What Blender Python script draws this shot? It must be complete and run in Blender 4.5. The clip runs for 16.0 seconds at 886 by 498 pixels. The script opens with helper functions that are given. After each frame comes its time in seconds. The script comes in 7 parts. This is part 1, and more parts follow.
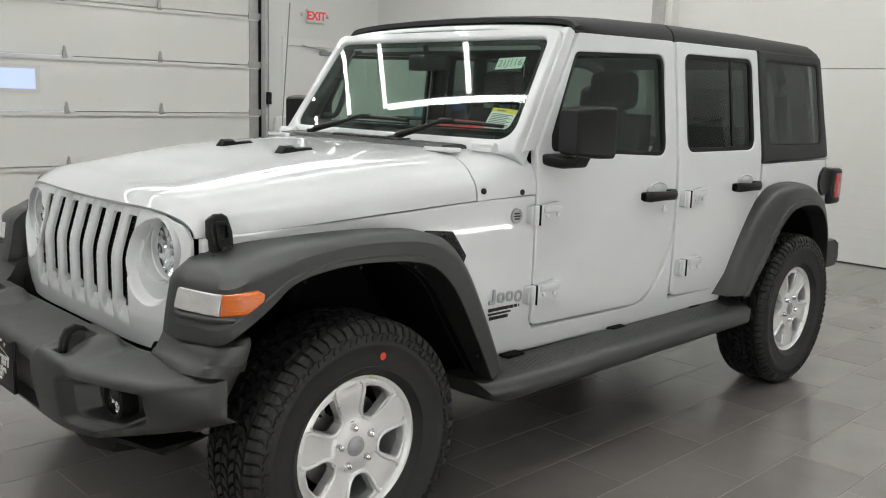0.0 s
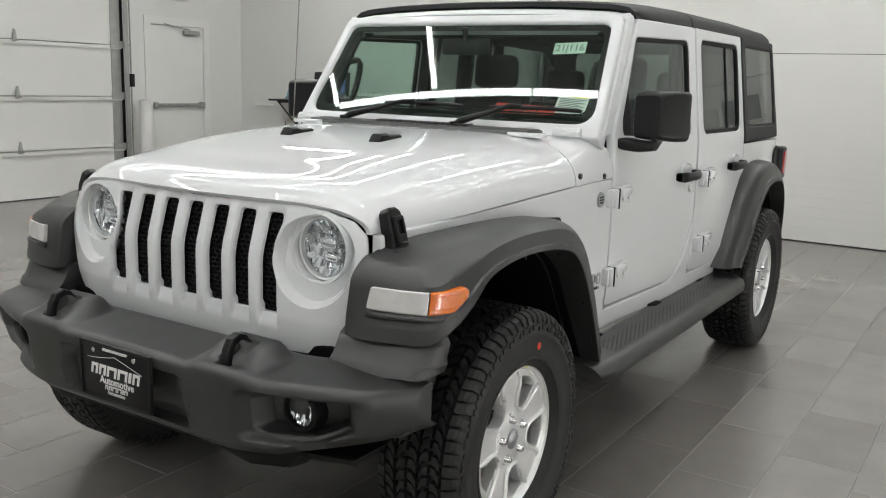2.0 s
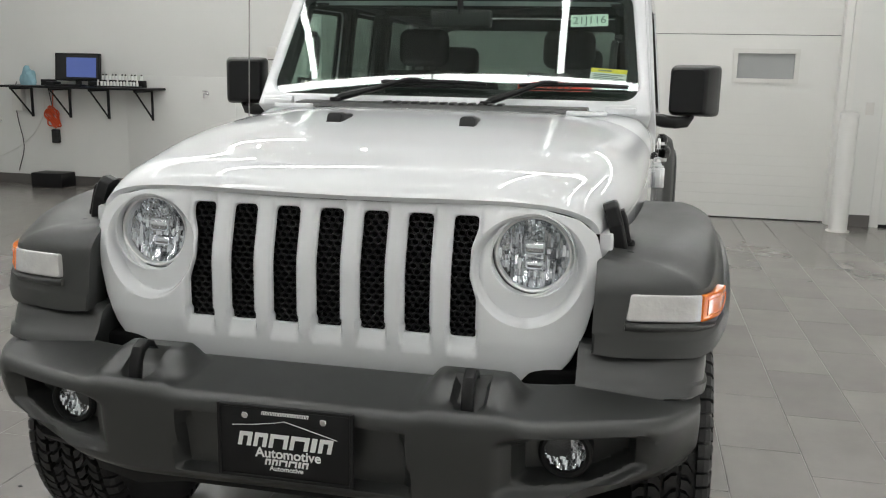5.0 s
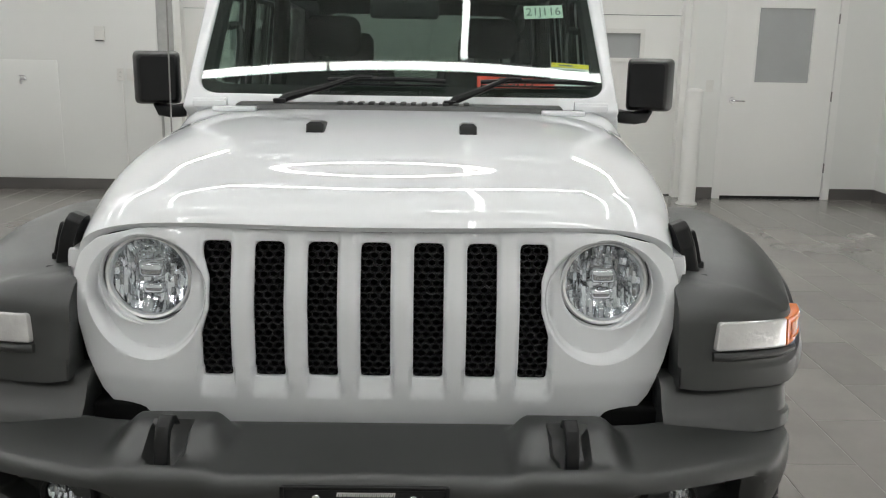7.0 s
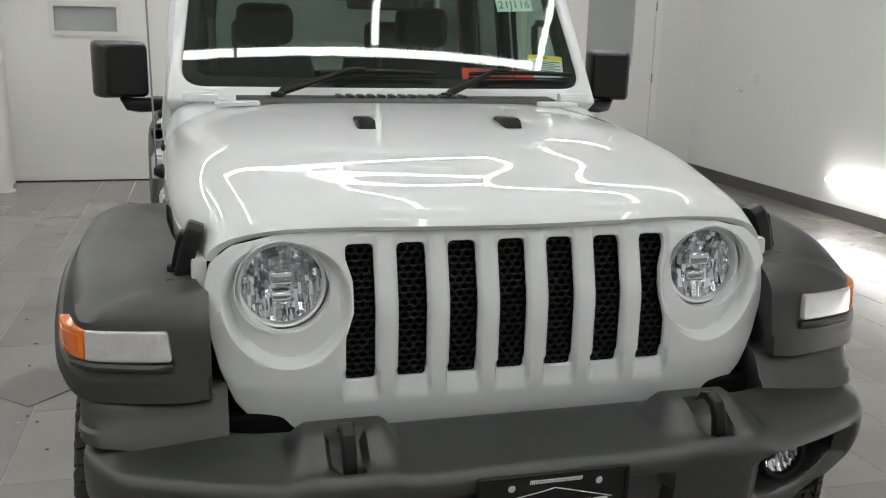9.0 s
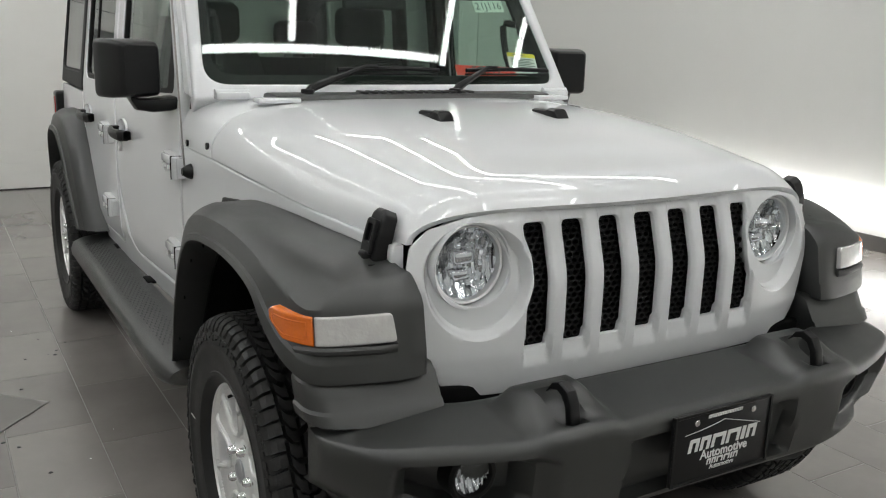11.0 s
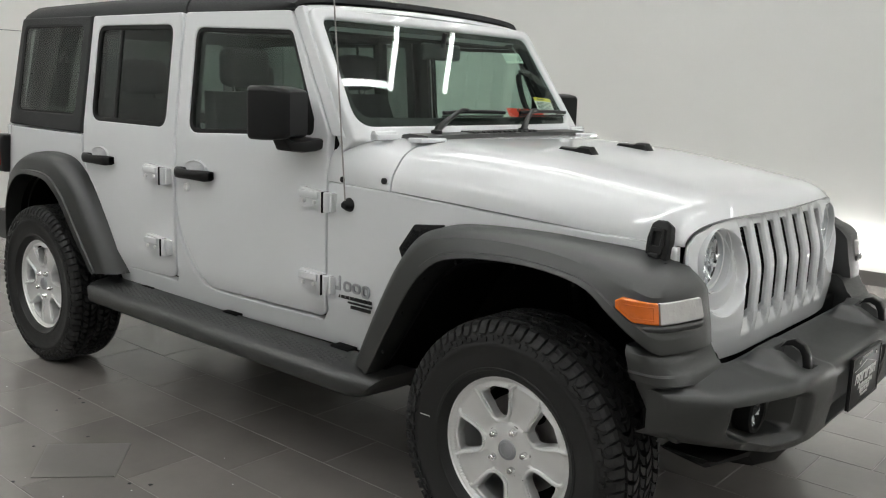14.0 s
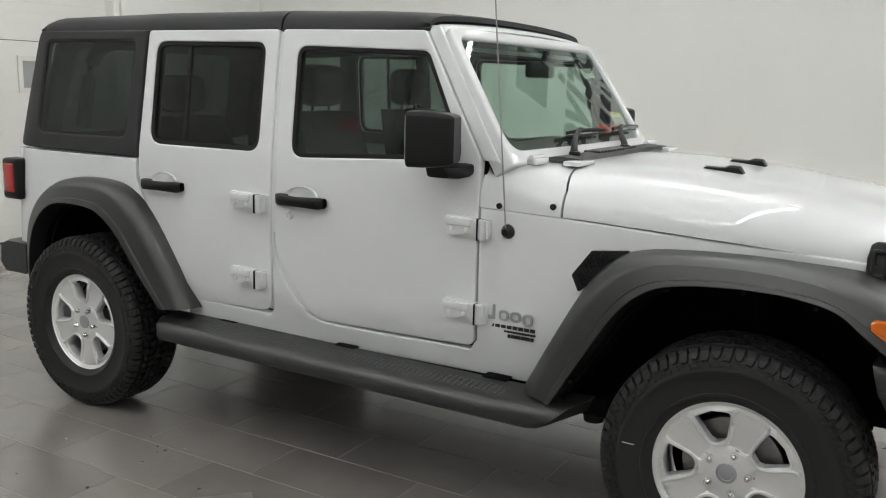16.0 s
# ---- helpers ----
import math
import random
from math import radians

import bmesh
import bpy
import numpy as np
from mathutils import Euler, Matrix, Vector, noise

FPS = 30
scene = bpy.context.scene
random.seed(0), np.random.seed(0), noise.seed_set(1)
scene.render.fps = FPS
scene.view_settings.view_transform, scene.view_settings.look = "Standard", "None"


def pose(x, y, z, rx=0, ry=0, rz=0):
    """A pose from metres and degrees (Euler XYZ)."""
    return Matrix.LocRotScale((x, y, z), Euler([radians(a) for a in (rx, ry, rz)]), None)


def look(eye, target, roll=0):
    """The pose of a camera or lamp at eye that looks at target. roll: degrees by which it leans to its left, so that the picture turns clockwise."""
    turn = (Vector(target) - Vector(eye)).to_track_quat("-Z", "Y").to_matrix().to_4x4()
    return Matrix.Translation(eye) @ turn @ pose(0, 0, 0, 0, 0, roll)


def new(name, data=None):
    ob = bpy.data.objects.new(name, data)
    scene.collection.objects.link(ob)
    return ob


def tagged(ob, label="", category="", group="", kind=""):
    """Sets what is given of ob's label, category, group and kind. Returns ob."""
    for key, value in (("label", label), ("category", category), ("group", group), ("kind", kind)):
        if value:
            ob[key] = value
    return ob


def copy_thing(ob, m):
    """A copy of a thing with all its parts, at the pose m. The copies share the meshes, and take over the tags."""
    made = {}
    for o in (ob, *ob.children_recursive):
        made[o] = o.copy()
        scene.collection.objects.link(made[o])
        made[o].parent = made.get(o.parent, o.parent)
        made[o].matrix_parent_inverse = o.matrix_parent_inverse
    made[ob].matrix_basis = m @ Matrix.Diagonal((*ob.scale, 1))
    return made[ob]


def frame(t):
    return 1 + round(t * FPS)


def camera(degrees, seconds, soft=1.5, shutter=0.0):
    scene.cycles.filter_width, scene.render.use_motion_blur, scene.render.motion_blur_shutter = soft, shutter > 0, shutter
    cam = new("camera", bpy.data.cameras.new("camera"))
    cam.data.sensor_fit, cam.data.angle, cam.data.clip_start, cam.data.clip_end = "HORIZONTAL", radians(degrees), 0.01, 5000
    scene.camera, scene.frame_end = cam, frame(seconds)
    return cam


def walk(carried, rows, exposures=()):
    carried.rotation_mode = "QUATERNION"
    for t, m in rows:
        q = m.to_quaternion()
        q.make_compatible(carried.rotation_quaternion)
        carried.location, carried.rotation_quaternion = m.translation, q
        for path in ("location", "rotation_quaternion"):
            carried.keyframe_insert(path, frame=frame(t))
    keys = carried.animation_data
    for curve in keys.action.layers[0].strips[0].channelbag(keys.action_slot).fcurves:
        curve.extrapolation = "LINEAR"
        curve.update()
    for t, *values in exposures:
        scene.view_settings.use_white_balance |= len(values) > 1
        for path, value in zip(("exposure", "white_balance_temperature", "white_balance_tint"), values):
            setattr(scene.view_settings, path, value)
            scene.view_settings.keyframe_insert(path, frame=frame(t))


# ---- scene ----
cam = camera(53.2, 16.0, 1.1)
METRES, EYE, TILT, LEAN, TURN = 8.0, 1.5, 0.0, 0.0, 0.0
PATH = [
    (0, (1.627, 2.919, 1.487), (0.254, 1.506, 1.142), 1.8),
    (0.5, (1.815, 2.733, 1.484), (0.373, 1.392, 1.132), 1.8),
    (1, (1.999, 2.528, 1.475), (0.486, 1.272, 1.113), 1.9),
    (1.5, (2.166, 2.322, 1.499), (0.585, 1.154, 1.129), 1.8),
    (2, (2.265, 2.077, 1.471), (0.615, 1.009, 1.098), 1.8),
    (2.5, (2.328, 1.818, 1.448), (0.62, 0.845, 1.077), 1.5),
    (3, (2.389, 1.548, 1.43), (0.628, 0.677, 1.057), 1.5),
    (3.5, (2.433, 1.313, 1.432), (0.622, 0.553, 1.056), 1.5),
    (4, (2.434, 1.095, 1.412), (0.582, 0.444, 1.03), 1.5),
    (6.5, (2.318, 0.241, 1.449), (0.365, 0.17, 1.023), 0.8),
    (7, (2.227, 0.122, 1.485), (0.277, 0.14, 1.042), 0.9),
    (7.5, (2.227, -0.037, 1.493), (0.283, 0.091, 1.043), 0.9),
    (8, (2.277, -0.235, 1.527), (0.348, 0.015, 1.063), 1.1),
    (8.5, (2.257, -0.4, 1.517), (0.35, -0.029, 1.044), 1.2),
    (9, (2.182, -0.614, 1.518), (0.305, -0.115, 1.039), 1.4),
    (11.5, (2.008, -1.78, 1.487), (0.398, -0.681, 1.037), 1.7),
    (12, (1.989, -2.088, 1.509), (0.45, -0.886, 1.076), 1.8),
    (12.5, (1.93, -2.325, 1.515), (0.459, -1.036, 1.095), 1.7),
    (13, (1.78, -2.518, 1.488), (0.373, -1.152, 1.093), 1.9),
    (13.5, (1.617, -2.711, 1.477), (0.278, -1.273, 1.099), 1.9),
    (14, (1.467, -2.949, 1.484), (0.196, -1.449, 1.119), 2.0),
    (14.5, (1.276, -3.182, 1.528), (0.09, -1.616, 1.153), 1.7),
    (15, (1.018, -3.309, 1.538), (-0.093, -1.689, 1.163), 1.5),
    (15.5, (0.779, -3.382, 1.544), (-0.29, -1.733, 1.176), 1.5),
    (16, (0.518, -3.517, 1.551), (-0.475, -1.82, 1.184), 1.5),
]
walk(cam, [(t, look(eye, target, roll)) for t, eye, target, roll in PATH],
     [(0, 0.12), (3.5, 0.15), (6.5, 0.09), (8, -0.02), (9, -0.10), (11.5, -0.05), (13.5, -0.01), (16, 0.12)])

# ---- light and world ----
world = bpy.data.worlds.new("world")
scene.world = world
world.use_nodes = True
world.node_tree.nodes["Background"].inputs[0].default_value = (0.8, 0.85, 0.9, 1)
world.node_tree.nodes["Background"].inputs[1].default_value = 0.05
STRIP_POWER, TUBE_POWER = 20.0, 21.0

# ---- materials ----


def mat(name, color, rough=0.5, metal=0.0, coat=0.0, var=0.06, scale=3.0, bump=0.0, bump_scale=200.0, per_object=0.0,
        emit=None, power=0.0, spec=0.5, rough_var=0.0, coat_rough=0.03, placed=False):
    m = bpy.data.materials.new(name)
    m.use_nodes = True
    nt = m.node_tree
    bsdf = nt.nodes["Principled BSDF"]
    bsdf.inputs["Roughness"].default_value = rough
    bsdf.inputs["Metallic"].default_value = metal
    bsdf.inputs["Coat Weight"].default_value = coat
    bsdf.inputs["Coat Roughness"].default_value = coat_rough
    bsdf.inputs["Specular IOR Level"].default_value = spec
    co = nt.nodes.new("ShaderNodeNewGeometry" if placed else "ShaderNodeTexCoord")
    where = co.outputs["Position" if placed else "Object"]
    big = nt.nodes.new("ShaderNodeTexNoise")
    big.inputs["Scale"].default_value = scale
    big.inputs["Detail"].default_value = 6
    big.inputs["Roughness"].default_value = 0.62
    nt.links.new(where, big.inputs["Vector"])
    ramp = nt.nodes.new("ShaderNodeMapRange")
    ramp.inputs["From Min"].default_value, ramp.inputs["From Max"].default_value = 0.22, 0.78
    ramp.inputs["To Min"].default_value, ramp.inputs["To Max"].default_value = 1 - var, 1 + var
    nt.links.new(big.outputs["Fac"], ramp.inputs["Value"])
    value = ramp.outputs["Result"]
    if per_object:
        info = nt.nodes.new("ShaderNodeObjectInfo")
        r2 = nt.nodes.new("ShaderNodeMapRange")
        r2.inputs["To Min"].default_value, r2.inputs["To Max"].default_value = 1 - per_object, 1 + per_object
        nt.links.new(info.outputs["Random"], r2.inputs["Value"])
        mul = nt.nodes.new("ShaderNodeMath")
        mul.operation = "MULTIPLY"
        nt.links.new(value, mul.inputs[0])
        nt.links.new(r2.outputs["Result"], mul.inputs[1])
        value = mul.outputs[0]
    mix = nt.nodes.new("ShaderNodeVectorMath")
    mix.operation = "SCALE"
    mix.inputs[0].default_value = color
    nt.links.new(value, mix.inputs["Scale"])
    nt.links.new(mix.outputs[0], bsdf.inputs["Base Color"])
    if rough_var:
        rr = nt.nodes.new("ShaderNodeMapRange")
        rr.inputs["From Min"].default_value, rr.inputs["From Max"].default_value = 0.22, 0.78
        rr.inputs["To Min"].default_value, rr.inputs["To Max"].default_value = rough - rough_var, rough + rough_var
        nt.links.new(big.outputs["Fac"], rr.inputs["Value"])
        nt.links.new(rr.outputs["Result"], bsdf.inputs["Roughness"])
    if bump:
        fine = nt.nodes.new("ShaderNodeTexNoise")
        fine.inputs["Scale"].default_value = bump_scale
        fine.inputs["Detail"].default_value = 2
        nt.links.new(where, fine.inputs["Vector"])
        bp = nt.nodes.new("ShaderNodeBump")
        bp.inputs["Strength"].default_value = bump
        bp.inputs["Distance"].default_value = 0.002
        nt.links.new(fine.outputs["Fac"], bp.inputs["Height"])
        nt.links.new(bp.outputs["Normal"], bsdf.inputs["Normal"])
    if emit:
        bsdf.inputs["Emission Color"].default_value = (*emit, 1)
        bsdf.inputs["Emission Strength"].default_value = power
    return m


def pane_mat(name, tint, ior=1.5, rough=0.0, most=0.9):
    """A thin pane: clear tint, with a mirror gloss by Fresnel."""
    m = bpy.data.materials.new(name)
    m.use_nodes = True
    nt = m.node_tree
    nt.nodes.remove(nt.nodes["Principled BSDF"])
    out = nt.nodes["Material Output"]
    clear, gloss = nt.nodes.new("ShaderNodeBsdfTransparent"), nt.nodes.new("ShaderNodeBsdfGlossy")
    clear.inputs["Color"].default_value = (*tint, 1)
    gloss.inputs["Roughness"].default_value = rough
    gloss.inputs["Color"].default_value = (1, 1, 1, 1)
    lw, mix = nt.nodes.new("ShaderNodeLayerWeight"), nt.nodes.new("ShaderNodeMixShader")
    lw.inputs["Blend"].default_value = 0.5
    power, scale = nt.nodes.new("ShaderNodeMath"), nt.nodes.new("ShaderNodeMapRange")
    power.operation = "POWER"
    power.inputs[1].default_value = 5.0
    scale.inputs["To Min"].default_value, scale.inputs["To Max"].default_value = ((ior - 1) / (ior + 1)) ** 2, most
    nt.links.new(lw.outputs["Facing"], power.inputs[0])
    nt.links.new(power.outputs[0], scale.inputs["Value"])
    nt.links.new(scale.outputs["Result"], mix.inputs[0])
    nt.links.new(clear.outputs[0], mix.inputs[1])
    nt.links.new(gloss.outputs[0], mix.inputs[2])
    nt.links.new(mix.outputs[0], out.inputs[0])
    return m


PAINT = mat("white_paint", (0.725, 0.735, 0.75), 0.42, coat=1.0, var=0.012, scale=6, bump=0.0, coat_rough=0.015, spec=0.0)
SEAM = mat("seam_black", (0.004, 0.004, 0.004), 0.8, spec=0.1)
PLASTIC = mat("black_moulded_plastic", (0.0150, 0.0162, 0.0153), 0.40, var=0.12, scale=9, bump=0.16, bump_scale=700, rough_var=0.05, spec=0.9)
GLOSSBLACK = mat("smooth_black_plastic", (0.0075, 0.0075, 0.008), 0.36, var=0.08, scale=14, bump=0.08, bump_scale=500, spec=0.3)
HARDTOP = mat("textured_hardtop", (0.030, 0.031, 0.032), 0.6, var=0.08, scale=7, bump=0.3, bump_scale=600, spec=0.3)
RUBBER = mat("tyre_rubber", (0.016, 0.016, 0.016), 0.55, var=0.22, scale=16, bump=0.3, bump_scale=300, rough_var=0.08, spec=0.4)
SEAL = mat("rubber_seal", (0.008, 0.008, 0.008), 0.6, spec=0.25)
DARK = mat("underbody_black", (0.005, 0.005, 0.005), 0.85, var=0.2, spec=0.1)
ALLOY = mat("silver_alloy", (0.86, 0.86, 0.86), 0.36, metal=0.6, coat=0.5, var=0.03, scale=12, bump=0.03, bump_scale=900)
STEEL = mat("bare_steel", (0.32, 0.31, 0.30), 0.45, metal=0.9, var=0.2, scale=30)
CHROME = mat("bright_chrome", (0.85, 0.85, 0.86), 0.12, metal=1.0, var=0.03)
REFLECTOR = mat("lamp_reflector", (0.86, 0.87, 0.88), 0.14, metal=0.9, var=0.05, scale=25)
AMBER = mat("amber_lens", (0.80, 0.17, 0.008), 0.12, coat=1.0, var=0.10, scale=30, bump=0.3, bump_scale=160)
CLEARLENS = mat("frosted_lens", (0.62, 0.61, 0.60), 0.14, metal=0.35, coat=1.0, var=0.12, scale=18, bump=0.4, bump_scale=90)
REDLENS = mat("red_lens", (0.45, 0.012, 0.015), 0.15, coat=1.0, var=0.1, scale=30)
TRIMDARK = mat("interior_black", (0.012, 0.0125, 0.0125), 0.65, var=0.15, scale=10, bump=0.2, bump_scale=300)
CLOTH = mat("seat_cloth", (0.024, 0.024, 0.026), 0.9, var=0.15, scale=40, bump=0.4, bump_scale=400)
BADGE = mat("badge_silver", (0.42, 0.43, 0.45), 0.3, metal=0.7, var=0.03)
WINDSHIELD = pane_mat("windshield_glass", (0.82, 0.90, 0.86), 1.50)
SIDEGLASS = pane_mat("side_glass", (0.80, 0.88, 0.84), 1.45)
PRIVACY = pane_mat("privacy_glass", (0.42, 0.46, 0.44), 1.45)
LENS = pane_mat("lamp_lens", (0.93, 0.95, 0.97), 1.45)

WALL = mat("wall_paint", (0.76, 0.76, 0.74), 0.55, var=0.02, scale=0.7, bump=0.06, bump_scale=120)
CEIL = mat("ceiling_steel", (0.50, 0.50, 0.49), 0.6, var=0.06, scale=0.8)
DOORWHITE = mat("door_paint", (0.80, 0.795, 0.775), 0.4, var=0.02, scale=1.5, bump=0.04, bump_scale=300)
SECTION = mat("sectional_door_paint", (0.78, 0.775, 0.75), 0.45, var=0.025, scale=1.2, bump=0.12, bump_scale=220)
GALV = mat("galvanised_steel", (0.45, 0.45, 0.44), 0.42, metal=0.8, var=0.12, scale=12)
BASEGREY = mat("baseboard_tile", (0.105, 0.098, 0.093), 0.4, var=0.10, scale=4)
TILE = mat("floor_tile", (0.232, 0.215, 0.200), 0.235, coat=0.3, coat_rough=0.235, var=0.17, scale=1.7, bump=0.04, bump_scale=60, per_object=0.10, rough_var=0.02, spec=0.85, placed=True)
GROUT = mat("grout", (0.25, 0.238, 0.225), 0.8, var=0.15, scale=20, bump=0.3, bump_scale=300)
PLATE_TILE = mat("floor_plate", (0.20, 0.188, 0.178), 0.36, var=0.10, scale=3, bump=0.08, bump_scale=60)
WHITEPLASTIC = mat("white_plastic", (0.72, 0.71, 0.68), 0.4, var=0.02)
SCREEN = mat("monitor_screen", (0.02, 0.03, 0.08), 0.2, emit=(0.10, 0.15, 0.42), power=0.55, var=0.05)
ORANGE = mat("orange_cord", (0.70, 0.09, 0.02), 0.5)
REDTAG = mat("red_tag", (0.80, 0.05, 0.02), 0.5, var=0.05)
PAPER = mat("paper_white", (0.78, 0.78, 0.76), 0.6, var=0.03)
GREENPAPER = mat("pale_green_paper", (0.60, 0.72, 0.62), 0.6, var=0.03)
YELLOW = mat("yellow_label", (0.80, 0.66, 0.03), 0.5, var=0.03)
INK = mat("black_ink", (0.015, 0.015, 0.015), 0.5)
GREYINK = mat("grey_ink", (0.10, 0.13, 0.12), 0.6)
EXITRED = mat("exit_red", (0.75, 0.03, 0.05), 0.4, emit=(0.9, 0.05, 0.08), power=0.25)
LETTER = mat("sign_grey", (0.045, 0.045, 0.048), 0.5)
STRIP = mat("led_strip", (0.9, 0.9, 0.9), 0.5, emit=(0.985, 1.0, 0.98), power=STRIP_POWER)
TUBE = mat("led_tube", (0.9, 0.9, 0.9), 0.5, emit=(1.0, 0.99, 0.96), power=TUBE_POWER)
SKYGLOW = mat("daylight_backdrop", (0.5, 0.55, 0.7), 0.8, emit=(0.62, 0.70, 1.0), power=0.9)
FROST = mat("frosted_window", (0.40, 0.41, 0.41), 0.25, var=0.05, scale=3)
BLUECLOTH = mat("blue_rag", (0.25, 0.42, 0.48), 0.9, var=0.15, scale=12)
REDMARK = mat("red_mark", (0.75, 0.06, 0.03), 0.6)
YELLOWMARK = mat("yellow_mark", (0.65, 0.68, 0.10), 0.6)

# ---- mesh helpers ----


def arr_mesh(name, verts, faces):
    me = bpy.data.meshes.new(name)
    me.from_pydata([tuple(map(float, v)) for v in verts], [], [tuple(int(i) for i in f) for f in faces])
    return me


def part(name, geo, material, parent=None, label="", smooth=True, angle=35, clean=True):
    """Links a bmesh, a mesh or (verts, faces) as one mesh object under a thing or a part."""
    if isinstance(geo, tuple):
        geo = arr_mesh(name, *geo)
    if isinstance(geo, bmesh.types.BMesh):
        bm = geo
        me = bpy.data.meshes.new(name)
    else:
        me = geo
        bm = bmesh.new()
        bm.from_mesh(me)
    if clean:
        bmesh.ops.remove_doubles(bm, verts=bm.verts, dist=1e-5)
        bmesh.ops.recalc_face_normals(bm, faces=bm.faces)
    bm.to_mesh(me)
    bm.free()
    if not me.materials:
        me.materials.append(material)
    if smooth:
        me.polygons.foreach_set("use_smooth", [True] * len(me.polygons))
        me.set_sharp_from_angle(angle=radians(angle))
    ob = new(name, me)
    if parent:
        ob.parent = parent
    if label:
        tagged(ob, label)
    return ob


def thing(name, label, category, group="", kind=""):
    return tagged(new(name), label, category, group, kind)


def join(*geos):
    verts, faces = [], []
    for v, f in geos:
        n = len(verts)
        verts += [tuple(p) for p in v]
        faces += [tuple(i + n for i in q) for q in f]
    return verts, faces


def xf(geo, m):
    return [tuple(m @ Vector(v)) for v in geo[0]], geo[1]


def cuboid(x0, x1, y0, y1, z0, z1):
    v = [(x, y, z) for x in (x0, x1) for y in (y0, y1) for z in (z0, z1)]
    return v, [(0, 1, 3, 2), (4, 6, 7, 5), (0, 4, 5, 1), (2, 3, 7, 6), (0, 2, 6, 4), (1, 5, 7, 3)]


def rbox(x0, x1, y0, y1, z0, z1, r=0.01, seg=3, m=None):
    bm = bmesh.new()
    v, f = cuboid(x0, x1, y0, y1, z0, z1)
    vs = [bm.verts.new(p) for p in v]
    for q in f:
        bm.faces.new([vs[i] for i in q])
    bmesh.ops.bevel(bm, geom=bm.edges[:], offset=r, segments=seg, profile=0.5, affect="EDGES", clamp_overlap=True)
    bm.verts.index_update()
    out = [tuple(p.co) for p in bm.verts], [tuple(p.index for p in q.verts) for q in bm.faces]
    bm.free()
    return xf(out, m) if m else out


def loft(sections, close=False, caps=True):
    """Skins rows of equally many points; close joins each row's end to its start."""
    n = len(sections[0])
    verts = [p for s in sections for p in s]
    faces = []
    for i in range(len(sections) - 1):
        for j in range(n if close else n - 1):
            k = (j + 1) % n
            faces.append((i * n + j, i * n + k, (i + 1) * n + k, (i + 1) * n + j))
    if close and caps:
        faces.append(tuple(range(n)))
        faces.append(tuple(range((len(sections) - 1) * n, len(sections) * n)))
    return verts, faces


def lathe(profile, n=48, axis="y", closed=False):
    """Turns (radius, height) points about an axis through the origin."""
    rows = []
    for i in range(n):
        a = 2 * math.pi * i / n
        c, s = math.cos(a), math.sin(a)
        rows.append([{"y": (r * c, h, r * s), "z": (r * c, r * s, h), "x": (h, r * c, r * s)}[axis] for r, h in profile])
    k = len(profile)
    verts = [p for row in rows for p in row]
    faces = []
    for i in range(n):
        for j in range(k if closed else k - 1):
            a, b = i * k, ((i + 1) % n) * k
            faces.append((a + j, b + j, b + (j + 1) % k, a + (j + 1) % k))
    return verts, faces


def disc(r, h0, h1, n=32, axis="y", ease=0.0):
    e = ease or min(r, abs(h1 - h0)) * 0.15
    s = 1 if h1 > h0 else -1
    return lathe([(0.0001, h0), (r, h0), (r, h1 - s * e), (r - e, h1), (0.0001, h1)], n, axis)


def tube(points, r, n=10, radii=None):
    pts = [Vector(p) for p in points]
    rows = []
    for i, p in enumerate(pts):
        t = (pts[min(i + 1, len(pts) - 1)] - pts[max(i - 1, 0)]).normalized()
        up = Vector((0, 0, 1)) if abs(t.z) < 0.95 else Vector((1, 0, 0))
        a = t.cross(up).normalized()
        b = t.cross(a)
        rr = radii[i] if radii else r
        rows.append([tuple(p + rr * (math.cos(2 * math.pi * j / n) * a + math.sin(2 * math.pi * j / n) * b)) for j in range(n)])
    return loft(rows, close=True)


def smooth_path(points, n=8):
    """Catmull-Rom through the points."""
    p = [Vector(q) for q in points]
    p = [2 * p[0] - p[1], *p, 2 * p[-1] - p[-2]]
    out = []
    for i in range(1, len(p) - 2):
        for k in range(n):
            t = k / n
            out.append(0.5 * (2 * p[i] + (p[i + 1] - p[i - 1]) * t + (2 * p[i - 1] - 5 * p[i] + 4 * p[i + 1] - p[i + 2]) * t * t
                              + (3 * p[i] - p[i - 1] - 3 * p[i + 1] + p[i + 2]) * t ** 3))
    out.append(p[-2])
    return out


def rounded(poly, radii, n=6):
    """A polygon with its corners rounded."""
    if not isinstance(radii, (list, tuple)):
        radii = [radii] * len(poly)
    out = []
    for i, r in enumerate(radii):
        p, a, b = (Vector(poly[k % len(poly)]).to_2d() for k in (i, i - 1, i + 1))
        u, w = (a - p), (b - p)
        lu, lw = u.length, w.length
        u, w = u / lu, w / lw
        half = math.acos(max(-1, min(1, u.dot(w)))) / 2
        if r < 1e-4 or half > 1.55:
            out.append((p.x, p.y))
            continue
        d = min(r / math.tan(half), lu * 0.48, lw * 0.48)
        s, e = p + u * d, p + w * d
        for k in range(n + 1):
            t = k / n
            q = (1 - t) ** 2 * s + 2 * t * (1 - t) * p + t * t * e
            out.append((q.x, q.y))
    return out


def resample(loop, step):
    out = []
    for i, a in enumerate(loop):
        b = loop[(i + 1) % len(loop)]
        k = max(1, int(math.hypot(b[0] - a[0], b[1] - a[1]) / step + 0.5))
        out += [(a[0] + (b[0] - a[0]) * j / k, a[1] + (b[1] - a[1]) * j / k) for j in range(k)]
    return out


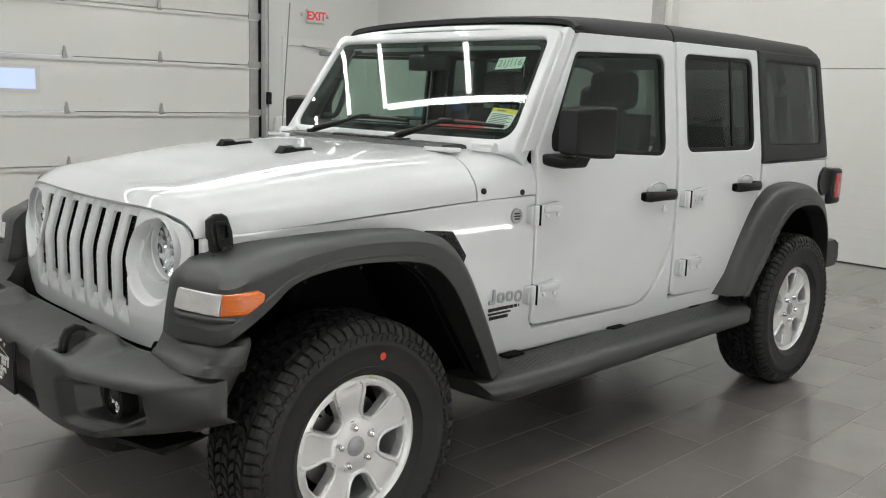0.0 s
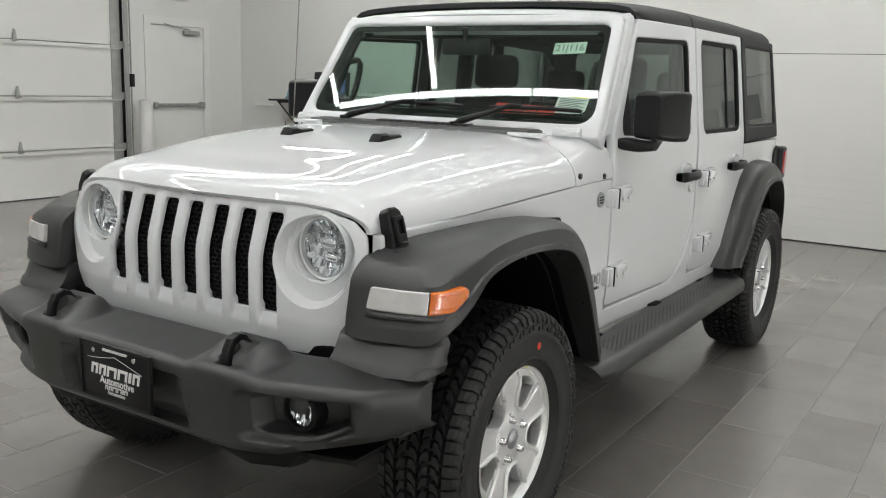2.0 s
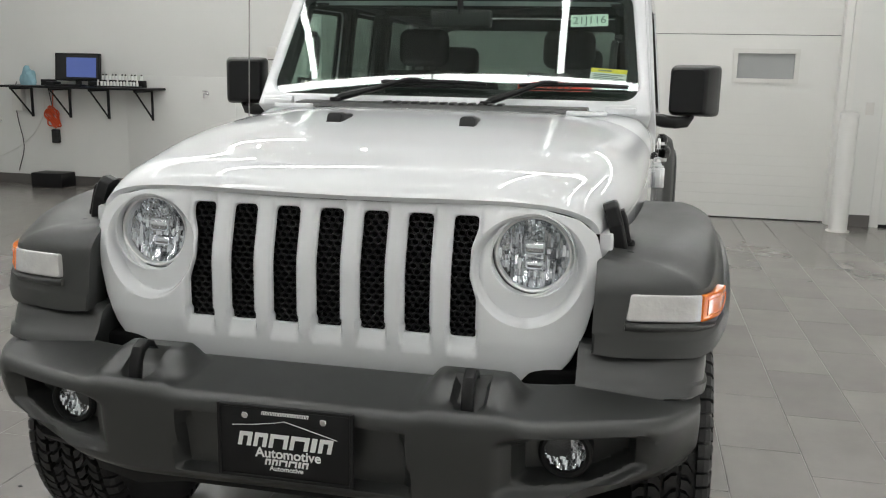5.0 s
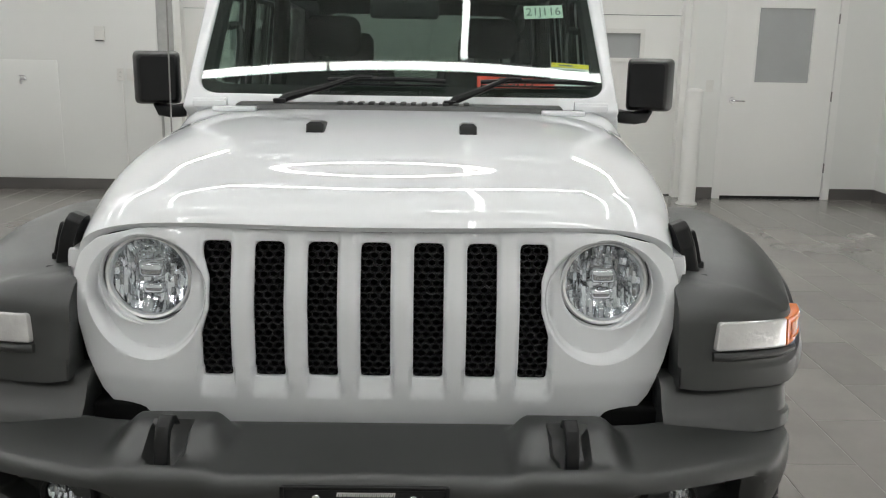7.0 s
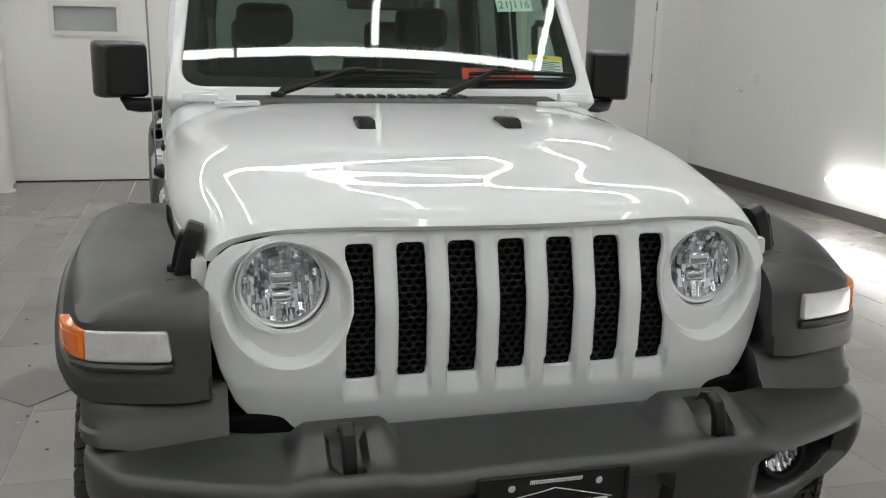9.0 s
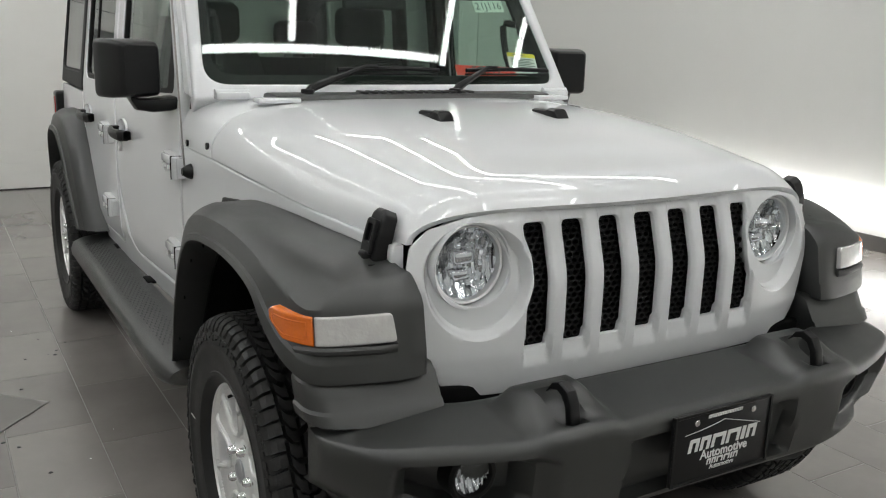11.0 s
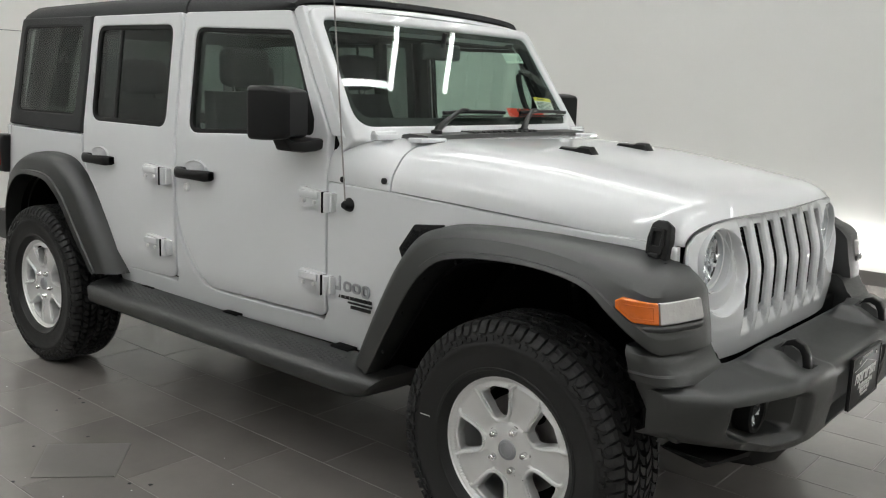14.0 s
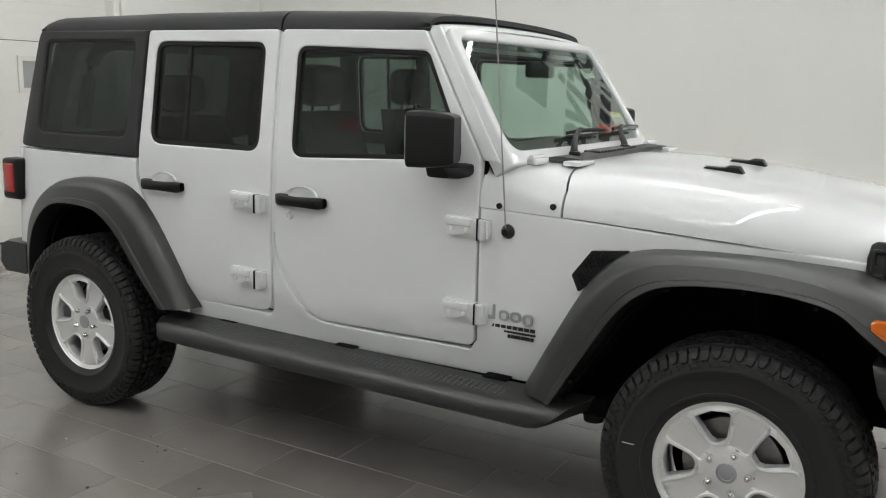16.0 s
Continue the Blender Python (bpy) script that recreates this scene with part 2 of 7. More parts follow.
def inside(pts, loop):
    pts, loop = np.asarray(pts, float), np.asarray(loop, float)
    hit = np.zeros(len(pts), bool)
    for (x0, y0), (x1, y1) in zip(loop, np.roll(loop, -1, 0)):
        cross = (y0 > pts[:, 1]) != (y1 > pts[:, 1])
        with np.errstate(divide="ignore", invalid="ignore"):
            hit ^= cross & (pts[:, 0] < (x1 - x0) * (pts[:, 1] - y0) / (y1 - y0) + x0)
    return hit


def edge_distance(pts, loops):
    pts = np.asarray(pts, float)
    best = np.full(len(pts), 1e9)
    for loop in loops:
        loop = np.asarray(loop, float)
        for a, b in zip(loop, np.roll(loop, -1, 0)):
            d = b - a
            t = np.clip(((pts - a) @ d) / max(d @ d, 1e-12), 0, 1)
            best = np.minimum(best, np.hypot(*(pts - a - t[:, None] * d).T))
    return best


def sheet(outline, holes, at, depth=0.03, ease=0.008, step=0.06, flip=False, bulge=None, guides=()):
    """A closed panel cut from a plane: outline and holes in (u, v), laid into space by at(u, v), rounded over its edges by ease, depth thick.
    Its front looks along du x dv (flip: the other way)."""
    from mathutils.geometry import delaunay_2d_cdt

    loops = [resample(loop, min(step, max(ease * 2.6, 0.009)) if ease > 0 else step) for loop in (outline, *holes)]
    verts, edges = [], []
    for loop in loops:
        n = len(verts)
        verts += [Vector(p) for p in loop]
        edges += [(n + i, n + (i + 1) % len(loop)) for i in range(len(loop))]
    for line in guides:
        n = len(verts)
        verts += [Vector(p) for p in line]
        edges += [(n + i, n + i + 1) for i in range(len(line) - 1)]
    near = np.array([p for line in guides for p in line]) if guides else None
    arr = np.array(outline)
    extra = []
    if ease > 0:
        for loop in loops:
            p = np.array(loop)
            t = np.roll(p, -1, 0) - np.roll(p, 1, 0)
            t /= np.maximum(np.hypot(*t.T), 1e-9)[:, None]
            side = np.stack([-t[:, 1], t[:, 0]], 1)
            for k in (0.12, 0.35, 0.65, 1.0, 1.35):
                for s in (1, -1):
                    q = p + s * k * ease * side
                    dist = edge_distance(q, loops)
                    extra += [tuple(v) for v, d in zip(q, dist) if abs(d - k * ease) < 0.08 * ease]
    lo, hi = arr.min(0), arr.max(0)
    gx, gy = np.meshgrid(np.arange(lo[0] + step / 2, hi[0], step), np.arange(lo[1] + step / 2, hi[1], step))
    grid = np.stack([gx.ravel(), gy.ravel()], 1)
    grid = grid[edge_distance(grid, loops) > max(ease * 1.8, step * 0.35)] if len(grid) else grid
    if near is not None:
        far = np.array([np.min(np.hypot(*(near - g).T)) for g in grid])
        grid = grid[far > step * 0.55]
    extra += [tuple(v) for v in grid]
    if extra:
        e = np.array(extra)
        keep = inside(e, loops[0])
        for loop in loops[1:]:
            keep &= ~inside(e, loop)
        verts += [Vector(p) for p in e[keep]]
    v2, _, tris, *_ = delaunay_2d_cdt(verts, edges, [], 0, 1e-6)
    v2 = np.array([(p.x, p.y) for p in v2])
    tris = np.array(tris)
    mid = v2[tris].mean(1)
    keep = inside(mid, loops[0])
    for loop in loops[1:]:
        keep &= ~inside(mid, loop)
    tris = tris[keep]
    d = edge_distance(v2, loops)
    P = np.array([at(u, v) for u, v in v2], float)
    h = 1e-3
    du = np.array([at(u + h, v) for u, v in v2]) - P
    dv = np.array([at(u, v + h) for u, v in v2]) - P
    N = np.cross(du, dv)
    N /= np.linalg.norm(N, axis=1)[:, None]
    if flip:
        N = -N
    if bulge is not None:
        P = P + N * np.array([bulge(u, v, q) for (u, v), q in zip(v2, d)])[:, None]
    drop = np.where(d < ease, ease - np.sqrt(np.maximum(ease**2 - (ease - d) ** 2, 0)), 0) if ease > 0 else np.zeros(len(d))
    front = P - N * drop[:, None]
    back = P - N * depth
    n = len(front)
    faces = [tuple(t) for t in tris] + [(a + n, c + n, b + n) for a, b, c in tris]
    count = {}
    for a, b, c in tris:
        for e in ((a, b), (b, c), (c, a)):
            count[tuple(sorted(e))] = count.get(tuple(sorted(e)), 0) + 1
    faces += [(a, b, b + n, a + n) for (a, b), k in count.items() if k == 1]
    return [tuple(p) for p in np.concatenate([front, back])], faces


def thick(geo, t):
    """Gives an open skin a thickness t against its normals."""
    bm = bmesh.new()
    vs = [bm.verts.new(p) for p in geo[0]]
    for q in geo[1]:
        bm.faces.new([vs[i] for i in q])
    bm.normal_update()
    n = len(vs)
    bm.verts.index_update()
    back = [tuple(v.co - v.normal * t) for v in vs]
    rim = [(e.verts[0].index, e.verts[1].index) for e in bm.edges if len(e.link_faces) == 1]
    bm.free()
    return [*geo[0], *back], [*geo[1], *[tuple(i + n for i in reversed(q)) for q in geo[1]], *[(a, b, b + n, a + n) for a, b in rim]]


def prism(poly, axis, a, b, ease=0.0):
    """A polygon drawn out along an axis from a to b. axis y: (x, z); x: (y, z); z: (x, y)."""
    put = {"y": lambda p, h: (p[0], h, p[1]), "x": lambda p, h: (h, p[0], p[1]), "z": lambda p, h: (p[0], p[1], h)}[axis]
    bm = bmesh.new()
    lo = [bm.verts.new(put(p, a)) for p in poly]
    hi = [bm.verts.new(put(p, b)) for p in poly]
    bm.faces.new(lo), bm.faces.new(hi[::-1])
    for i in range(len(poly)):
        k = (i + 1) % len(poly)
        bm.faces.new((lo[k], lo[i], hi[i], hi[k]))
    if ease:
        es = [e for e in bm.edges if abs(put((0, 0), 1).index(1) - 0) >= 0 and (all(v in lo for v in e.verts) or all(v in hi for v in e.verts))]
        bmesh.ops.bevel(bm, geom=es, offset=ease, segments=2, profile=0.5, affect="EDGES", clamp_overlap=True)
    bm.verts.index_update()
    out = [tuple(v.co) for v in bm.verts], [tuple(v.index for v in f.verts) for f in bm.faces]
    bm.free()
    return out


def writing(name, body, size, m, material, parent, depth=0.0005, bold=0.0):
    """Raised letters in the built-in font as a mesh."""
    cu = bpy.data.curves.new(name, "FONT")
    cu.body, cu.size, cu.align_x, cu.align_y, cu.extrude, cu.offset = body, size, "CENTER", "CENTER", depth, bold
    tmp = new(name, cu)
    me = bpy.data.meshes.new_from_object(tmp.evaluated_get(bpy.context.evaluated_depsgraph_get()))
    bpy.data.objects.remove(tmp)
    me.transform(m)
    me.materials.clear()
    me.materials.append(material)
    ob = new(name, me)
    ob.parent = parent
    return ob

# ---- the room ----
BX, RY, LY, FX, TOP = -6.88, -7.35, 4.68, 5.6, 4.3  # back wall, right wall, left wall, front wall, ceiling


def setting(name, geo, material, label, parent=None, category=""):
    ob = part(name, geo, material, parent, smooth=False)
    return tagged(ob, label, category or "wall", kind="structure")


GY0, GY1, GH = -2.52, 2.66, 3.3  # opening of the rear sectional door
D2A, D2B, D2H = 3.05, 4.16, 2.10
setting("wall_back", join(
    cuboid(BX - 0.2, BX, RY - 0.2, GY0, 0, TOP), cuboid(BX - 0.2, BX, GY0, GY1, GH, TOP), cuboid(BX - 0.2, BX, GY1, D2A, 0, TOP),
    cuboid(BX - 0.2, BX, D2A, D2B, D2H, TOP), cuboid(BX - 0.2, BX, D2B, LY + 0.2, 0, TOP)), WALL, "smooth white painted showroom wall with two door openings")
G1A, G1B, G1H = -4.80, 0.30, 3.62
D1A, D1B, D1H = -6.24, -5.27, 2.12
setting("wall_right", join(
    cuboid(BX, D1A, RY - 0.2, RY, 0, TOP), cuboid(D1A, D1B, RY - 0.2, RY, D1H, TOP), cuboid(D1B, G1A + 0.1, RY - 0.2, RY, 0, TOP),
    cuboid(G1A + 0.1, G1B - 0.1, RY - 0.2, RY, G1H - 0.1, TOP), cuboid(G1B - 0.1, FX, RY - 0.2, RY, 0, TOP)), WALL, "smooth white painted wall round the overhead door")
setting("wall_left", cuboid(BX, FX, LY, LY + 0.2, 0, TOP), WALL, "smooth white painted wall washed by low light tubes")
setting("wall_front", cuboid(FX, FX + 0.2, RY - 0.2, LY + 0.2, 0, TOP), WALL, "plain white painted wall closing the showroom")
# ribbed ceiling in one mesh
ribs = [cuboid(BX - 0.2, FX + 0.2, y, y + 0.05, TOP - 0.04, TOP - 0.0005) for y in np.arange(RY, LY, 0.30)]
setting("ceiling", join(cuboid(BX - 0.2, FX + 0.2, RY - 0.2, LY + 0.2, TOP, TOP + 0.1), *ribs), CEIL, "grey ribbed steel deck ceiling", category="ceiling")


def baseboard(name, geo):
    tagged(part(name, geo, BASEGREY, smooth=False), "dark grey tiled baseboard along the white wall", "baseboard", kind="structure")


BH = 0.115
baseboard("baseboard", cuboid(BX, BX + 0.012, RY, GY0 - 0.02, 0.0, BH))
baseboard("baseboard", cuboid(BX, BX + 0.012, GY1 + 0.02, D2A - 0.06, 0.0, BH))
baseboard("baseboard", cuboid(BX, BX + 0.012, D2B + 0.06, LY, 0.0, BH))
baseboard("baseboard", cuboid(BX + 0.012, FX, LY - 0.012, LY, 0.0, BH))
baseboard("baseboard", cuboid(BX + 0.012, D1A - 0.06, RY, RY + 0.012, 0.0, BH))


def sectional_door(name, label, along, a, b, plane, rail, height, first, windows, inward, struts, glow):
    """An overhead door of stacked sections. along: the axis it runs on; plane: where its face stands; inward: +1 or -1 into the room."""
    top = thing(name, label, "garage door", kind="structure")

    def box(u0, u1, d0, d1, z0, z1):
        d0, d1 = sorted((plane + inward * d0, plane + inward * d1))
        return cuboid(d0, d1, u0, u1, z0, z1) if along == "y" else cuboid(u0, u1, d0, d1, z0, z1)

    z, k = 0.012, 0
    while z < height:
        z1 = min(first + 0.612 * k, height)
        wins = [w for w in windows if z < (w[2] + w[3]) / 2 < z1]
        geos, u = [], a
        for w0, w1, q0, q1 in sorted(wins):
            geos += [box(u, w0, -0.045, 0, z, z1 - 0.006), box(w0, w1, -0.045, 0, z, q0), box(w0, w1, -0.045, 0, q1, z1 - 0.006)]
            u = w1
        geos.append(box(u, b, -0.045, 0, z, z1 - 0.006))
        if not struts:  # fine horizontal grooves pressed into the skin
            q = z + 0.05
            while q < z1 - 0.05 and not wins:
                geos.append(box(a, b, 0, 0.006, q, q + 0.088))
                q += 0.10
        sec = part("section", join(*geos), SECTION, top, smooth=False)
        if struts:
            part("strut", join(box(a, b, 0.0, 0.035, z1 - 0.035, z1 - 0.008), box(a, b, 0.0, 0.03, z1 + 0.006, z1 + 0.016),
                               box(a, b, 0.03, 0.036, z1 - 0.05, z1 - 0.008)), SECTION, sec, smooth=False)
        for w0, w1, q0, q1 in wins:
            e = 0.03
            part("window_frame", join(box(w0 - e, w0 + e / 2, 0, 0.016, q0 - e, q1 + e), box(w1 - e / 2, w1 + e, 0, 0.016, q0 - e, q1 + e),
                                      box(w0 + e / 2, w1 - e / 2, 0, 0.016, q0 - e, q0 + e / 2), box(w0 + e / 2, w1 - e / 2, 0, 0.016, q1 - e / 2, q1 + e)),
                 WHITEPLASTIC, sec, smooth=False)
            part("pane", box(w0, w1, -0.03, -0.024, q0, q1), LENS if glow else FROST, sec, smooth=False)
            if glow:
                tagged(part("backdrop", box(w0 - 0.6, w1 + 0.6, -0.52, -0.5, q0 - 0.5, q1 + 0.5), SKYGLOW, smooth=False),
                       "pale bluish daylight outside the overhead door", "backdrop", kind="structure")
        z, k = z1, k + 1
    return top, box


g1, box1 = sectional_door("garage_door", "tall off-white sectional overhead door with steel struts and hinges", "x", G1A, G1B, RY + 0.075, 0, G1H, 0.555,
                          [(-2.00, -1.38, 1.39, 1.635)], 1, True, True)
hinge_geo = join(cuboid(-0.022, 0.022, 0.0, 0.010, -0.05, 0.04), prism([(-0.022, -0.02), (0.022, -0.02), (0.006, 0.085), (-0.006, 0.085)], "y", 0.0, 0.03), xf(lathe([(0.012, -0.03), (0.012, 0.03)], 10, "x"), pose(0, 0.028, -0.03)))
for k in range(5):
    for x in (-3.42, -2.29, -1.16, -0.03):
        h = part("hinge", hinge_geo, GALV, g1)
        h.location = (x, RY + 0.112, 0.575 + 0.612 * k)
    r = part("roller", join(box1(G1A - 0.03, G1A + 0.16, 0.03, 0.05, 0.52 + 0.612 * k, 0.60 + 0.612 * k), box1(G1A - 0.10, G1A + 0.0, 0.04, 0.055, 0.55 + 0.612 * k, 0.565 + 0.612 * k)), GALV, g1, smooth=False)
part("end_stile", box1(G1A + 0.0, G1A + 0.13, 0.0, 0.012, 0.02, G1H), GALV, g1, smooth=False)
part("track", join(box1(G1A - 0.075, G1A - 0.068, -0.0, 0.07, 0, 3.5), box1(G1A - 0.068, G1A - 0.02, 0.064, 0.07, 0, 3.5), box1(G1A - 0.11, G1A - 0.075, -0.01, 0.004, 0, 3.5)), GALV, g1, smooth=False)
part("weather_strip", box1(G1A - 0.05, G1A - 0.005, -0.04, 0.005, 0, 3.6), SEAL, g1, smooth=False)
g2, box2 = sectional_door("garage_door", "white sectional overhead door with narrow frosted windows, closed", "y", GY0, GY1, BX - 0.15, 0, GH, 0.62,
                          [(1.63, 2.20, 1.40, 1.675), (-2.01, -1.42, 1.42, 1.675)], 1, False, False)
part("bottom_seal", box2(GY0, GY1, -0.03, 0.004, 0.0, 0.012), SEAL, g2, smooth=False)
for y0, y1 in ((GY0, GY0 + 0.07), (GY1 - 0.07, GY1)):
    tagged(part("trim", cuboid(BX - 0.15, BX - 0.02, y0, y1, 0, GH), SECTION, smooth=False), "grey-white jamb trim beside the overhead door", "trim", kind="structure")
tagged(part("trim", cuboid(BX + 0.0, BX + 0.012, GY0 - 0.16, GY0, 0, TOP), GALV, smooth=False), "pale grey steel jamb post beside the overhead door", "trim", kind="structure")
tagged(part("trim", cuboid(BX + 0.0, BX + 0.012, GY1, GY1 + 0.06, 0, GH), SECTION, smooth=False), "off-white jamb edge beside the overhead door", "trim", kind="structure")


def bollard(x, y):
    b = thing("bollard", "white painted steel bollard with a domed cap, standing on the floor", "bollard", "bollards")
    part("post", lathe([(0.0001, 0.012), (0.083, 0.012), (0.083, 1.09)], 32, "z"), DOORWHITE, b)
    part("cap", lathe([(0.083, 1.09), (0.088, 1.092), (0.086, 1.115), (0.06, 1.135), (0.0001, 1.142)], 32, "z"), DOORWHITE, b)
    part("flange", lathe([(0.0001, 0.001), (0.105, 0.001), (0.105, 0.012), (0.0001, 0.012)], 32, "z"), WHITEPLASTIC, b)
    b.location = (x, y, 0)


bollard(-6.50, 2.63)
bollard(-6.52, -2.46)
bollard(-5.03, -7.10)

# the exit door in the right wall
d1 = thing("door_1", "white flush steel exit door with panic bar and kick plate, closed", "door", kind="structure")
part("leaf", cuboid(D1A + 0.055, D1B - 0.055, RY - 0.055, RY - 0.01, 0.012, D1H - 0.055), DOORWHITE, d1, smooth=False)
part("door_frame", join(cuboid(D1A - 0.05, D1A + 0.05, RY - 0.19, RY + 0.015, 0, D1H + 0.05), cuboid(D1B - 0.05, D1B + 0.05, RY - 0.19, RY + 0.015, 0, D1H + 0.05),
                        cuboid(D1A + 0.05, D1B - 0.05, RY - 0.19, RY + 0.015, D1H - 0.05, D1H + 0.05)), DOORWHITE, d1, smooth=False)
part("kick_plate", cuboid(D1A + 0.09, D1B - 0.09, RY - 0.01, RY - 0.006, 0.03, 0.28), GALV, d1, "brushed steel kick plate", smooth=False)
bar = part("panic_bar", rbox(D1A + 0.08, D1B - 0.08, RY + 0.01, RY + 0.045, 1.025, 1.075, 0.008), GALV, d1, "brushed steel push bar")
part("bar_end", join(rbox(D1A + 0.07, D1A + 0.14, RY - 0.01, RY + 0.05, 1.01, 1.09, 0.008), rbox(D1B - 0.12, D1B - 0.07, RY - 0.01, RY + 0.05, 1.01, 1.09, 0.008)), GALV, bar)
cl = part("door_closer", rbox(D1A + 0.14, D1A + 0.40, RY - 0.01, RY + 0.05, 1.96, 2.02, 0.012), GALV, d1, "grey hydraulic door closer")
part("closer_arm", join(tube([(D1A + 0.3, RY + 0.03, 2.03), (D1A + 0.62, RY + 0.06, 2.06), (D1A + 0.72, RY + 0.0, 2.09)], 0.009)), GALV, cl)
part("threshold", cuboid(D1A + 0.05, D1B - 0.05, RY - 0.06, RY + 0.02, 0.001, 0.010), GALV, d1, smooth=False)

# the door with a window in the back wall
d2 = thing("door_2", "white flush door with a frosted window and lever handle, closed", "door", kind="structure")
WY0, WY1, WZ0, WZ1 = 3.335, 3.885, 1.195, 1.925
x0, x1 = BX - 0.045, BX - 0.004
part("leaf", join(cuboid(x0, x1, D2A + 0.03, WY0, 0.03, D2H - 0.04), cuboid(x0, x1, WY1, D2B - 0.03, 0.03, D2H - 0.04),
                  cuboid(x0, x1, WY0, WY1, 0.03, WZ0), cuboid(x0, x1, WY0, WY1, WZ1, D2H - 0.04)), DOORWHITE, d2, smooth=False)
part("pane", cuboid(BX - 0.03, BX - 0.022, WY0, WY1, WZ0, WZ1), FROST, d2, "grey frosted pane", smooth=False)
e = 0.014
part("glazing_bead", join(cuboid(x1, x1 + 0.006, WY0 - e, WY0, WZ0 - e, WZ1 + e), cuboid(x1, x1 + 0.006, WY1, WY1 + e, WZ0 - e, WZ1 + e),
                          cuboid(x1, x1 + 0.006, WY0, WY1, WZ0 - e, WZ0), cuboid(x1, x1 + 0.006, WY0, WY1, WZ1, WZ1 + e)), DOORWHITE, d2, smooth=False)
part("door_frame", join(cuboid(BX - 0.19, BX + 0.010, D2A - 0.05, D2A + 0.025, 0, D2H + 0.05), cuboid(BX - 0.19, BX + 0.010, D2B - 0.025, D2B + 0.05, 0, D2H + 0.05),
                        cuboid(BX - 0.19, BX + 0.010, D2A + 0.025, D2B - 0.025, D2H - 0.035, D2H + 0.05)), DOORWHITE, d2, smooth=False)
lever = part("door_handle", xf(disc(0.032, 0, 0.012, 24, "x"), pose(x1, 3.13, 1.01)), CHROME, d2, "satin chrome lever handle")
part("lever", join(xf(tube([(0, 0, 0), (0.045, 0, 0), (0.05, 0.02, 0), (0.05, 0.11, -0.004)], 0.009), pose(x1, 3.13, 1.01))), CHROME, lever)
for z in (0.33, 1.06, 1.83):
    part("door_hinge", xf(lathe([(0.0001, -0.05), (0.008, -0.05), (0.008, 0.05), (0.0001, 0.05)], 12, "z"), pose(BX + 0.004, D2B - 0.025, z)), STEEL, d2, "dark steel butt hinge")
part("door_bottom", cuboid(x0 + 0.005, x1 + 0.004, D2A + 0.03, D2B - 0.03, 0.004, 0.03), SEAL, d2, smooth=False)


def wall_plate(name, label, category, where, turn, w=0.075, h=0.12, detail="outlet"):
    """A cover plate; its back lies on the wall. turn: degrees about z from facing +x."""
    ob = thing(name, label, category)
    plate = part("cover_plate", rbox(0.0, 0.007, -w / 2, w / 2, -h / 2, h / 2, 0.003, 2), WHITEPLASTIC, ob)
    if detail == "outlet":
        for z in (-0.022, 0.022):
            r = part("receptacle", xf(disc(0.017, 0, 0.0035, 20, "x"), pose(0.0065, 0, z)), WHITEPLASTIC, plate)
        for y in (-0.006, 0.006):
            for z in (-0.02, 0.024):
                part("slot", cuboid(0.0098, 0.0106, y - 0.001, y + 0.001, z - 0.005, z + 0.005), INK, plate, smooth=False)
    elif detail == "switch":
        part("toggle", rbox(0.006, 0.02, -0.004, 0.004, -0.006, 0.012, 0.002, 2), WHITEPLASTIC, plate)
    elif detail == "double":
        part("toggle", join(*[rbox(0.006, 0.012, y - 0.012, y + 0.012, -0.03, 0.03, 0.002, 2) for y in (-0.024, 0.024)]), WHITEPLASTIC, plate)
    ob.matrix_basis = pose(*where, 0, 0, turn)
    return ob


wall_plate("light_switch", "white toggle light switch on the white wall beside the door", "switch", (BX, 2.885, 1.15), 0, detail="switch")
wall_plate("power_outlet", "white duplex outlet on the white wall", "outlet", (BX, -3.07, 1.175), 0, 0.075, 0.12)
wall_plate("light_switch", "white double rocker switch on the white wall", "switch", (BX, -2.95, 1.175), 0, 0.12, 0.12, "double")
wall_plate("power_outlet", "white duplex outlet high on the side wall", "outlet", (-5.72, LY, 1.115), -90)
wall_plate("power_outlet", "white duplex outlet low on the side wall above the light tube", "outlet", (-1.635, LY, 0.535), -90)
wall_plate("power_outlet", "white outlet on the wall below the shelf", "outlet", (BX, -7.02, 0.52), 0)
st = thing("thermostat", "small white wall sensor box with a dark slot", "thermostat")
part("body", rbox(BX, BX + 0.03, -3.30, -3.20, 1.50, 1.645, 0.006, 2), WHITEPLASTIC, st)
part("slot", cuboid(BX + 0.0295, BX + 0.0305, -3.29, -3.21, 1.502, 1.512), INK, st, smooth=False)
kb = thing("wall_valve", "small steel spigot on the white side wall", "valve")
part("spigot", join(xf(disc(0.02, 0, 0.01, 20, "y"), Matrix.Diagonal((1, -1, 1, 1))), tube([(0, 0, 0), (0, -0.05, 0)], 0.012), tube([(-0.02, -0.05, 0), (0.02, -0.05, 0)], 0.014)), CHROME, kb)
kb.location = (-5.95, LY, 1.0)
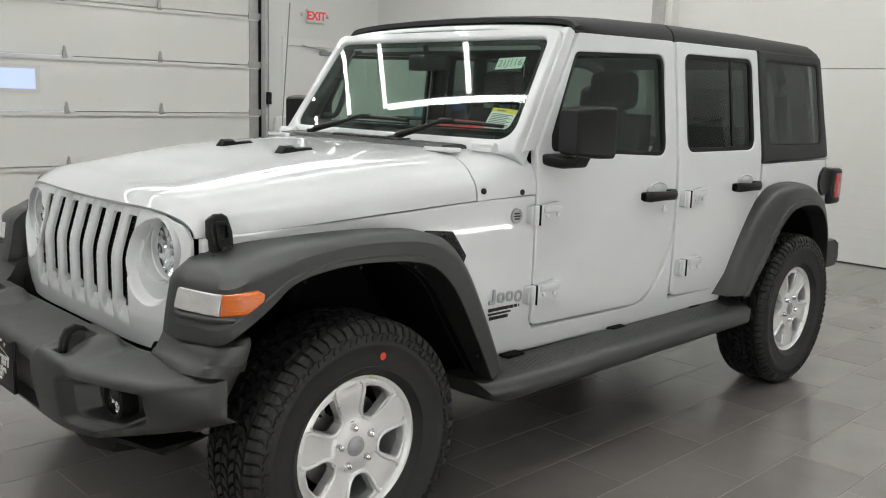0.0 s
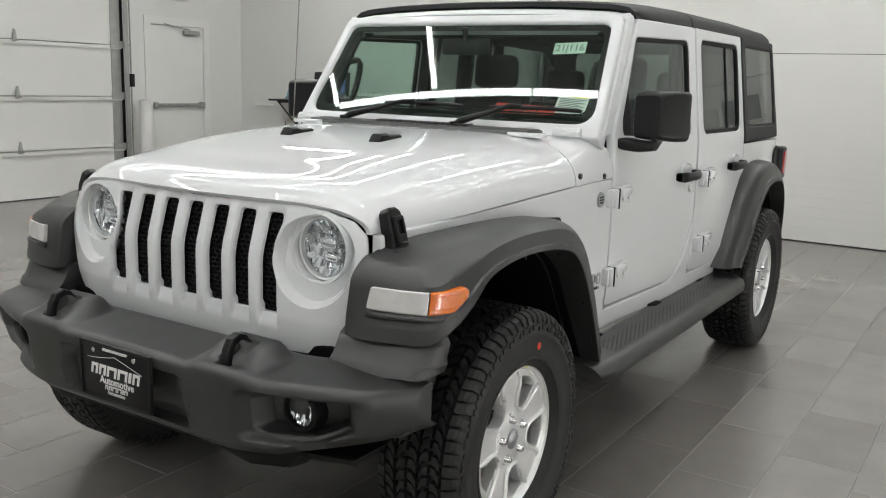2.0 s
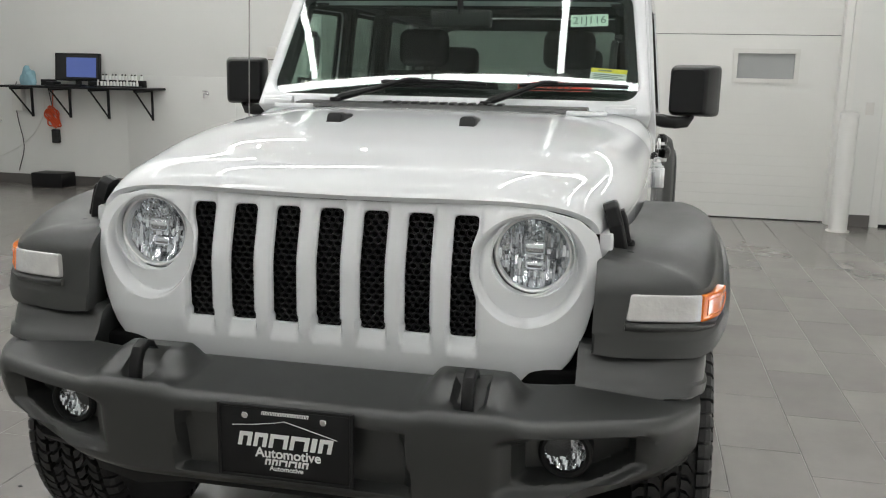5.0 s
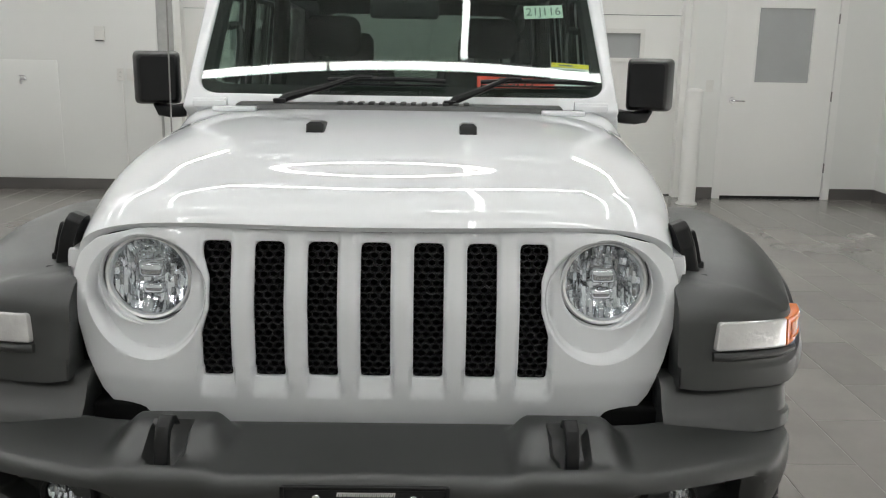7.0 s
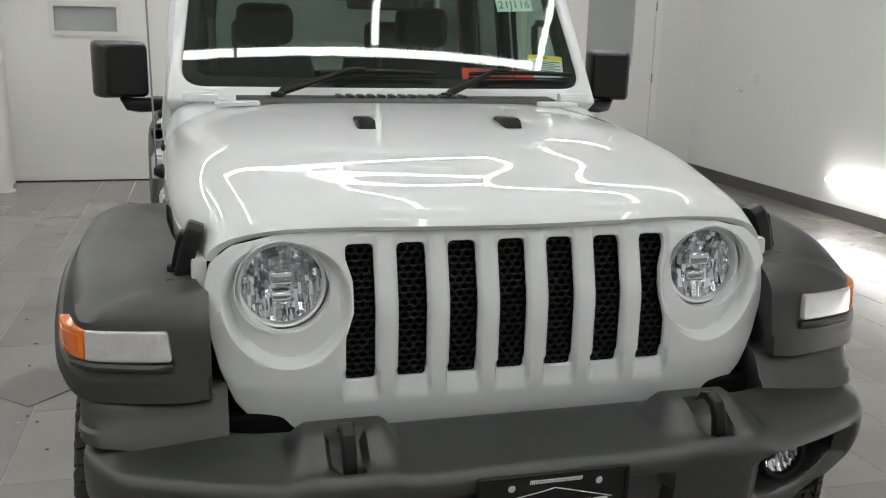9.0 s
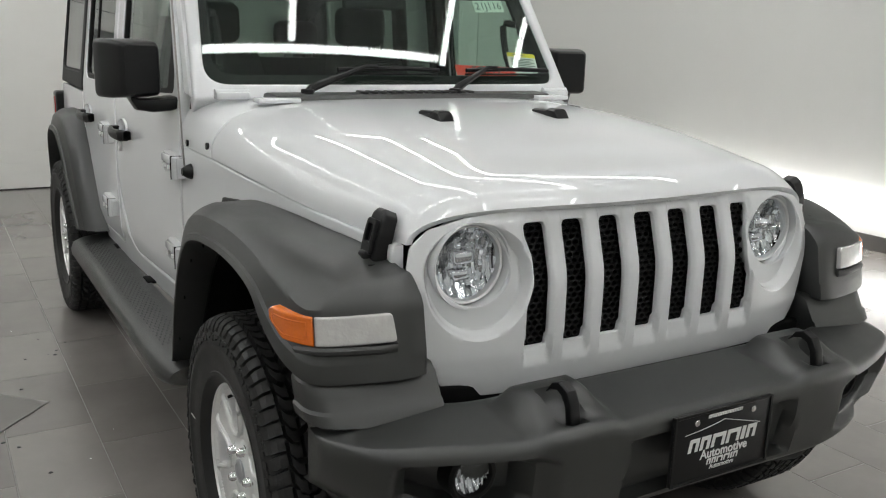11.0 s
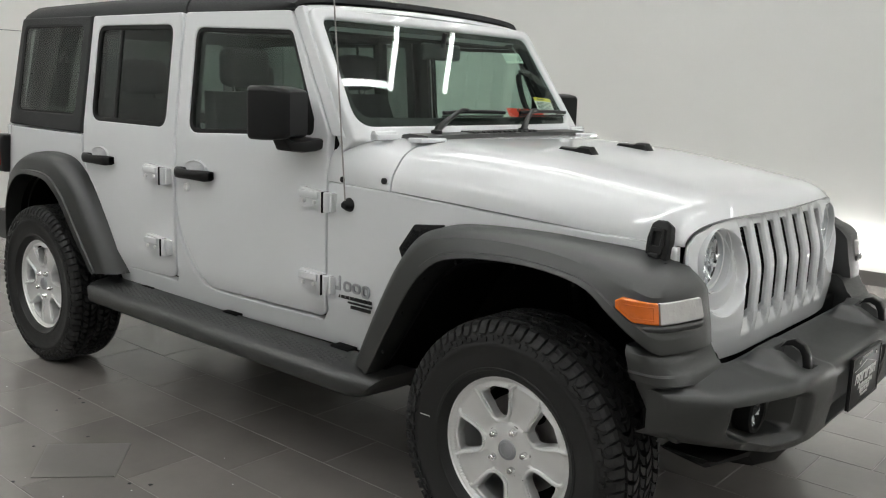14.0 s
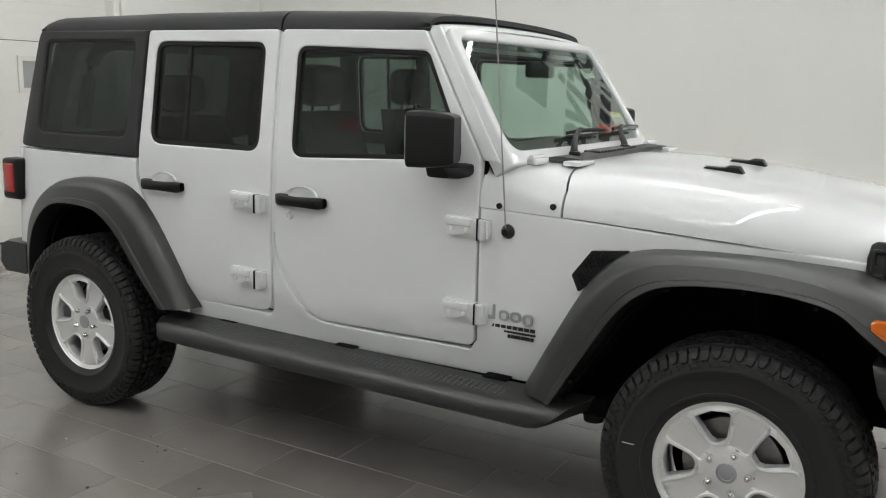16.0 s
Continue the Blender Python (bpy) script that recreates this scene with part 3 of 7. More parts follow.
# access panel with a hose tap
ap = thing("access_panel", "flush white painted access panel in the wall with a hose tap", "panel", kind="structure")
part("panel", rbox(BX, BX + 0.008, -5.05, -3.70, BH + 0.015, 1.305, 0.003, 2), WALL, ap)
tap = thing("hose_tap", "small chrome hose tap on the wall panel", "tap")
part("spout", join(tube([(0, 0, 0), (0.07, 0, 0), (0.085, 0, -0.015), (0.085, 0, -0.05)], 0.012), xf(disc(0.025, 0, 0.008, 20, "x"), pose(0, 0, 0))), CHROME, tap)
part("tap_handle", join(tube([(0.045, -0.03, 0.03), (0.045, 0.03, 0.03)], 0.007), tube([(0.045, 0, 0), (0.045, 0, 0.03)], 0.006)), CHROME, tap)
tap.location = (BX + 0.008, -4.04, 1.12)
cd = thing("wall_conduit", "thin white cable conduit running down the wall", "conduit")
part("pipe", tube([(BX + 0.011, -3.05, 1.11), (BX + 0.011, -3.05, BH)], 0.010), DOORWHITE, cd)

# exit sign
ex = thing("exit_sign", "white exit sign with red lettering on the wall above the door", "exit sign")
part("housing", rbox(-5.90, -5.60, RY, RY + 0.05, 2.385, 2.57, 0.008), WHITEPLASTIC, ex)
writing("lettering", "EXIT", 0.155, pose(-5.75, RY + 0.0515, 2.478, 90, 0, 180), EXITRED, ex, 0.0015, 0.004)
for x in (-5.96, -5.54):
    part("lamp_head", xf(disc(0.028, 0, 0.05, 16, "y"), pose(x, RY + 0.01, 2.49)), WHITEPLASTIC, ex)
    part("arm", tube([(x, RY + 0.03, 2.49), (-5.75, RY + 0.03, 2.49)], 0.008), WHITEPLASTIC, ex)

# wall shelf with the computer
sh = thing("wall_shelf", "black steel wall shelf on angled brackets", "shelf")
part("board", rbox(BX, BX + 0.42, -6.42, -4.55, 1.145, 1.17, 0.004, 2), GLOSSBLACK, sh)
for y in (-6.28, -5.78, -5.28, -4.72):
    part("bracket", join(cuboid(BX, BX + 0.02, y - 0.012, y + 0.012, 0.80, 1.145), cuboid(BX, BX + 0.38, y - 0.012, y + 0.012, 1.12, 1.145),
                         tube([(BX + 0.02, y, 0.82), (BX + 0.36, y, 1.125)], 0.010, 6)), GLOSSBLACK, sh, smooth=False)
mo = thing("computer_monitor", "black desktop monitor with a lit blue screen on the shelf", "monitor")
part("housing", rbox(-0.02, 0.02, -0.275, 0.275, 0.06, 0.37, 0.008), GLOSSBLACK, mo)
part("screen", cuboid(0.0195, 0.0215, -0.25, 0.25, 0.08, 0.35), TRIMDARK, mo, smooth=False)
part("window_area", cuboid(0.0216, 0.0222, -0.13, 0.23, 0.10, 0.32), SCREEN, mo, "glowing blue window", smooth=False)
part("stand", join(rbox(-0.05, 0.10, -0.12, 0.12, 0.0, 0.012, 0.004, 2), cuboid(-0.02, 0.0, -0.03, 0.03, 0.01, 0.08)), GLOSSBLACK, mo)
mo.matrix_basis = pose(BX + 0.17, -5.55, 1.17, 0, -6, 4)
kbd = thing("keyboard", "black computer keyboard lying on the shelf", "keyboard")
part("base", rbox(BX + 0.26, BX + 0.40, -5.82, -5.38, 1.17, 1.188, 0.004, 2), GLOSSBLACK, kbd)
part("keys", join(*[cuboid(BX + 0.275 + 0.028 * i, BX + 0.297 + 0.028 * i, -5.80 + 0.03 * j, -5.776 + 0.03 * j, 1.188, 1.193) for i in range(4) for j in range(14)]), TRIMDARK, kbd, smooth=False)
for y, w, h, x in ((-5.93, 0.12, 0.07, 0.10), (-5.30, 0.14, 0.06, 0.12), (-5.74, 0.10, 0.05, 0.28)):
    bx = thing("device_box", "small black electronic device box on the shelf", "device")
    part("body", rbox(BX + x, BX + x + 0.13, y - w / 2, y + w / 2, 1.17, 1.17 + h, 0.006, 2), GLOSSBLACK, bx)
# two-tier rack of small bottles
rk = thing("bottle_rack", "two-tier black rack of small white paint bottles on the shelf", "rack")
for tier, x in enumerate((0.24, 0.14)):
    z = 1.172 + 0.062 * tier
    tray = part("tray", rbox(BX + x - 0.05, BX + x + 0.05, -5.275, -4.735, z - 0.001 if tier == 0 else 1.171, z + 0.014, 0.003, 2), GLOSSBLACK, rk)
    for i in range(13):
        jar = part("bottle", xf(lathe([(0.0001, 0.0), (0.0145, 0.001), (0.0145, 0.042), (0.009, 0.050)], 12, "z"), pose(BX + x, -5.245 + 0.040 * i, z + 0.014)), PAPER if (i * 5 + tier) % 4 else WHITEPLASTIC, tray)
        part("cap", xf(disc(0.0095, 0.050, 0.066, 10, "z"), pose(BX + x, -5.245 + 0.040 * i, z + 0.014)), GLOSSBLACK if (i + tier) % 3 else WHITEPLASTIC, jar)
# white supply box under the end of the shelf, and two small ledges on the wall
ob_ = thing("supply_box", "small white electrical box on the wall under the shelf", "electrical box")
part("body", rbox(BX, BX + 0.08, -6.50, -6.37, 0.865, 1.12, 0.006, 2), WHITEPLASTIC, ob_)
part("cover", rbox(BX + 0.08, BX + 0.086, -6.488, -6.382, 0.90, 1.10, 0.003, 2), WHITEPLASTIC, ob_)
for z in (0.735, 1.060):
    lg = thing("wall_ledge", "small white painted ledge on the white wall", "shelf")
    part("board", rbox(BX, BX + 0.10, -6.985, -6.715, z, z + 0.016, 0.003, 2), DOORWHITE, lg)
    part("lip", rbox(BX + 0.094, BX + 0.102, -6.985, -6.715, z + 0.016, z + 0.040, 0.002, 1), DOORWHITE, lg)
rag = thing("cleaning_rag", "crumpled blue cleaning rag on the shelf", "rag")
bmr = bmesh.new()
bmesh.ops.create_icosphere(bmr, subdivisions=4, radius=1.0)
for v in bmr.verts:
    n = noise.fractal(v.co * 1.6, 1.0, 2.0, 3)
    v.co = Vector((v.co.x * 0.07, v.co.y * (0.085 - 0.03 * v.co.z), max(v.co.z, -0.45) * 0.15 + 0.065)) * (1 + 0.22 * n)
    v.co.z = max(v.co.z, 0.0)
part("cloth", bmr, BLUECLOTH, rag)
rag.location = (BX + 0.2, -6.17, 1.1705)
cdl = thing("extension_cord", "bundled orange extension cord hanging under the shelf", "cord")
rngc = random.Random(11)
loops = []
for k in range(9):
    rr, hh, ph, yc, zc = rngc.uniform(0.04, 0.10), rngc.uniform(0.07, 0.12), rngc.uniform(0, 6), -5.98 + rngc.uniform(-0.03, 0.05), 0.80 + rngc.uniform(-0.03, 0.03)
    loops.append(tube([(BX + 0.08 + 0.035 * math.sin(ph + a * 2), yc + rr * math.cos(a + 0.3 * k), zc + hh * math.sin(a)) for a in np.linspace(0, 2 * math.pi, 22)], 0.008, 6))
loops.append(tube([(BX + 0.06, -5.98, 0.88), (BX + 0.03, -5.98, 1.12)], 0.006, 6))
part("cord", join(*loops), ORANGE, cdl)
for n, pts in enumerate([[(BX + 0.05, -6.44, 1.20), (BX + 0.02, -6.50, 1.10), (BX + 0.012, -6.49, 0.80), (BX + 0.012, -6.43, 0.45), (BX + 0.012, -6.52, 0.15)],
                         [(BX + 0.03, -6.10, 1.12), (BX + 0.015, -6.15, 0.8), (BX + 0.012, -6.40, 0.5), (BX + 0.02, -6.85, 0.30), (BX + 0.012, -7.02, 0.5)]]):
    cb = thing("cable", "thin loose cable hanging down the white wall", "cable")
    part("wire", tube(smooth_path(pts), 0.005, 6), WHITEPLASTIC if n else GLOSSBLACK, cb)
ch = thing("power_adapter", "dark grey power adapter hanging on its cable below the shelf", "adapter")
part("body", rbox(BX + 0.004, BX + 0.06, -6.02, -5.93, 0.50, 0.66, 0.012), TRIMDARK, ch)
part("cable", tube(smooth_path([(BX + 0.03, -5.975, 0.655), (BX + 0.02, -6.0, 0.85), (BX + 0.03, -6.04, 1.13)]), 0.005, 6), GLOSSBLACK, ch)
bk = thing("black_crate", "low dark crate standing against the wall under the shelf", "crate")
part("box", rbox(BX + 0.03, BX + 0.30, -6.15, -5.75, 0.001, 0.17, 0.01, 2), GLOSSBLACK, bk)
wb = thing("wall_control", "small black push-button control with a conduit beside the overhead door", "control")
part("box", rbox(-5.03, -4.97, RY, RY + 0.05, 1.28, 1.44, 0.006, 2), GLOSSBLACK, wb)
part("conduit", join(tube([(-5.0, RY + 0.02, 1.44), (-5.0, RY + 0.02, 3.4)], 0.008, 8), tube([(-5.0, RY + 0.02, 1.28), (-4.99, RY + 0.02, 0.3)], 0.008, 8)), GALV, wb)

# linear lights hung under the ceiling: a cross bar and runs above the car, and added outer runs
LZ = 3.62


def light_strip(x0, x1, y0, y1):
    ls = thing("linear_ceiling_light", "white linear LED light hung below the ceiling, lit, some added as fill", "ceiling light", "linear ceiling lights")
    along = "x" if x1 - x0 > y1 - y0 else "y"
    part("housing", rbox(x0, x1, y0, y1, LZ, LZ + 0.07, 0.005, 2), WHITEPLASTIC, ls)
    i = 0.004
    part("diffuser", rbox(x0 + i, x1 - i, y0 + i, y1 - i, LZ - 0.022, LZ - 0.0005, 0.006, 2), STRIP, ls, "glowing white diffuser")
    n = 3
    for k in range(n):
        t = (k + 0.5) / n
        p = (x0 + (x1 - x0) * t, (y0 + y1) / 2) if along == "x" else ((x0 + x1) / 2, y0 + (y1 - y0) * t)
        part("hanger", tube([(*p, LZ + 0.07), (*p, TOP - 0.001)], 0.003, 6), GALV, ls)


w = 0.029
for xc, ya, yb in ((0.10, -2.95, -0.66), (0.10, -0.64, 1.66), (-4.60, -1.62, 1.66), (1.05, -1.62, 1.66), (4.50, -1.62, 1.66), (-5.9, -6.0, -1.0), (-5.9, -0.9, 3.6)):
    light_strip(xc - w, xc + w, ya, yb)
# y = 3.75 and -3.75: unseen runs added to brighten the car's sides
for y, xa, xb in ((-4.6, -5.8, -0.2), (-4.6, 0.0, 5.0), (-3.0, -5.4, 0.10), (-3.75, -5.4, 0.10), (-1.67, -4.65, 0.05), (0.36, -4.55, 0.05), (1.71, -4.65, 0.15), (2.52, -5.4, 0.10),
                  (-1.67, 1.0, 4.55), (0.36, 1.1, 4.45), (1.71, 1.0, 4.55), (-3.0, 0.5, 4.5), (3.75, 1.0, 4.9)):
    light_strip(xa, xb, y - w, y + w)

# light tubes low along the left wall; the front two are unseen, added as fill
for k in range(7):
    x = -4.45 + 1.22 * k
    lt = thing("wall_light_tube", "white LED tube light mounted low on the wall, lit, front two added as fill", "wall light", "low wall lights")
    part("tube", lathe([(0.0001, -0.595), (0.018, -0.59), (0.026, -0.57), (0.026, 0.57), (0.018, 0.59), (0.0001, 0.595)], 16, "x"), TUBE, lt, "glowing white tube")
    part("back_plate", rbox(-0.58, 0.58, 0.02, 0.055, -0.02, 0.02, 0.004, 2), WHITEPLASTIC, lt)
    lt.location = (x + 0.61, LY - 0.055, 0.33)

# dark lettering high on the left wall, seen in the paint and glass
sg = thing("wall_sign", "large dark raised sign characters high on the white wall", "sign")


def slanted(u, z, wd, ht, sl=0.18):
    p = [(u, z), (u + wd, z), (u + wd + sl * ht, z + ht), (u + sl * ht, z + ht)]
    return p


u = -3.62
for wd in (0.58, 0.58, 0.76, 0.76, 0.20, 0.58):
    part("character", prism(slanted(u, 3.58, wd, 0.52), "y", LY - 0.02, LY), LETTER, sg, smooth=False)
    u += wd + 0.085
writing("lettering", "Automotive", 0.80, pose(-1.45, LY - 0.011, 3.13, 90, 0, 0), LETTER, sg, 0.01, 0.016)
u = -3.65
for wd in (0.16, 0.16, 0.16, 0.05, 0.15, 0.16, 0.22, 0.22, 0.06, 0.14, 0.16, 0.16, 0.14, 0.16, 0.05, 0.15, 0.16, 0.22):
    part("bar", prism(slanted(u, 2.56, wd, 0.17, 0.1), "y", LY - 0.012, LY), LETTER, sg, smooth=False)
    u += wd + 0.055

# ---- floor ----
floor = setting("floor", cuboid(BX - 0.2, FX + 0.2, RY - 0.2, LY + 0.2, -0.1, -0.0014), GROUT, "dark grey rectangular floor tiles with thin grout joints", category="floor")

# ---- the car: x ahead, y to its left, front axle over the origin ----
car = thing("offroad_car", "white four-door off-road car with black hardtop and black fender flares", "car")
SIDES = ((1, "left"), (-1, "right"))


def ip(x, xs, ys):
    return float(np.interp(x, xs, ys))


def smoother(t):
    t = max(0.0, min(1.0, t))
    return t * t * (3 - 2 * t)


def side_y(x, z):
    y = ip(x, [-3.6, -2.6, -1.9, -1.4, -0.95, -0.67, -0.4, 0.0, 0.4], [0.798, 0.810, 0.805, 0.787, 0.768, 0.755, 0.740, 0.705, 0.655])
    if z > 1.24:
        y -= (z - 1.24) * 0.115
    if z < 0.66:
        y -= (0.66 - z) * 0.22
    return y + 0.006 * math.sin(max(0, min(1, (z - 0.6) / 0.65)) * math.pi)


def on_side(s, off=0.0):
    return lambda u, v: (u, s * (side_y(u, v) + off), v)


def on_corner(s, off=0.0):
    """The body side, turning in towards the tail."""
    return lambda u, v: (u, s * (side_y(u, v) + off - 1.9 * max(0.0, -3.30 - u - 0.27 * max(0.0, 1.75 - v) * 0.6) ** 2), v)


FRONT_DOOR = rounded([(-0.948, 0.605), (-0.948, 1.290), (-1.212, 1.742), (-1.862, 1.748), (-1.862, 0.86), (-1.67, 0.60)], [0.05, 0.02, 0.03, 0.02, 0.25, 0.10])
FRONT_WIN = rounded([(-1.030, 1.285), (-1.035, 1.345), (-1.195, 1.668), (-1.785, 1.685), (-1.785, 1.250)], [0.03, 0.03, 0.045, 0.05, 0.06])
REAR_DOOR = rounded([(-1.882, 0.60), (-1.882, 1.748), (-2.615, 1.748), (-2.652, 1.10), (-2.398, 0.585)], [0.08, 0.02, 0.02, 0.3, 0.05])
REAR_WIN = rounded([(-1.952, 1.262), (-1.945, 1.698), (-2.565, 1.702), (-2.580, 1.262)], [0.06, 0.05, 0.06, 0.07])
BODY_SIDE = [(-0.72, 0.50), (-2.385, 0.505), (-2.40, 0.58), (-2.50, 0.74), (-2.63, 0.91), (-2.74, 0.995), (-2.85, 1.02), (-3.08, 1.015), (-3.22, 0.95), (-3.32, 0.83), (-3.365, 0.70), (-3.38, 0.56), (-3.53, 0.56), (-3.56, 0.64), (-3.572, 1.188),
             (-2.664, 1.188), (-2.664, 1.10), (-2.41, 0.592), (-1.90, 0.590), (-1.873, 0.63), (-1.870, 0.94), (-1.862, 0.85), (-1.822, 0.752), (-1.755, 0.662), (-1.69, 0.606), (-1.60, 0.592), (-0.975, 0.592), (-0.94, 0.64), (-0.94, 1.122), (-0.63, 1.1135),
             (0.365, 1.0585), (0.388, 1.0545), (0.390, 0.988), (0.30, 1.0), (0.0, 1.015), (-0.20, 1.01), (-0.36, 0.975), (-0.45, 0.88), (-0.53, 0.73), (-0.65, 0.50)]


def inset(loop, d):
    """The loop moved inwards by d."""
    p = np.array(loop, float)
    area = 0.5 * np.sum(p[:, 0] * np.roll(p[:, 1], -1) - np.roll(p[:, 0], -1) * p[:, 1])
    t = np.roll(p, -1, 0) - np.roll(p, 1, 0)
    t /= np.maximum(np.hypot(*t.T), 1e-9)[:, None]
    return [tuple(q) for q in p + d * np.sign(area) * np.stack([-t[:, 1], t[:, 0]], 1)]


def pane_part(name, geo, material, parent, label=""):
    ob = part(name, geo, material, parent, label)
    ob.visible_shadow = False
    return ob


def hinge_part(parent, s, x, z, off=0.0):
    y = side_y(x, z) + off
    prof = rounded([(-0.150, 0.040), (-0.035, 0.030), (0.0, 0.030), (0.0, -0.044), (-0.030, -0.044), (-0.048, -0.020), (-0.135, -0.036), (-0.155, -0.020), (-0.155, 0.025)], 0.008, 3)
    g = prism([(x + a, z + b) for a, b in prof], "y", s * (y - 0.006), s * (y + 0.030), 0.007)
    h = part("hinge", g, PAINT, parent)
    part("knuckle", join(xf(lathe([(0.0001, -0.042), (0.014, -0.042), (0.015, -0.04), (0.015, 0.028), (0.012, 0.032), (0.0001, 0.032)], 14, "z"), pose(x - 0.004, s * (y + 0.024), z)),
                         rbox(x - 0.150, x - 0.045, min(s * (y + 0.020), s * (y + 0.038)), max(s * (y + 0.020), s * (y + 0.038)), z + 0.002, z + 0.030, 0.005, 2)), PAINT, h)
    # thin black strip drawn for the shadow in the gap across the hinge
    part("hinge_shadow_gap", rbox(x - 0.0222, x - 0.0198, min(s * (y + 0.004), s * (y + 0.0385)), max(s * (y + 0.004), s * (y + 0.0385)), z - 0.045, z + 0.032, 0.0006, 1), SEAM, h)
    part("hinge_leaf", rbox(x - 0.004, x + 0.020, min(s * (y - 0.004), s * (y + 0.026)), max(s * (y - 0.004), s * (y + 0.026)), z - 0.040, z + 0.028, 0.005, 2), PAINT, h)
    for dx in (-0.125, -0.065):
        part("bolt", xf(disc(0.0080, 0, s * 0.008, 12, "y"), pose(x + dx, s * (y + 0.0295), z - 0.010)), ALLOY, h)


def handle_part(parent, s, x0, x1, z, lock=False):
    xm, y = (x0 + x1) / 2, side_y((x0 + x1) / 2, z)
    cup = part("handle_cup", xf(lathe([(0.0001, 0.001), (0.8, 0.002), (0.95, 0.007), (1.02, 0.006), (1.06, -0.002)], 28, "y"), Matrix.Translation((xm - 0.005, s * y, z + 0.022)) @ Matrix.Diagonal((0.075, s, 0.035, 1))), PAINT, parent)
    rows = []
    for t in np.linspace(0, 1, 13):
        x = x0 + (x1 - x0) * t
        o = 0.030 + 0.013 * math.sin(math.pi * t) - (0.016 if t in (0, 1) else 0)
        hh = 0.020 + 0.004 * abs(2 * t - 1)
        rows.append([(x, s * (y + o + 0.012 * math.cos(a)), z + hh * math.sin(a) * (0.85 if t in (0, 1) else 1)) for a in np.linspace(0, 2 * math.pi, 13)[:-1]])
    h = part("door_handle", loft(rows, True), GLOSSBLACK, parent, "black pull handle")
    part("mount", rbox(x0, x0 + 0.05, min(s * (y - 0.004), s * (y + 0.03)), max(s * (y - 0.004), s * (y + 0.03)), z - 0.02, z + 0.022, 0.006, 2), GLOSSBLACK, h)
    part("mount", rbox(x1 - 0.04, x1, min(s * (y - 0.004), s * (y + 0.03)), max(s * (y - 0.004), s * (y + 0.03)), z - 0.018, z + 0.018, 0.006, 2), GLOSSBLACK, h)
    if lock:
        part("lock_cylinder", xf(lathe([(0.0001, 0.004), (0.010, 0.005), (0.013, 0.009), (0.018, 0.006), (0.019, -0.002)], 20, "y"), Matrix.Translation((x0 + 0.055, s * side_y(x0, z - 0.06), z - 0.062)) @ Matrix.Diagonal((1, s, 1, 1))), ALLOY, parent)


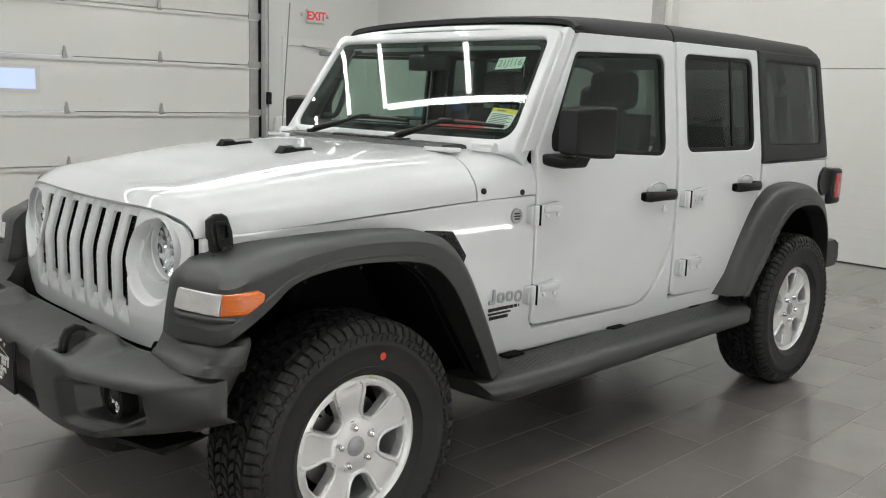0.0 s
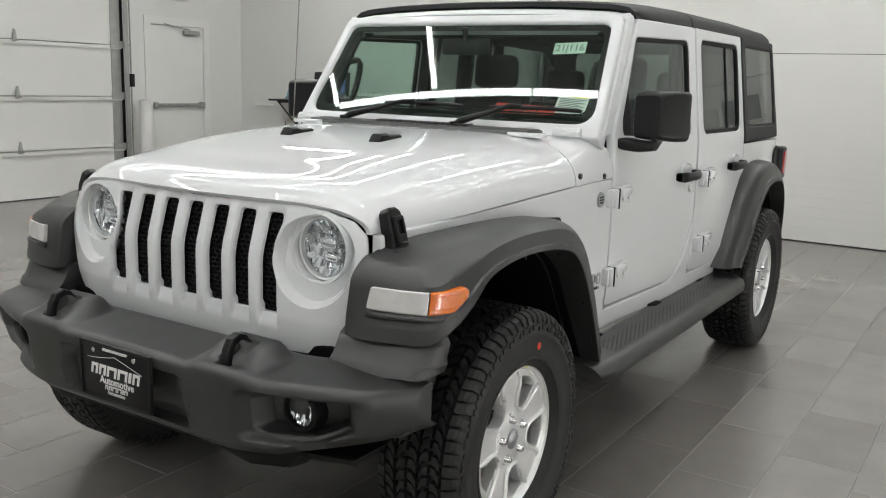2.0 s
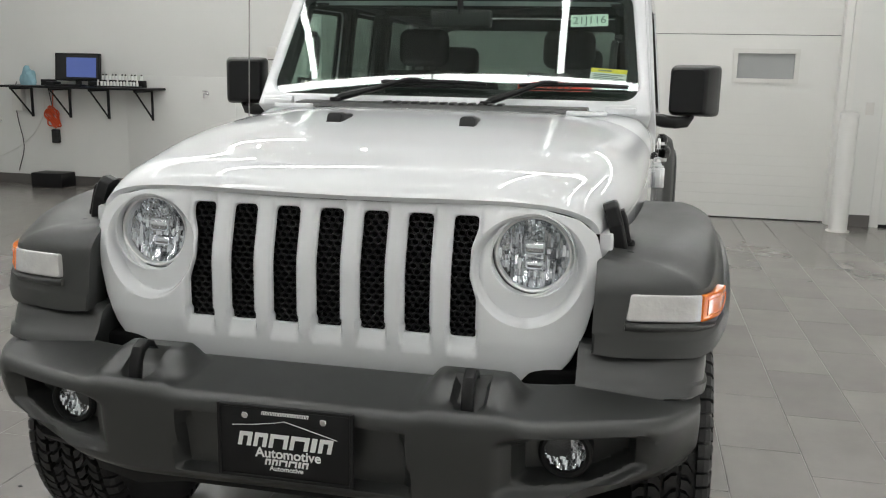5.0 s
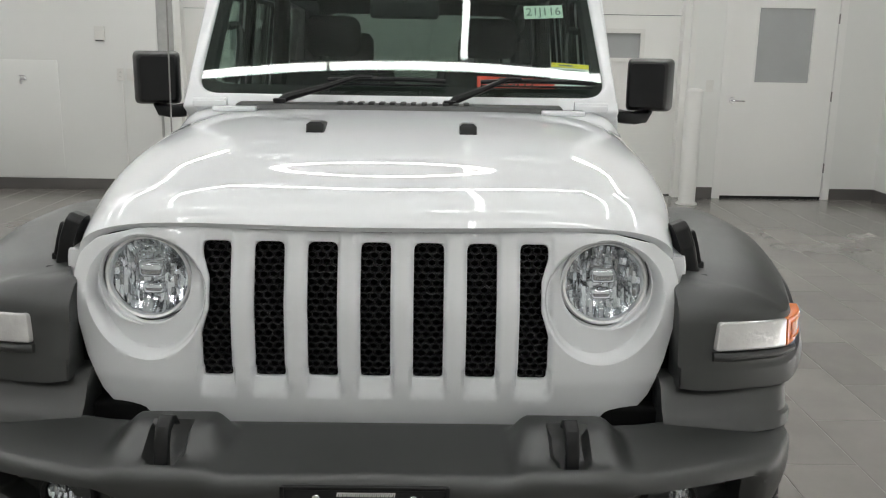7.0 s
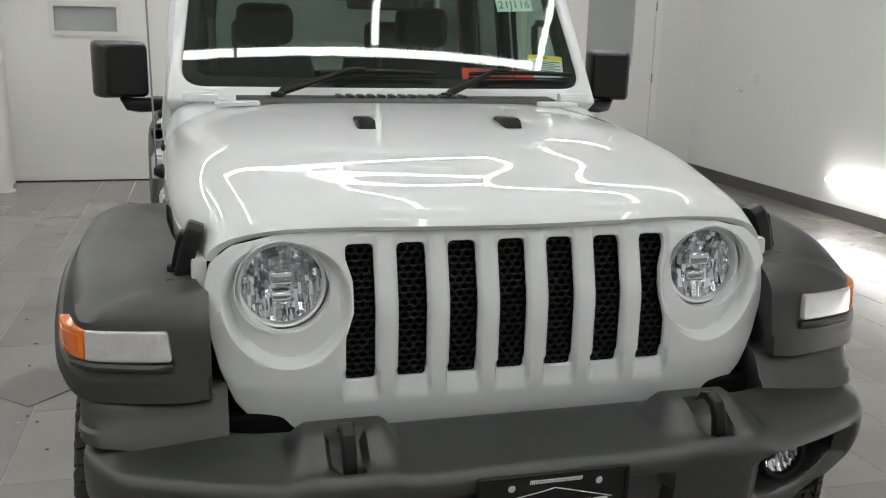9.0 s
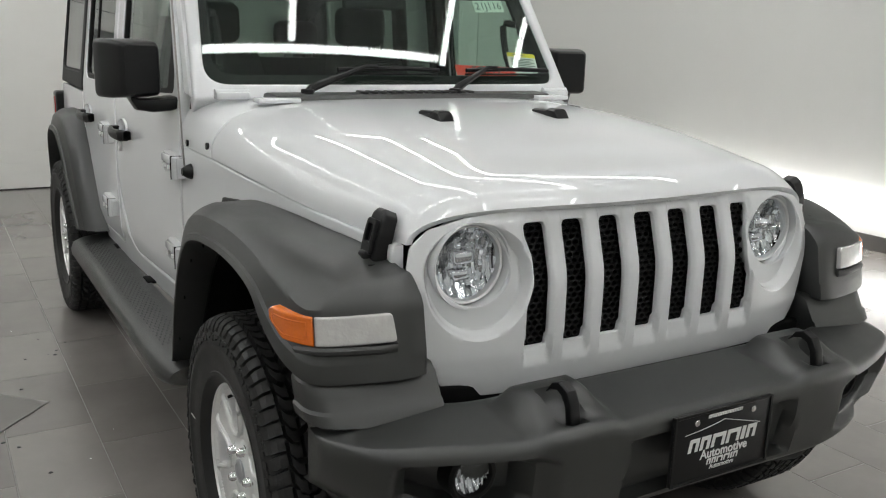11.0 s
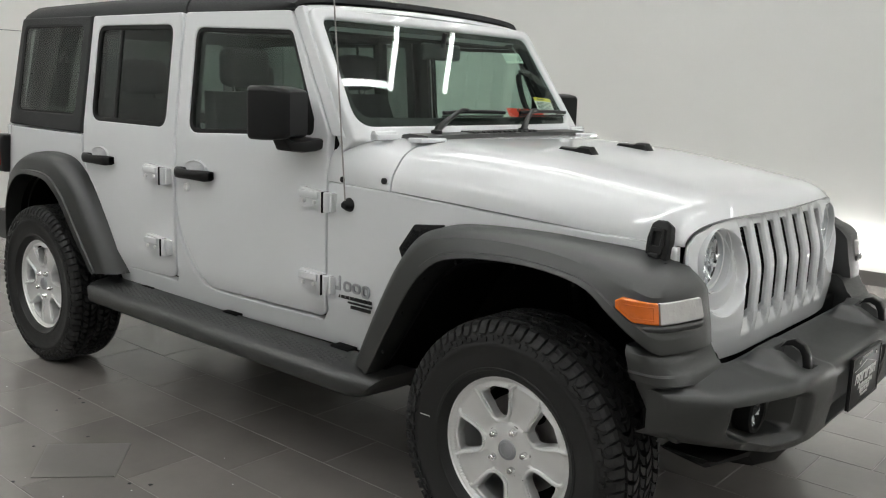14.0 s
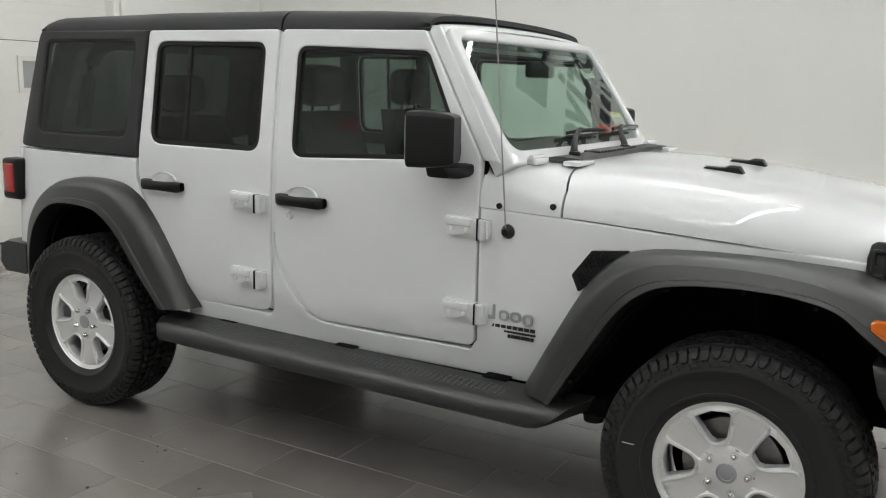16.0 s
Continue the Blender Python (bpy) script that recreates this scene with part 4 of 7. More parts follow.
for s, side in SIDES:
    part("body_side", sheet(BODY_SIDE, [], on_corner(s), 0.03, 0.006, 0.05, flip=s > 0), PAINT, car)
    part("windshield_pillar", sheet([(-0.9445, 1.290), (-1.2085, 1.744), (-1.165, 1.760), (-0.880, 1.284)], [], on_side(s, -0.010), 0.03, 0.004, 0.03, flip=s > 0), PAINT, car)
    fd = part("front_door", sheet(FRONT_DOOR, [FRONT_WIN], on_side(s), 0.035, 0.006, 0.05, flip=s > 0), PAINT, car)
    part("door_seal", sheet(inset(FRONT_DOOR, -0.010), [inset(FRONT_DOOR, 0.03)], on_side(s, -0.034), 0.012, 0, 0.06, flip=s > 0), SEAM, fd)
    part("window_seal", sheet(inset(FRONT_WIN, -0.004), [inset(FRONT_WIN, 0.017)], on_side(s, -0.006), 0.02, 0.004, 0.05, flip=s > 0), SEAL, fd)
    pane_part("pane", sheet(inset(FRONT_WIN, 0.012), [], on_side(s, -0.015), 0.004, 0, 0.12, flip=s > 0), SIDEGLASS, fd, "lightly tinted window pane")
    part("door_card", sheet(rounded([(-0.99, 0.68), (-0.99, 1.235), (-1.84, 1.235), (-1.84, 0.72)], 0.04), [], on_side(s, -0.04), 0.03, 0.008, 0.1, flip=s > 0), TRIMDARK, fd)
    # added black liner: the cabin's shade on the body-coloured inner door frame
    part("frame_trim", sheet([(-0.970, 1.20), (-0.970, 1.282), (-1.226, 1.724), (-1.846, 1.730), (-1.846, 1.20)], [FRONT_WIN], on_side(s, -0.0365), 0.02, 0, 0.06, flip=s > 0), TRIMDARK, fd)
    part("quarter_light", sheet(rounded([(-1.028, 1.287), (-1.040, 1.35), (-1.105, 1.475), (-1.118, 1.287)], 0.01), [], on_side(s, -0.004), 0.015, 0.003, 0.05, flip=s > 0), SEAL, fd)
    hinge_part(fd, s, -0.912, 1.055)
    hinge_part(fd, s, -0.914, 0.747)
    handle_part(fd, s, -1.838, -1.600, 1.082, True)
    rd = part("rear_door", sheet(REAR_DOOR, [REAR_WIN], on_side(s), 0.035, 0.006, 0.05, flip=s > 0), PAINT, car)
    part("door_seal", sheet(inset(REAR_DOOR, -0.010), [inset(REAR_DOOR, 0.03)], on_side(s, -0.034), 0.012, 0, 0.06, flip=s > 0), SEAM, rd)
    part("window_seal", sheet(inset(REAR_WIN, -0.004), [inset(REAR_WIN, 0.019)], on_side(s, -0.006), 0.02, 0.004, 0.05, flip=s > 0), SEAL, rd)
    pane_part("pane", sheet(inset(REAR_WIN, 0.012), [], on_side(s, -0.015), 0.004, 0, 0.12, flip=s > 0), PRIVACY, rd, "dark privacy-tinted window pane")
    # same added liner, shade put in as black on the rear door frame
    part("frame_trim", sheet([(-1.90, 1.20), (-1.90, 1.73), (-2.60, 1.73), (-2.63, 1.20)], [REAR_WIN], on_side(s, -0.0365), 0.02, 0, 0.06, flip=s > 0), TRIMDARK, rd)
    part("window_divider", sheet([(-2.368, 1.27), (-2.360, 1.69), (-2.376, 1.69), (-2.390, 1.27)], [], on_side(s, -0.010), 0.012, 0.002, 0.06, flip=s > 0), SEAL, rd)
    hinge_part(rd, s, -1.918, 1.060)
    hinge_part(rd, s, -1.922, 0.745)
    handle_part(rd, s, -2.602, -2.362, 1.085)
    part("door_pillar", sheet([(-1.915, 0.61), (-1.915, 1.735), (-1.835, 1.735), (-1.835, 0.90), (-1.80, 0.76), (-1.72, 0.66), (-1.64, 0.61)], [], on_side(s, -0.013), 0.02, 0, 0.05, flip=s > 0), PAINT, car)
    # hardtop side with its fixed window
    q_out = rounded([(-2.662, 1.193), (-2.625, 1.750), (-3.385, 1.752), (-3.415, 1.715), (-3.565, 1.200)], [0.004, 0.004, 0.03, 0.05, 0.02])
    q_win = rounded([(-2.735, 1.280), (-2.695, 1.704), (-3.322, 1.706), (-3.362, 1.275)], [0.045, 0.03, 0.05, 0.05])
    qp = part("hardtop_side", sheet(q_out, [q_win], on_corner(s, 0.004), 0.035, 0.010, 0.05, flip=s > 0), HARDTOP, car)
    pane_part("pane", sheet(inset(q_win, -0.006), [], on_corner(s, -0.004), 0.005, 0, 0.08, flip=s > 0), PRIVACY, qp, "dark privacy-tinted window pane")
    part("pane_seal", sheet(inset(q_win, -0.003), [inset(q_win, 0.008)], on_corner(s, -0.002), 0.006, 0.002, 0.05, flip=s > 0), SEAL, qp)

# bonnet and cowl share one cross-section


def spline(xs, ys):
    """A natural cubic through the given stations."""
    xs, ys = np.array(xs, float), np.array(ys, float)
    n, h = len(xs), np.diff(xs)
    A, r = np.eye(n), np.zeros(n)
    for i in range(1, n - 1):
        A[i, i - 1:i + 2] = h[i - 1], 2 * (h[i - 1] + h[i]), h[i]
        r[i] = 6 * ((ys[i + 1] - ys[i]) / h[i] - (ys[i] - ys[i - 1]) / h[i - 1])
    m2 = np.linalg.solve(A, r)

    def at(x):
        i = min(max(int(np.searchsorted(xs, x)) - 1, 0), n - 2)
        a, b = xs[i + 1] - x, x - xs[i]
        return (m2[i] * a ** 3 + m2[i + 1] * b ** 3) / (6 * h[i]) + (ys[i] / h[i] - m2[i] * h[i] / 6) * a + (ys[i + 1] / h[i] - m2[i + 1] * h[i] / 6) * b
    return at


hood_wide = spline([-0.95, -0.66, -0.3, 0.1, 0.40, 0.46], [0.768, 0.757, 0.737, 0.700, 0.644, 0.630])
hood_edge = spline([-0.95, -0.66, 0.0, 0.36, 0.46], [1.127, 1.118, 1.083, 1.062, 1.056])
hood_fall = spline([-0.95, -0.7, -0.45, -0.2, 0.0, 0.12, 0.20, 0.27, 0.32, 0.345, 0.38, 0.42, 0.445, 0.46], [0, 0, 0.045, 0.095, 0.136, 0.141, 0.142, 0.141, 0.143, 0.162, 0.31, 0.68, 1.05, 1.40])
FALL_X = np.linspace(-0.96, 0.47, 573)
FALL_Z = np.concatenate([[0], np.cumsum([-hood_fall(x) * 0.0025 for x in (FALL_X[1:] + FALL_X[:-1]) / 2])])
BULGE_Z = np.concatenate([[0], np.cumsum([-0.047 * math.exp(-((x - 0.18) / 0.062) ** 2) * 0.0025 for x in (FALL_X[1:] + FALL_X[:-1]) / 2])])
FALL_Z += 1.238 - np.interp(0.0, FALL_X, FALL_Z)


def hood_crest(x):
    return float(np.interp(x, FALL_X, FALL_Z))


SEC_F = [math.sin(math.pi / 2 * k / 54) ** 0.92 for k in range(55)]


def hood_row(x, top=False):
    w_, e_, c_ = hood_wide(x), hood_edge(x), hood_crest(x)
    t = smoother((x + 0.5) / 0.95)
    pts = []
    for f in SEC_F:
        a = (1 - f ** 5.6) ** 0.44
        b = (1 - f ** 6.5) ** 0.50
        y = f * w_
        z = e_ + (c_ - e_) * (a * (1 - t) + b * t)
        k = smoother((-0.62 - x) / 0.22)
        z += (e_ + (c_ - e_) * (1 - f ** 16) ** 0.5 - z) * k
        z += float(np.interp(x, FALL_X, BULGE_Z)) * math.exp(-(y / 0.30) ** 2)
        step = 1 / (1 + math.exp((y - 0.47 + 0.06 * t) * 38))
        z += 0.0015 * (step - 1) * smoother((x + 0.68) / 0.2) * smoother((0.36 - x) / 0.35) * (1 - f ** 6)
        back = 0.062 * (y / 0.64) ** 3 * smoother((x + 0.15) / 0.6)
        pts.append((x - back, y, z))
    return [(p[0], -p[1], p[2]) for p in reversed(pts[1:])] + pts


hood_rows = [hood_row(x) for x in (*np.linspace(-0.632, 0.28, 70), *np.linspace(0.29, 0.455, 24))]


def bowed(rows, amount):
    """Draws the rear edge back in the middle, as the bonnet's rear seam runs."""
    out = []
    for k, row in enumerate(rows):
        fall = max(0, 1 - k / 28) ** 2
        out.append([(p[0] - amount * fall * (1 - min(1, (abs(p[1]) / 0.72)) ** 5), p[1], p[2] + 0.0) for p in row])
    return out


part("bonnet", thick(loft(bowed(hood_rows, 0.05)), -0.018), PAINT, car, "white bonnet with a raised centre and rounded shoulders", angle=60)
cowl_rows = [hood_row(x) for x in np.linspace(-0.945, -0.640, 19)]
cowl_rows = [[(p[0] - (0.05 * (k / 18) ** 2) * (1 - min(1, (abs(p[1]) / 0.72)) ** 5), p[1], p[2] - 0.002) for p in row] for k, row in enumerate(cowl_rows)]
cowl = part("cowl", thick(loft(cowl_rows), -0.018), PAINT, car, angle=60)
# cowl vent of black plastic
vent_row = [(-0.805, 1.283), (-0.80, 1.296), (-0.765, 1.303), (-0.705, 1.298), (-0.697, 1.283)]
cv = part("cowl_vent", loft([[(a + (0.03 if abs(y) > 0.45 and a > -0.75 else 0), y, b) for a, b in vent_row] for y in np.linspace(-0.53, 0.53, 15)], True), PLASTIC, cowl, "black slatted cowl vent")
for k in range(13):
    y = -0.20 + 0.035 * k
    part("slat", rbox(-0.785, -0.715, y - 0.010, y + 0.010, 1.298, 1.308, 0.004, 2), PLASTIC, cv)
for s, side in SIDES:
    part("washer_mount", rbox(-0.708, -0.640, min(s * 0.46, s * 0.60), max(s * 0.46, s * 0.60), 1.276, 1.293, 0.006, 2), PAINT, cowl)
    part("frame_hinge", join(rbox(-0.805, -0.765, min(s * 0.585, s * 0.695), max(s * 0.585, s * 0.695), 1.280, 1.304, 0.006, 2),
                             xf(lathe([(0.0001, -0.055), (0.012, -0.055), (0.012, 0.055), (0.0001, 0.055)], 14, "y"), pose(-0.787, s * 0.64, 1.302))), PAINT, cowl)
    for x, z in ((-0.868, 1.124), (-0.668, 1.137)):
        part("bolt", xf(disc(0.011, 0, s * 0.009, 16, "y"), pose(x, s * (ip(x, [-0.95, -0.66], [0.768, 0.757]) - 0.004), z + 0.012)), GLOSSBLACK, cowl)
    b = part("bonnet_stop", loft([[(x, s * 0.207 + a * wd, 1.264 - 0.055 * max(0, (x + 0.30)) + hh * q) for a, q in ((-1, -0.3), (-0.9, 0.75), (-0.55, 1), (0.55, 1), (0.9, 0.75), (1, -0.3))]
                                  for x, wd, hh in ((-0.315, 0.014, 0.004), (-0.30, 0.020, 0.016), (-0.235, 0.023, 0.019), (-0.215, 0.026, 0.028), (-0.180, 0.026, 0.028), (-0.165, 0.024, 0.006))], True), GLOSSBLACK, car, "black rubber bonnet bumper")

lip = [(p[0] - 0.026, p[1] * 0.985, p[2] - 0.010) for p in hood_rows[-1]][4:-4]
part("lip_seal", tube(lip, 0.006, 8), SEAM, car, "black rubber seal under the bonnet lip")

# windshield frame, raked back
RAKE = (-0.547, 0.837)


def on_screen(off=0.0):
    def at(u, v):
        bow = 0.030 * (1 - (u / 0.70) ** 2)
        return (-0.828 + v * RAKE[0] + bow * 0.9 + off * 0.837, u, 1.288 + v * RAKE[1] + off * 0.547)
    return at


FRAME_OUT = rounded([(-0.748, -0.012), (0.748, -0.012), (0.697, 0.562), (-0.697, 0.562)], [0.01, 0.01, 0.05, 0.05])
FRAME_IN = rounded([(-0.706, 0.048), (0.706, 0.048), (0.655, 0.518), (-0.655, 0.518)], [0.075, 0.075, 0.05, 0.05], 8)
ws = part("windshield_frame", sheet(FRAME_OUT, [FRAME_IN], on_screen(), 0.085, 0.012, 0.03), PAINT, car)
part("frame_liner", sheet([(-0.730, 0.004), (0.730, 0.004), (0.683, 0.548), (-0.683, 0.548)], [FRAME_IN], on_screen(-0.0865), 0.010, 0, 0.06), TRIMDARK, ws)
pane_part("windshield", sheet(inset(FRAME_IN, -0.006), [], on_screen(-0.014), 0.005, 0, 0.08), WINDSHIELD, ws, "green-tinted windshield glass")
frit_in = rounded([(-0.670, 0.092), (0.670, 0.092), (0.632, 0.492), (-0.632, 0.492)], [0.07, 0.07, 0.05, 0.05], 8)
part("frit_border", sheet(inset(FRAME_IN, -0.004), [frit_in], on_screen(-0.0205), 0.002, 0, 0.06), SEAL, ws)
# wipers
for y0, y1, yb0, yb1 in ((-0.40, -0.13, -0.25, 0.15), (0.165, 0.38, 0.27, 0.66)):
    wp = part("wiper_arm", join(tube([(-0.745, y0, 1.297), (-0.755, y0 + 0.02, 1.318), Vector(on_screen(0.035)((y0 + y1) / 2, 0.05)), Vector(on_screen(0.028)(y1 - 0.02, 0.098)), Vector(on_screen(0.022)(y1 + 0.03, 0.102))], 0.010, 8, [0.016, 0.015, 0.011, 0.008, 0.007]),
                               xf(disc(0.022, 0, 0.025, 18, "z"), pose(-0.745, y0, 1.290))), GLOSSBLACK, car, "black wiper arm")
    part("blade", join(tube([on_screen(0.016)(yb0 + (yb1 - yb0) * t, 0.092 + 0.006 * math.sin(math.pi * t)) for t in np.linspace(0, 1, 9)], 0.008, 8),
                       tube([on_screen(0.003)(yb0 + (yb1 - yb0) * t, 0.084) for t in np.linspace(0, 1, 9)], 0.004, 6)), GLOSSBLACK, wp)

# grille panel
OUT = [(0, 1.128), (0.30, 1.126), (0.50, 1.112), (0.585, 1.090), (0.628, 1.055), (0.640, 1.01), (0.636, 0.93), (0.615, 0.84), (0.585, 0.765), (0.550, 0.722), (0.50, 0.706), (0.3, 0.700)]
grille_out = [*[(y, z) for y, z in OUT], *[(-y, z) for y, z in reversed(OUT[1:])]]
grille_out = rounded(grille_out, 0.03, 3)


def soft_step(d, w_):
    """Zero below, a slope of one above, rounded over w_."""
    return 0.0 if d < -w_ else d if d > w_ else (d + w_) ** 2 / (4 * w_)


def lean(y, z):
    x = 0.484 - 0.03 * max(0.0, (0.80 - z) / 0.1) * 0.5
    x -= 0.30 * soft_step(z - 0.965, 0.03) + 0.7 * soft_step(z - 1.104, 0.010)
    return x - 0.055 * max(0, (abs(y) - 0.34) / 0.30) ** 2


slots = []
for k in range(7):
    yc = -0.330 + 0.11 * k
    if k in (0, 6):
        o = 1 if k == 6 else -1
        slots.append(rounded([(yc - o * 0.031, 0.806), (yc + o * 0.031, 0.806), (yc + o * 0.031, 0.90), (yc + o * 0.014, 0.955), (yc + o * 0.014, 1.02), (yc + o * 0.028, 1.065), (yc + o * 0.028, 1.093), (yc - o * 0.031, 1.093)],
                             [0.008, 0.008, 0.03, 0.04, 0.04, 0.03, 0.012, 0.012], 3))
    else:
        slots.append(rounded([(yc - 0.031, 0.806), (yc + 0.031, 0.806), (yc + 0.031, 1.093), (yc - 0.031, 1.093)], [0.008, 0.008, 0.014, 0.014], 3))
lamp_holes = [[(s * 0.483 + 0.093 * math.cos(a), 1.003 + 0.093 * math.sin(a)) for a in np.linspace(0, 2 * math.pi, 33)[:-1]] for s in (1, -1)]


def dish(u, v, d):
    """Scoops run into the slots and under the lamps."""
    out = 0.0
    for k in range(7):
        yc = -0.330 + 0.11 * k
        fy = smoother(1 - max(0, abs(u - yc) - 0.032) / 0.008)
        if 0.758 < v < 0.83:
            out -= 0.016 * fy * smoother((v - 0.758) / 0.045)
        elif 0.83 <= v < 1.10:
            out -= 0.007 * fy
        elif 1.10 <= v < 1.114:
            out -= 0.007 * fy * (1.114 - v) / 0.014
    r = math.hypot(abs(u) - 0.483, (v - 1.003))
    rr = math.hypot((abs(u) - 0.478) * 0.95, (v - 0.985) * (0.86 if v < 0.985 else 1.1))
    t = max(0, min(1, (0.124 - rr) / 0.012))
    return out - 0.034 * t * t * (3 - 2 * t)


guide_lines = []
for k in range(7):
    yc = -0.330 + 0.11 * k
    for e_ in (0.0325, 0.0365, 0.0405):
        for o in (1, -1):
            guide_lines.append([(yc + o * e_, z) for z in np.arange(0.758, 1.115, 0.0115)])
    for z in (0.759, 0.780, 0.803, 1.1015, 1.113):
        guide_lines.append([(yc + t, z + 0.0003) for t in np.linspace(-0.0325, 0.0325, 7)])
for s in (1, -1):
    for rr in (0.1115, 0.115, 0.118, 0.121, 0.1245):
        guide_lines.append([(s * (0.478 + rr * math.cos(a) / 0.95), 0.985 + rr * math.sin(a) / (0.86 if math.sin(a) < 0 else 1.1)) for a in np.linspace(0, 2 * math.pi, 65)])
guide_lines = [[p for p in line if inside([p], grille_out)[0]] for line in guide_lines]
guide_lines = [line for line in guide_lines if len(line) > 1]


def faceted(r, x0, deep, cell, seed):
    """A shallow reflector bowl broken into tall narrow facets, each a little turned."""
    rg = random.Random(seed)
    geos, k = [], int(2 * r / cell) + 1
    for i in range(k):
        y0 = -r + i * cell
        z = -r
        while z < r:
            h = rg.uniform(1.4, 3.6) * cell
            if math.hypot(y0 + cell / 2, z + h / 2) < r:
                tilt, tip = rg.uniform(-0.5, 0.5) * cell, rg.uniform(-0.35, 0.35) * cell
                q = [(y0, z), (y0 + cell, z), (y0 + cell, min(z + h, r)), (y0, min(z + h, r))]
                v = []
                for n, (a, b) in enumerate(q):
                    rr = math.hypot(a, b)
                    f = min(1, r / max(rr, 1e-6))
                    v.append((x0 + deep * min(1, rr / r) ** 2 + (tilt if n in (1, 2) else -tilt) + (tip if n > 1 else -tip), a * f, b * f))
                geos.append((v, [(0, 1, 2, 3)]))
            z += h
    return join(*geos, lathe([(0.0001, x0 - 0.008), (r * 0.5, x0 - 0.006), (r, x0 + deep - 0.006)], 32, "x"))


gr = part("grille", sheet(grille_out, slots + lamp_holes, lambda u, v: (lean(u, v), u, v), 0.012, 0.003, 0.0085, bulge=dish, guides=guide_lines), PAINT, car, "white seven-slot grille panel", angle=50)
part("grille_mesh_backing", sheet(rounded([(-0.38, 0.79), (0.38, 0.79), (0.38, 1.10), (-0.38, 1.10)], 0.01), [], lambda u, v: (lean(u, v) - 0.050, u, v), 0.01, 0, 0.03), SEAM, gr)
for k in range(7):
    yc = -0.330 + 0.11 * k
    cells = []
    for row in range(22):
        for col in range(4):
            cy = yc - 0.036 + 0.021 * col + (0.0105 if row % 2 else 0)
            cz = 0.803 + 0.0135 * row
            if not inside([(cy, cz)], inset(slots[k], 0.001))[0]:
                continue
            ring_o = [(cy + 0.0112 * math.cos(a), cz + 0.0095 * math.sin(a)) for a in np.linspace(math.pi / 6, 2 * math.pi + math.pi / 6, 7)[:-1]]
            ring_i = [(cy + 0.0085 * math.cos(a), cz + 0.0068 * math.sin(a)) for a in np.linspace(math.pi / 6, 2 * math.pi + math.pi / 6, 7)[:-1]]
            xo = lean(cy, cz) - 0.026
            v = [(xo, *p) for p in ring_o] + [(xo - 0.001, *p) for p in ring_i] + [(xo - 0.014, *p) for p in ring_i]
            f = [(i, (i + 1) % 6, 6 + (i + 1) % 6, 6 + i) for i in range(6)] + [(6 + i, 6 + (i + 1) % 6, 12 + (i + 1) % 6, 12 + i) for i in range(6)]
            cells.append((v, f))
    tagged(part("honeycomb_mesh", join(*cells), GLOSSBLACK, gr, "black honeycomb mesh behind the slot", smooth=False, clean=False), kind="stuff")
for s, side in SIDES:
    c = pose(0.022, s * 0.483, 1.003)
    hl = part("headlight", xf(faceted(0.085, 0.340, 0.034, 0.0075, 3 + s), c), REFLECTOR, car, "round chrome-ringed headlight with clear faceted lens")
    part("bezel", xf(lathe([(0.083, 0.375), (0.084, 0.392), (0.089, 0.394), (0.0945, 0.386), (0.097, 0.36)], 40, "x"), c), ALLOY, hl)
    part("gasket", xf(lathe([(0.094, 0.360), (0.094, 0.385), (0.0975, 0.383), (0.0975, 0.360)], 40, "x"), c), SEAL, hl)
    part("lamp_collar", xf(lathe([(0.0985, 0.350), (0.0970, 0.350), (0.0955, 0.412), (0.0985, 0.414)], 40, "x", True), c), PAINT, hl)
    pane_part("lens", xf(lathe([(0.0001, 0.408), (0.03, 0.407), (0.06, 0.402), (0.078, 0.394), (0.085, 0.386)], 40, "x"), c), LENS, hl)
    part("bulb_shield", xf(join(xf(rbox(0.330, 0.378, -0.028, 0.028, -0.006, 0.030, 0.012), pose(0, 0, 0)), xf(rbox(0.330, 0.366, -0.024, 0.024, -0.045, -0.018, 0.010), pose(0, 0, 0))), c), CHROME, hl)
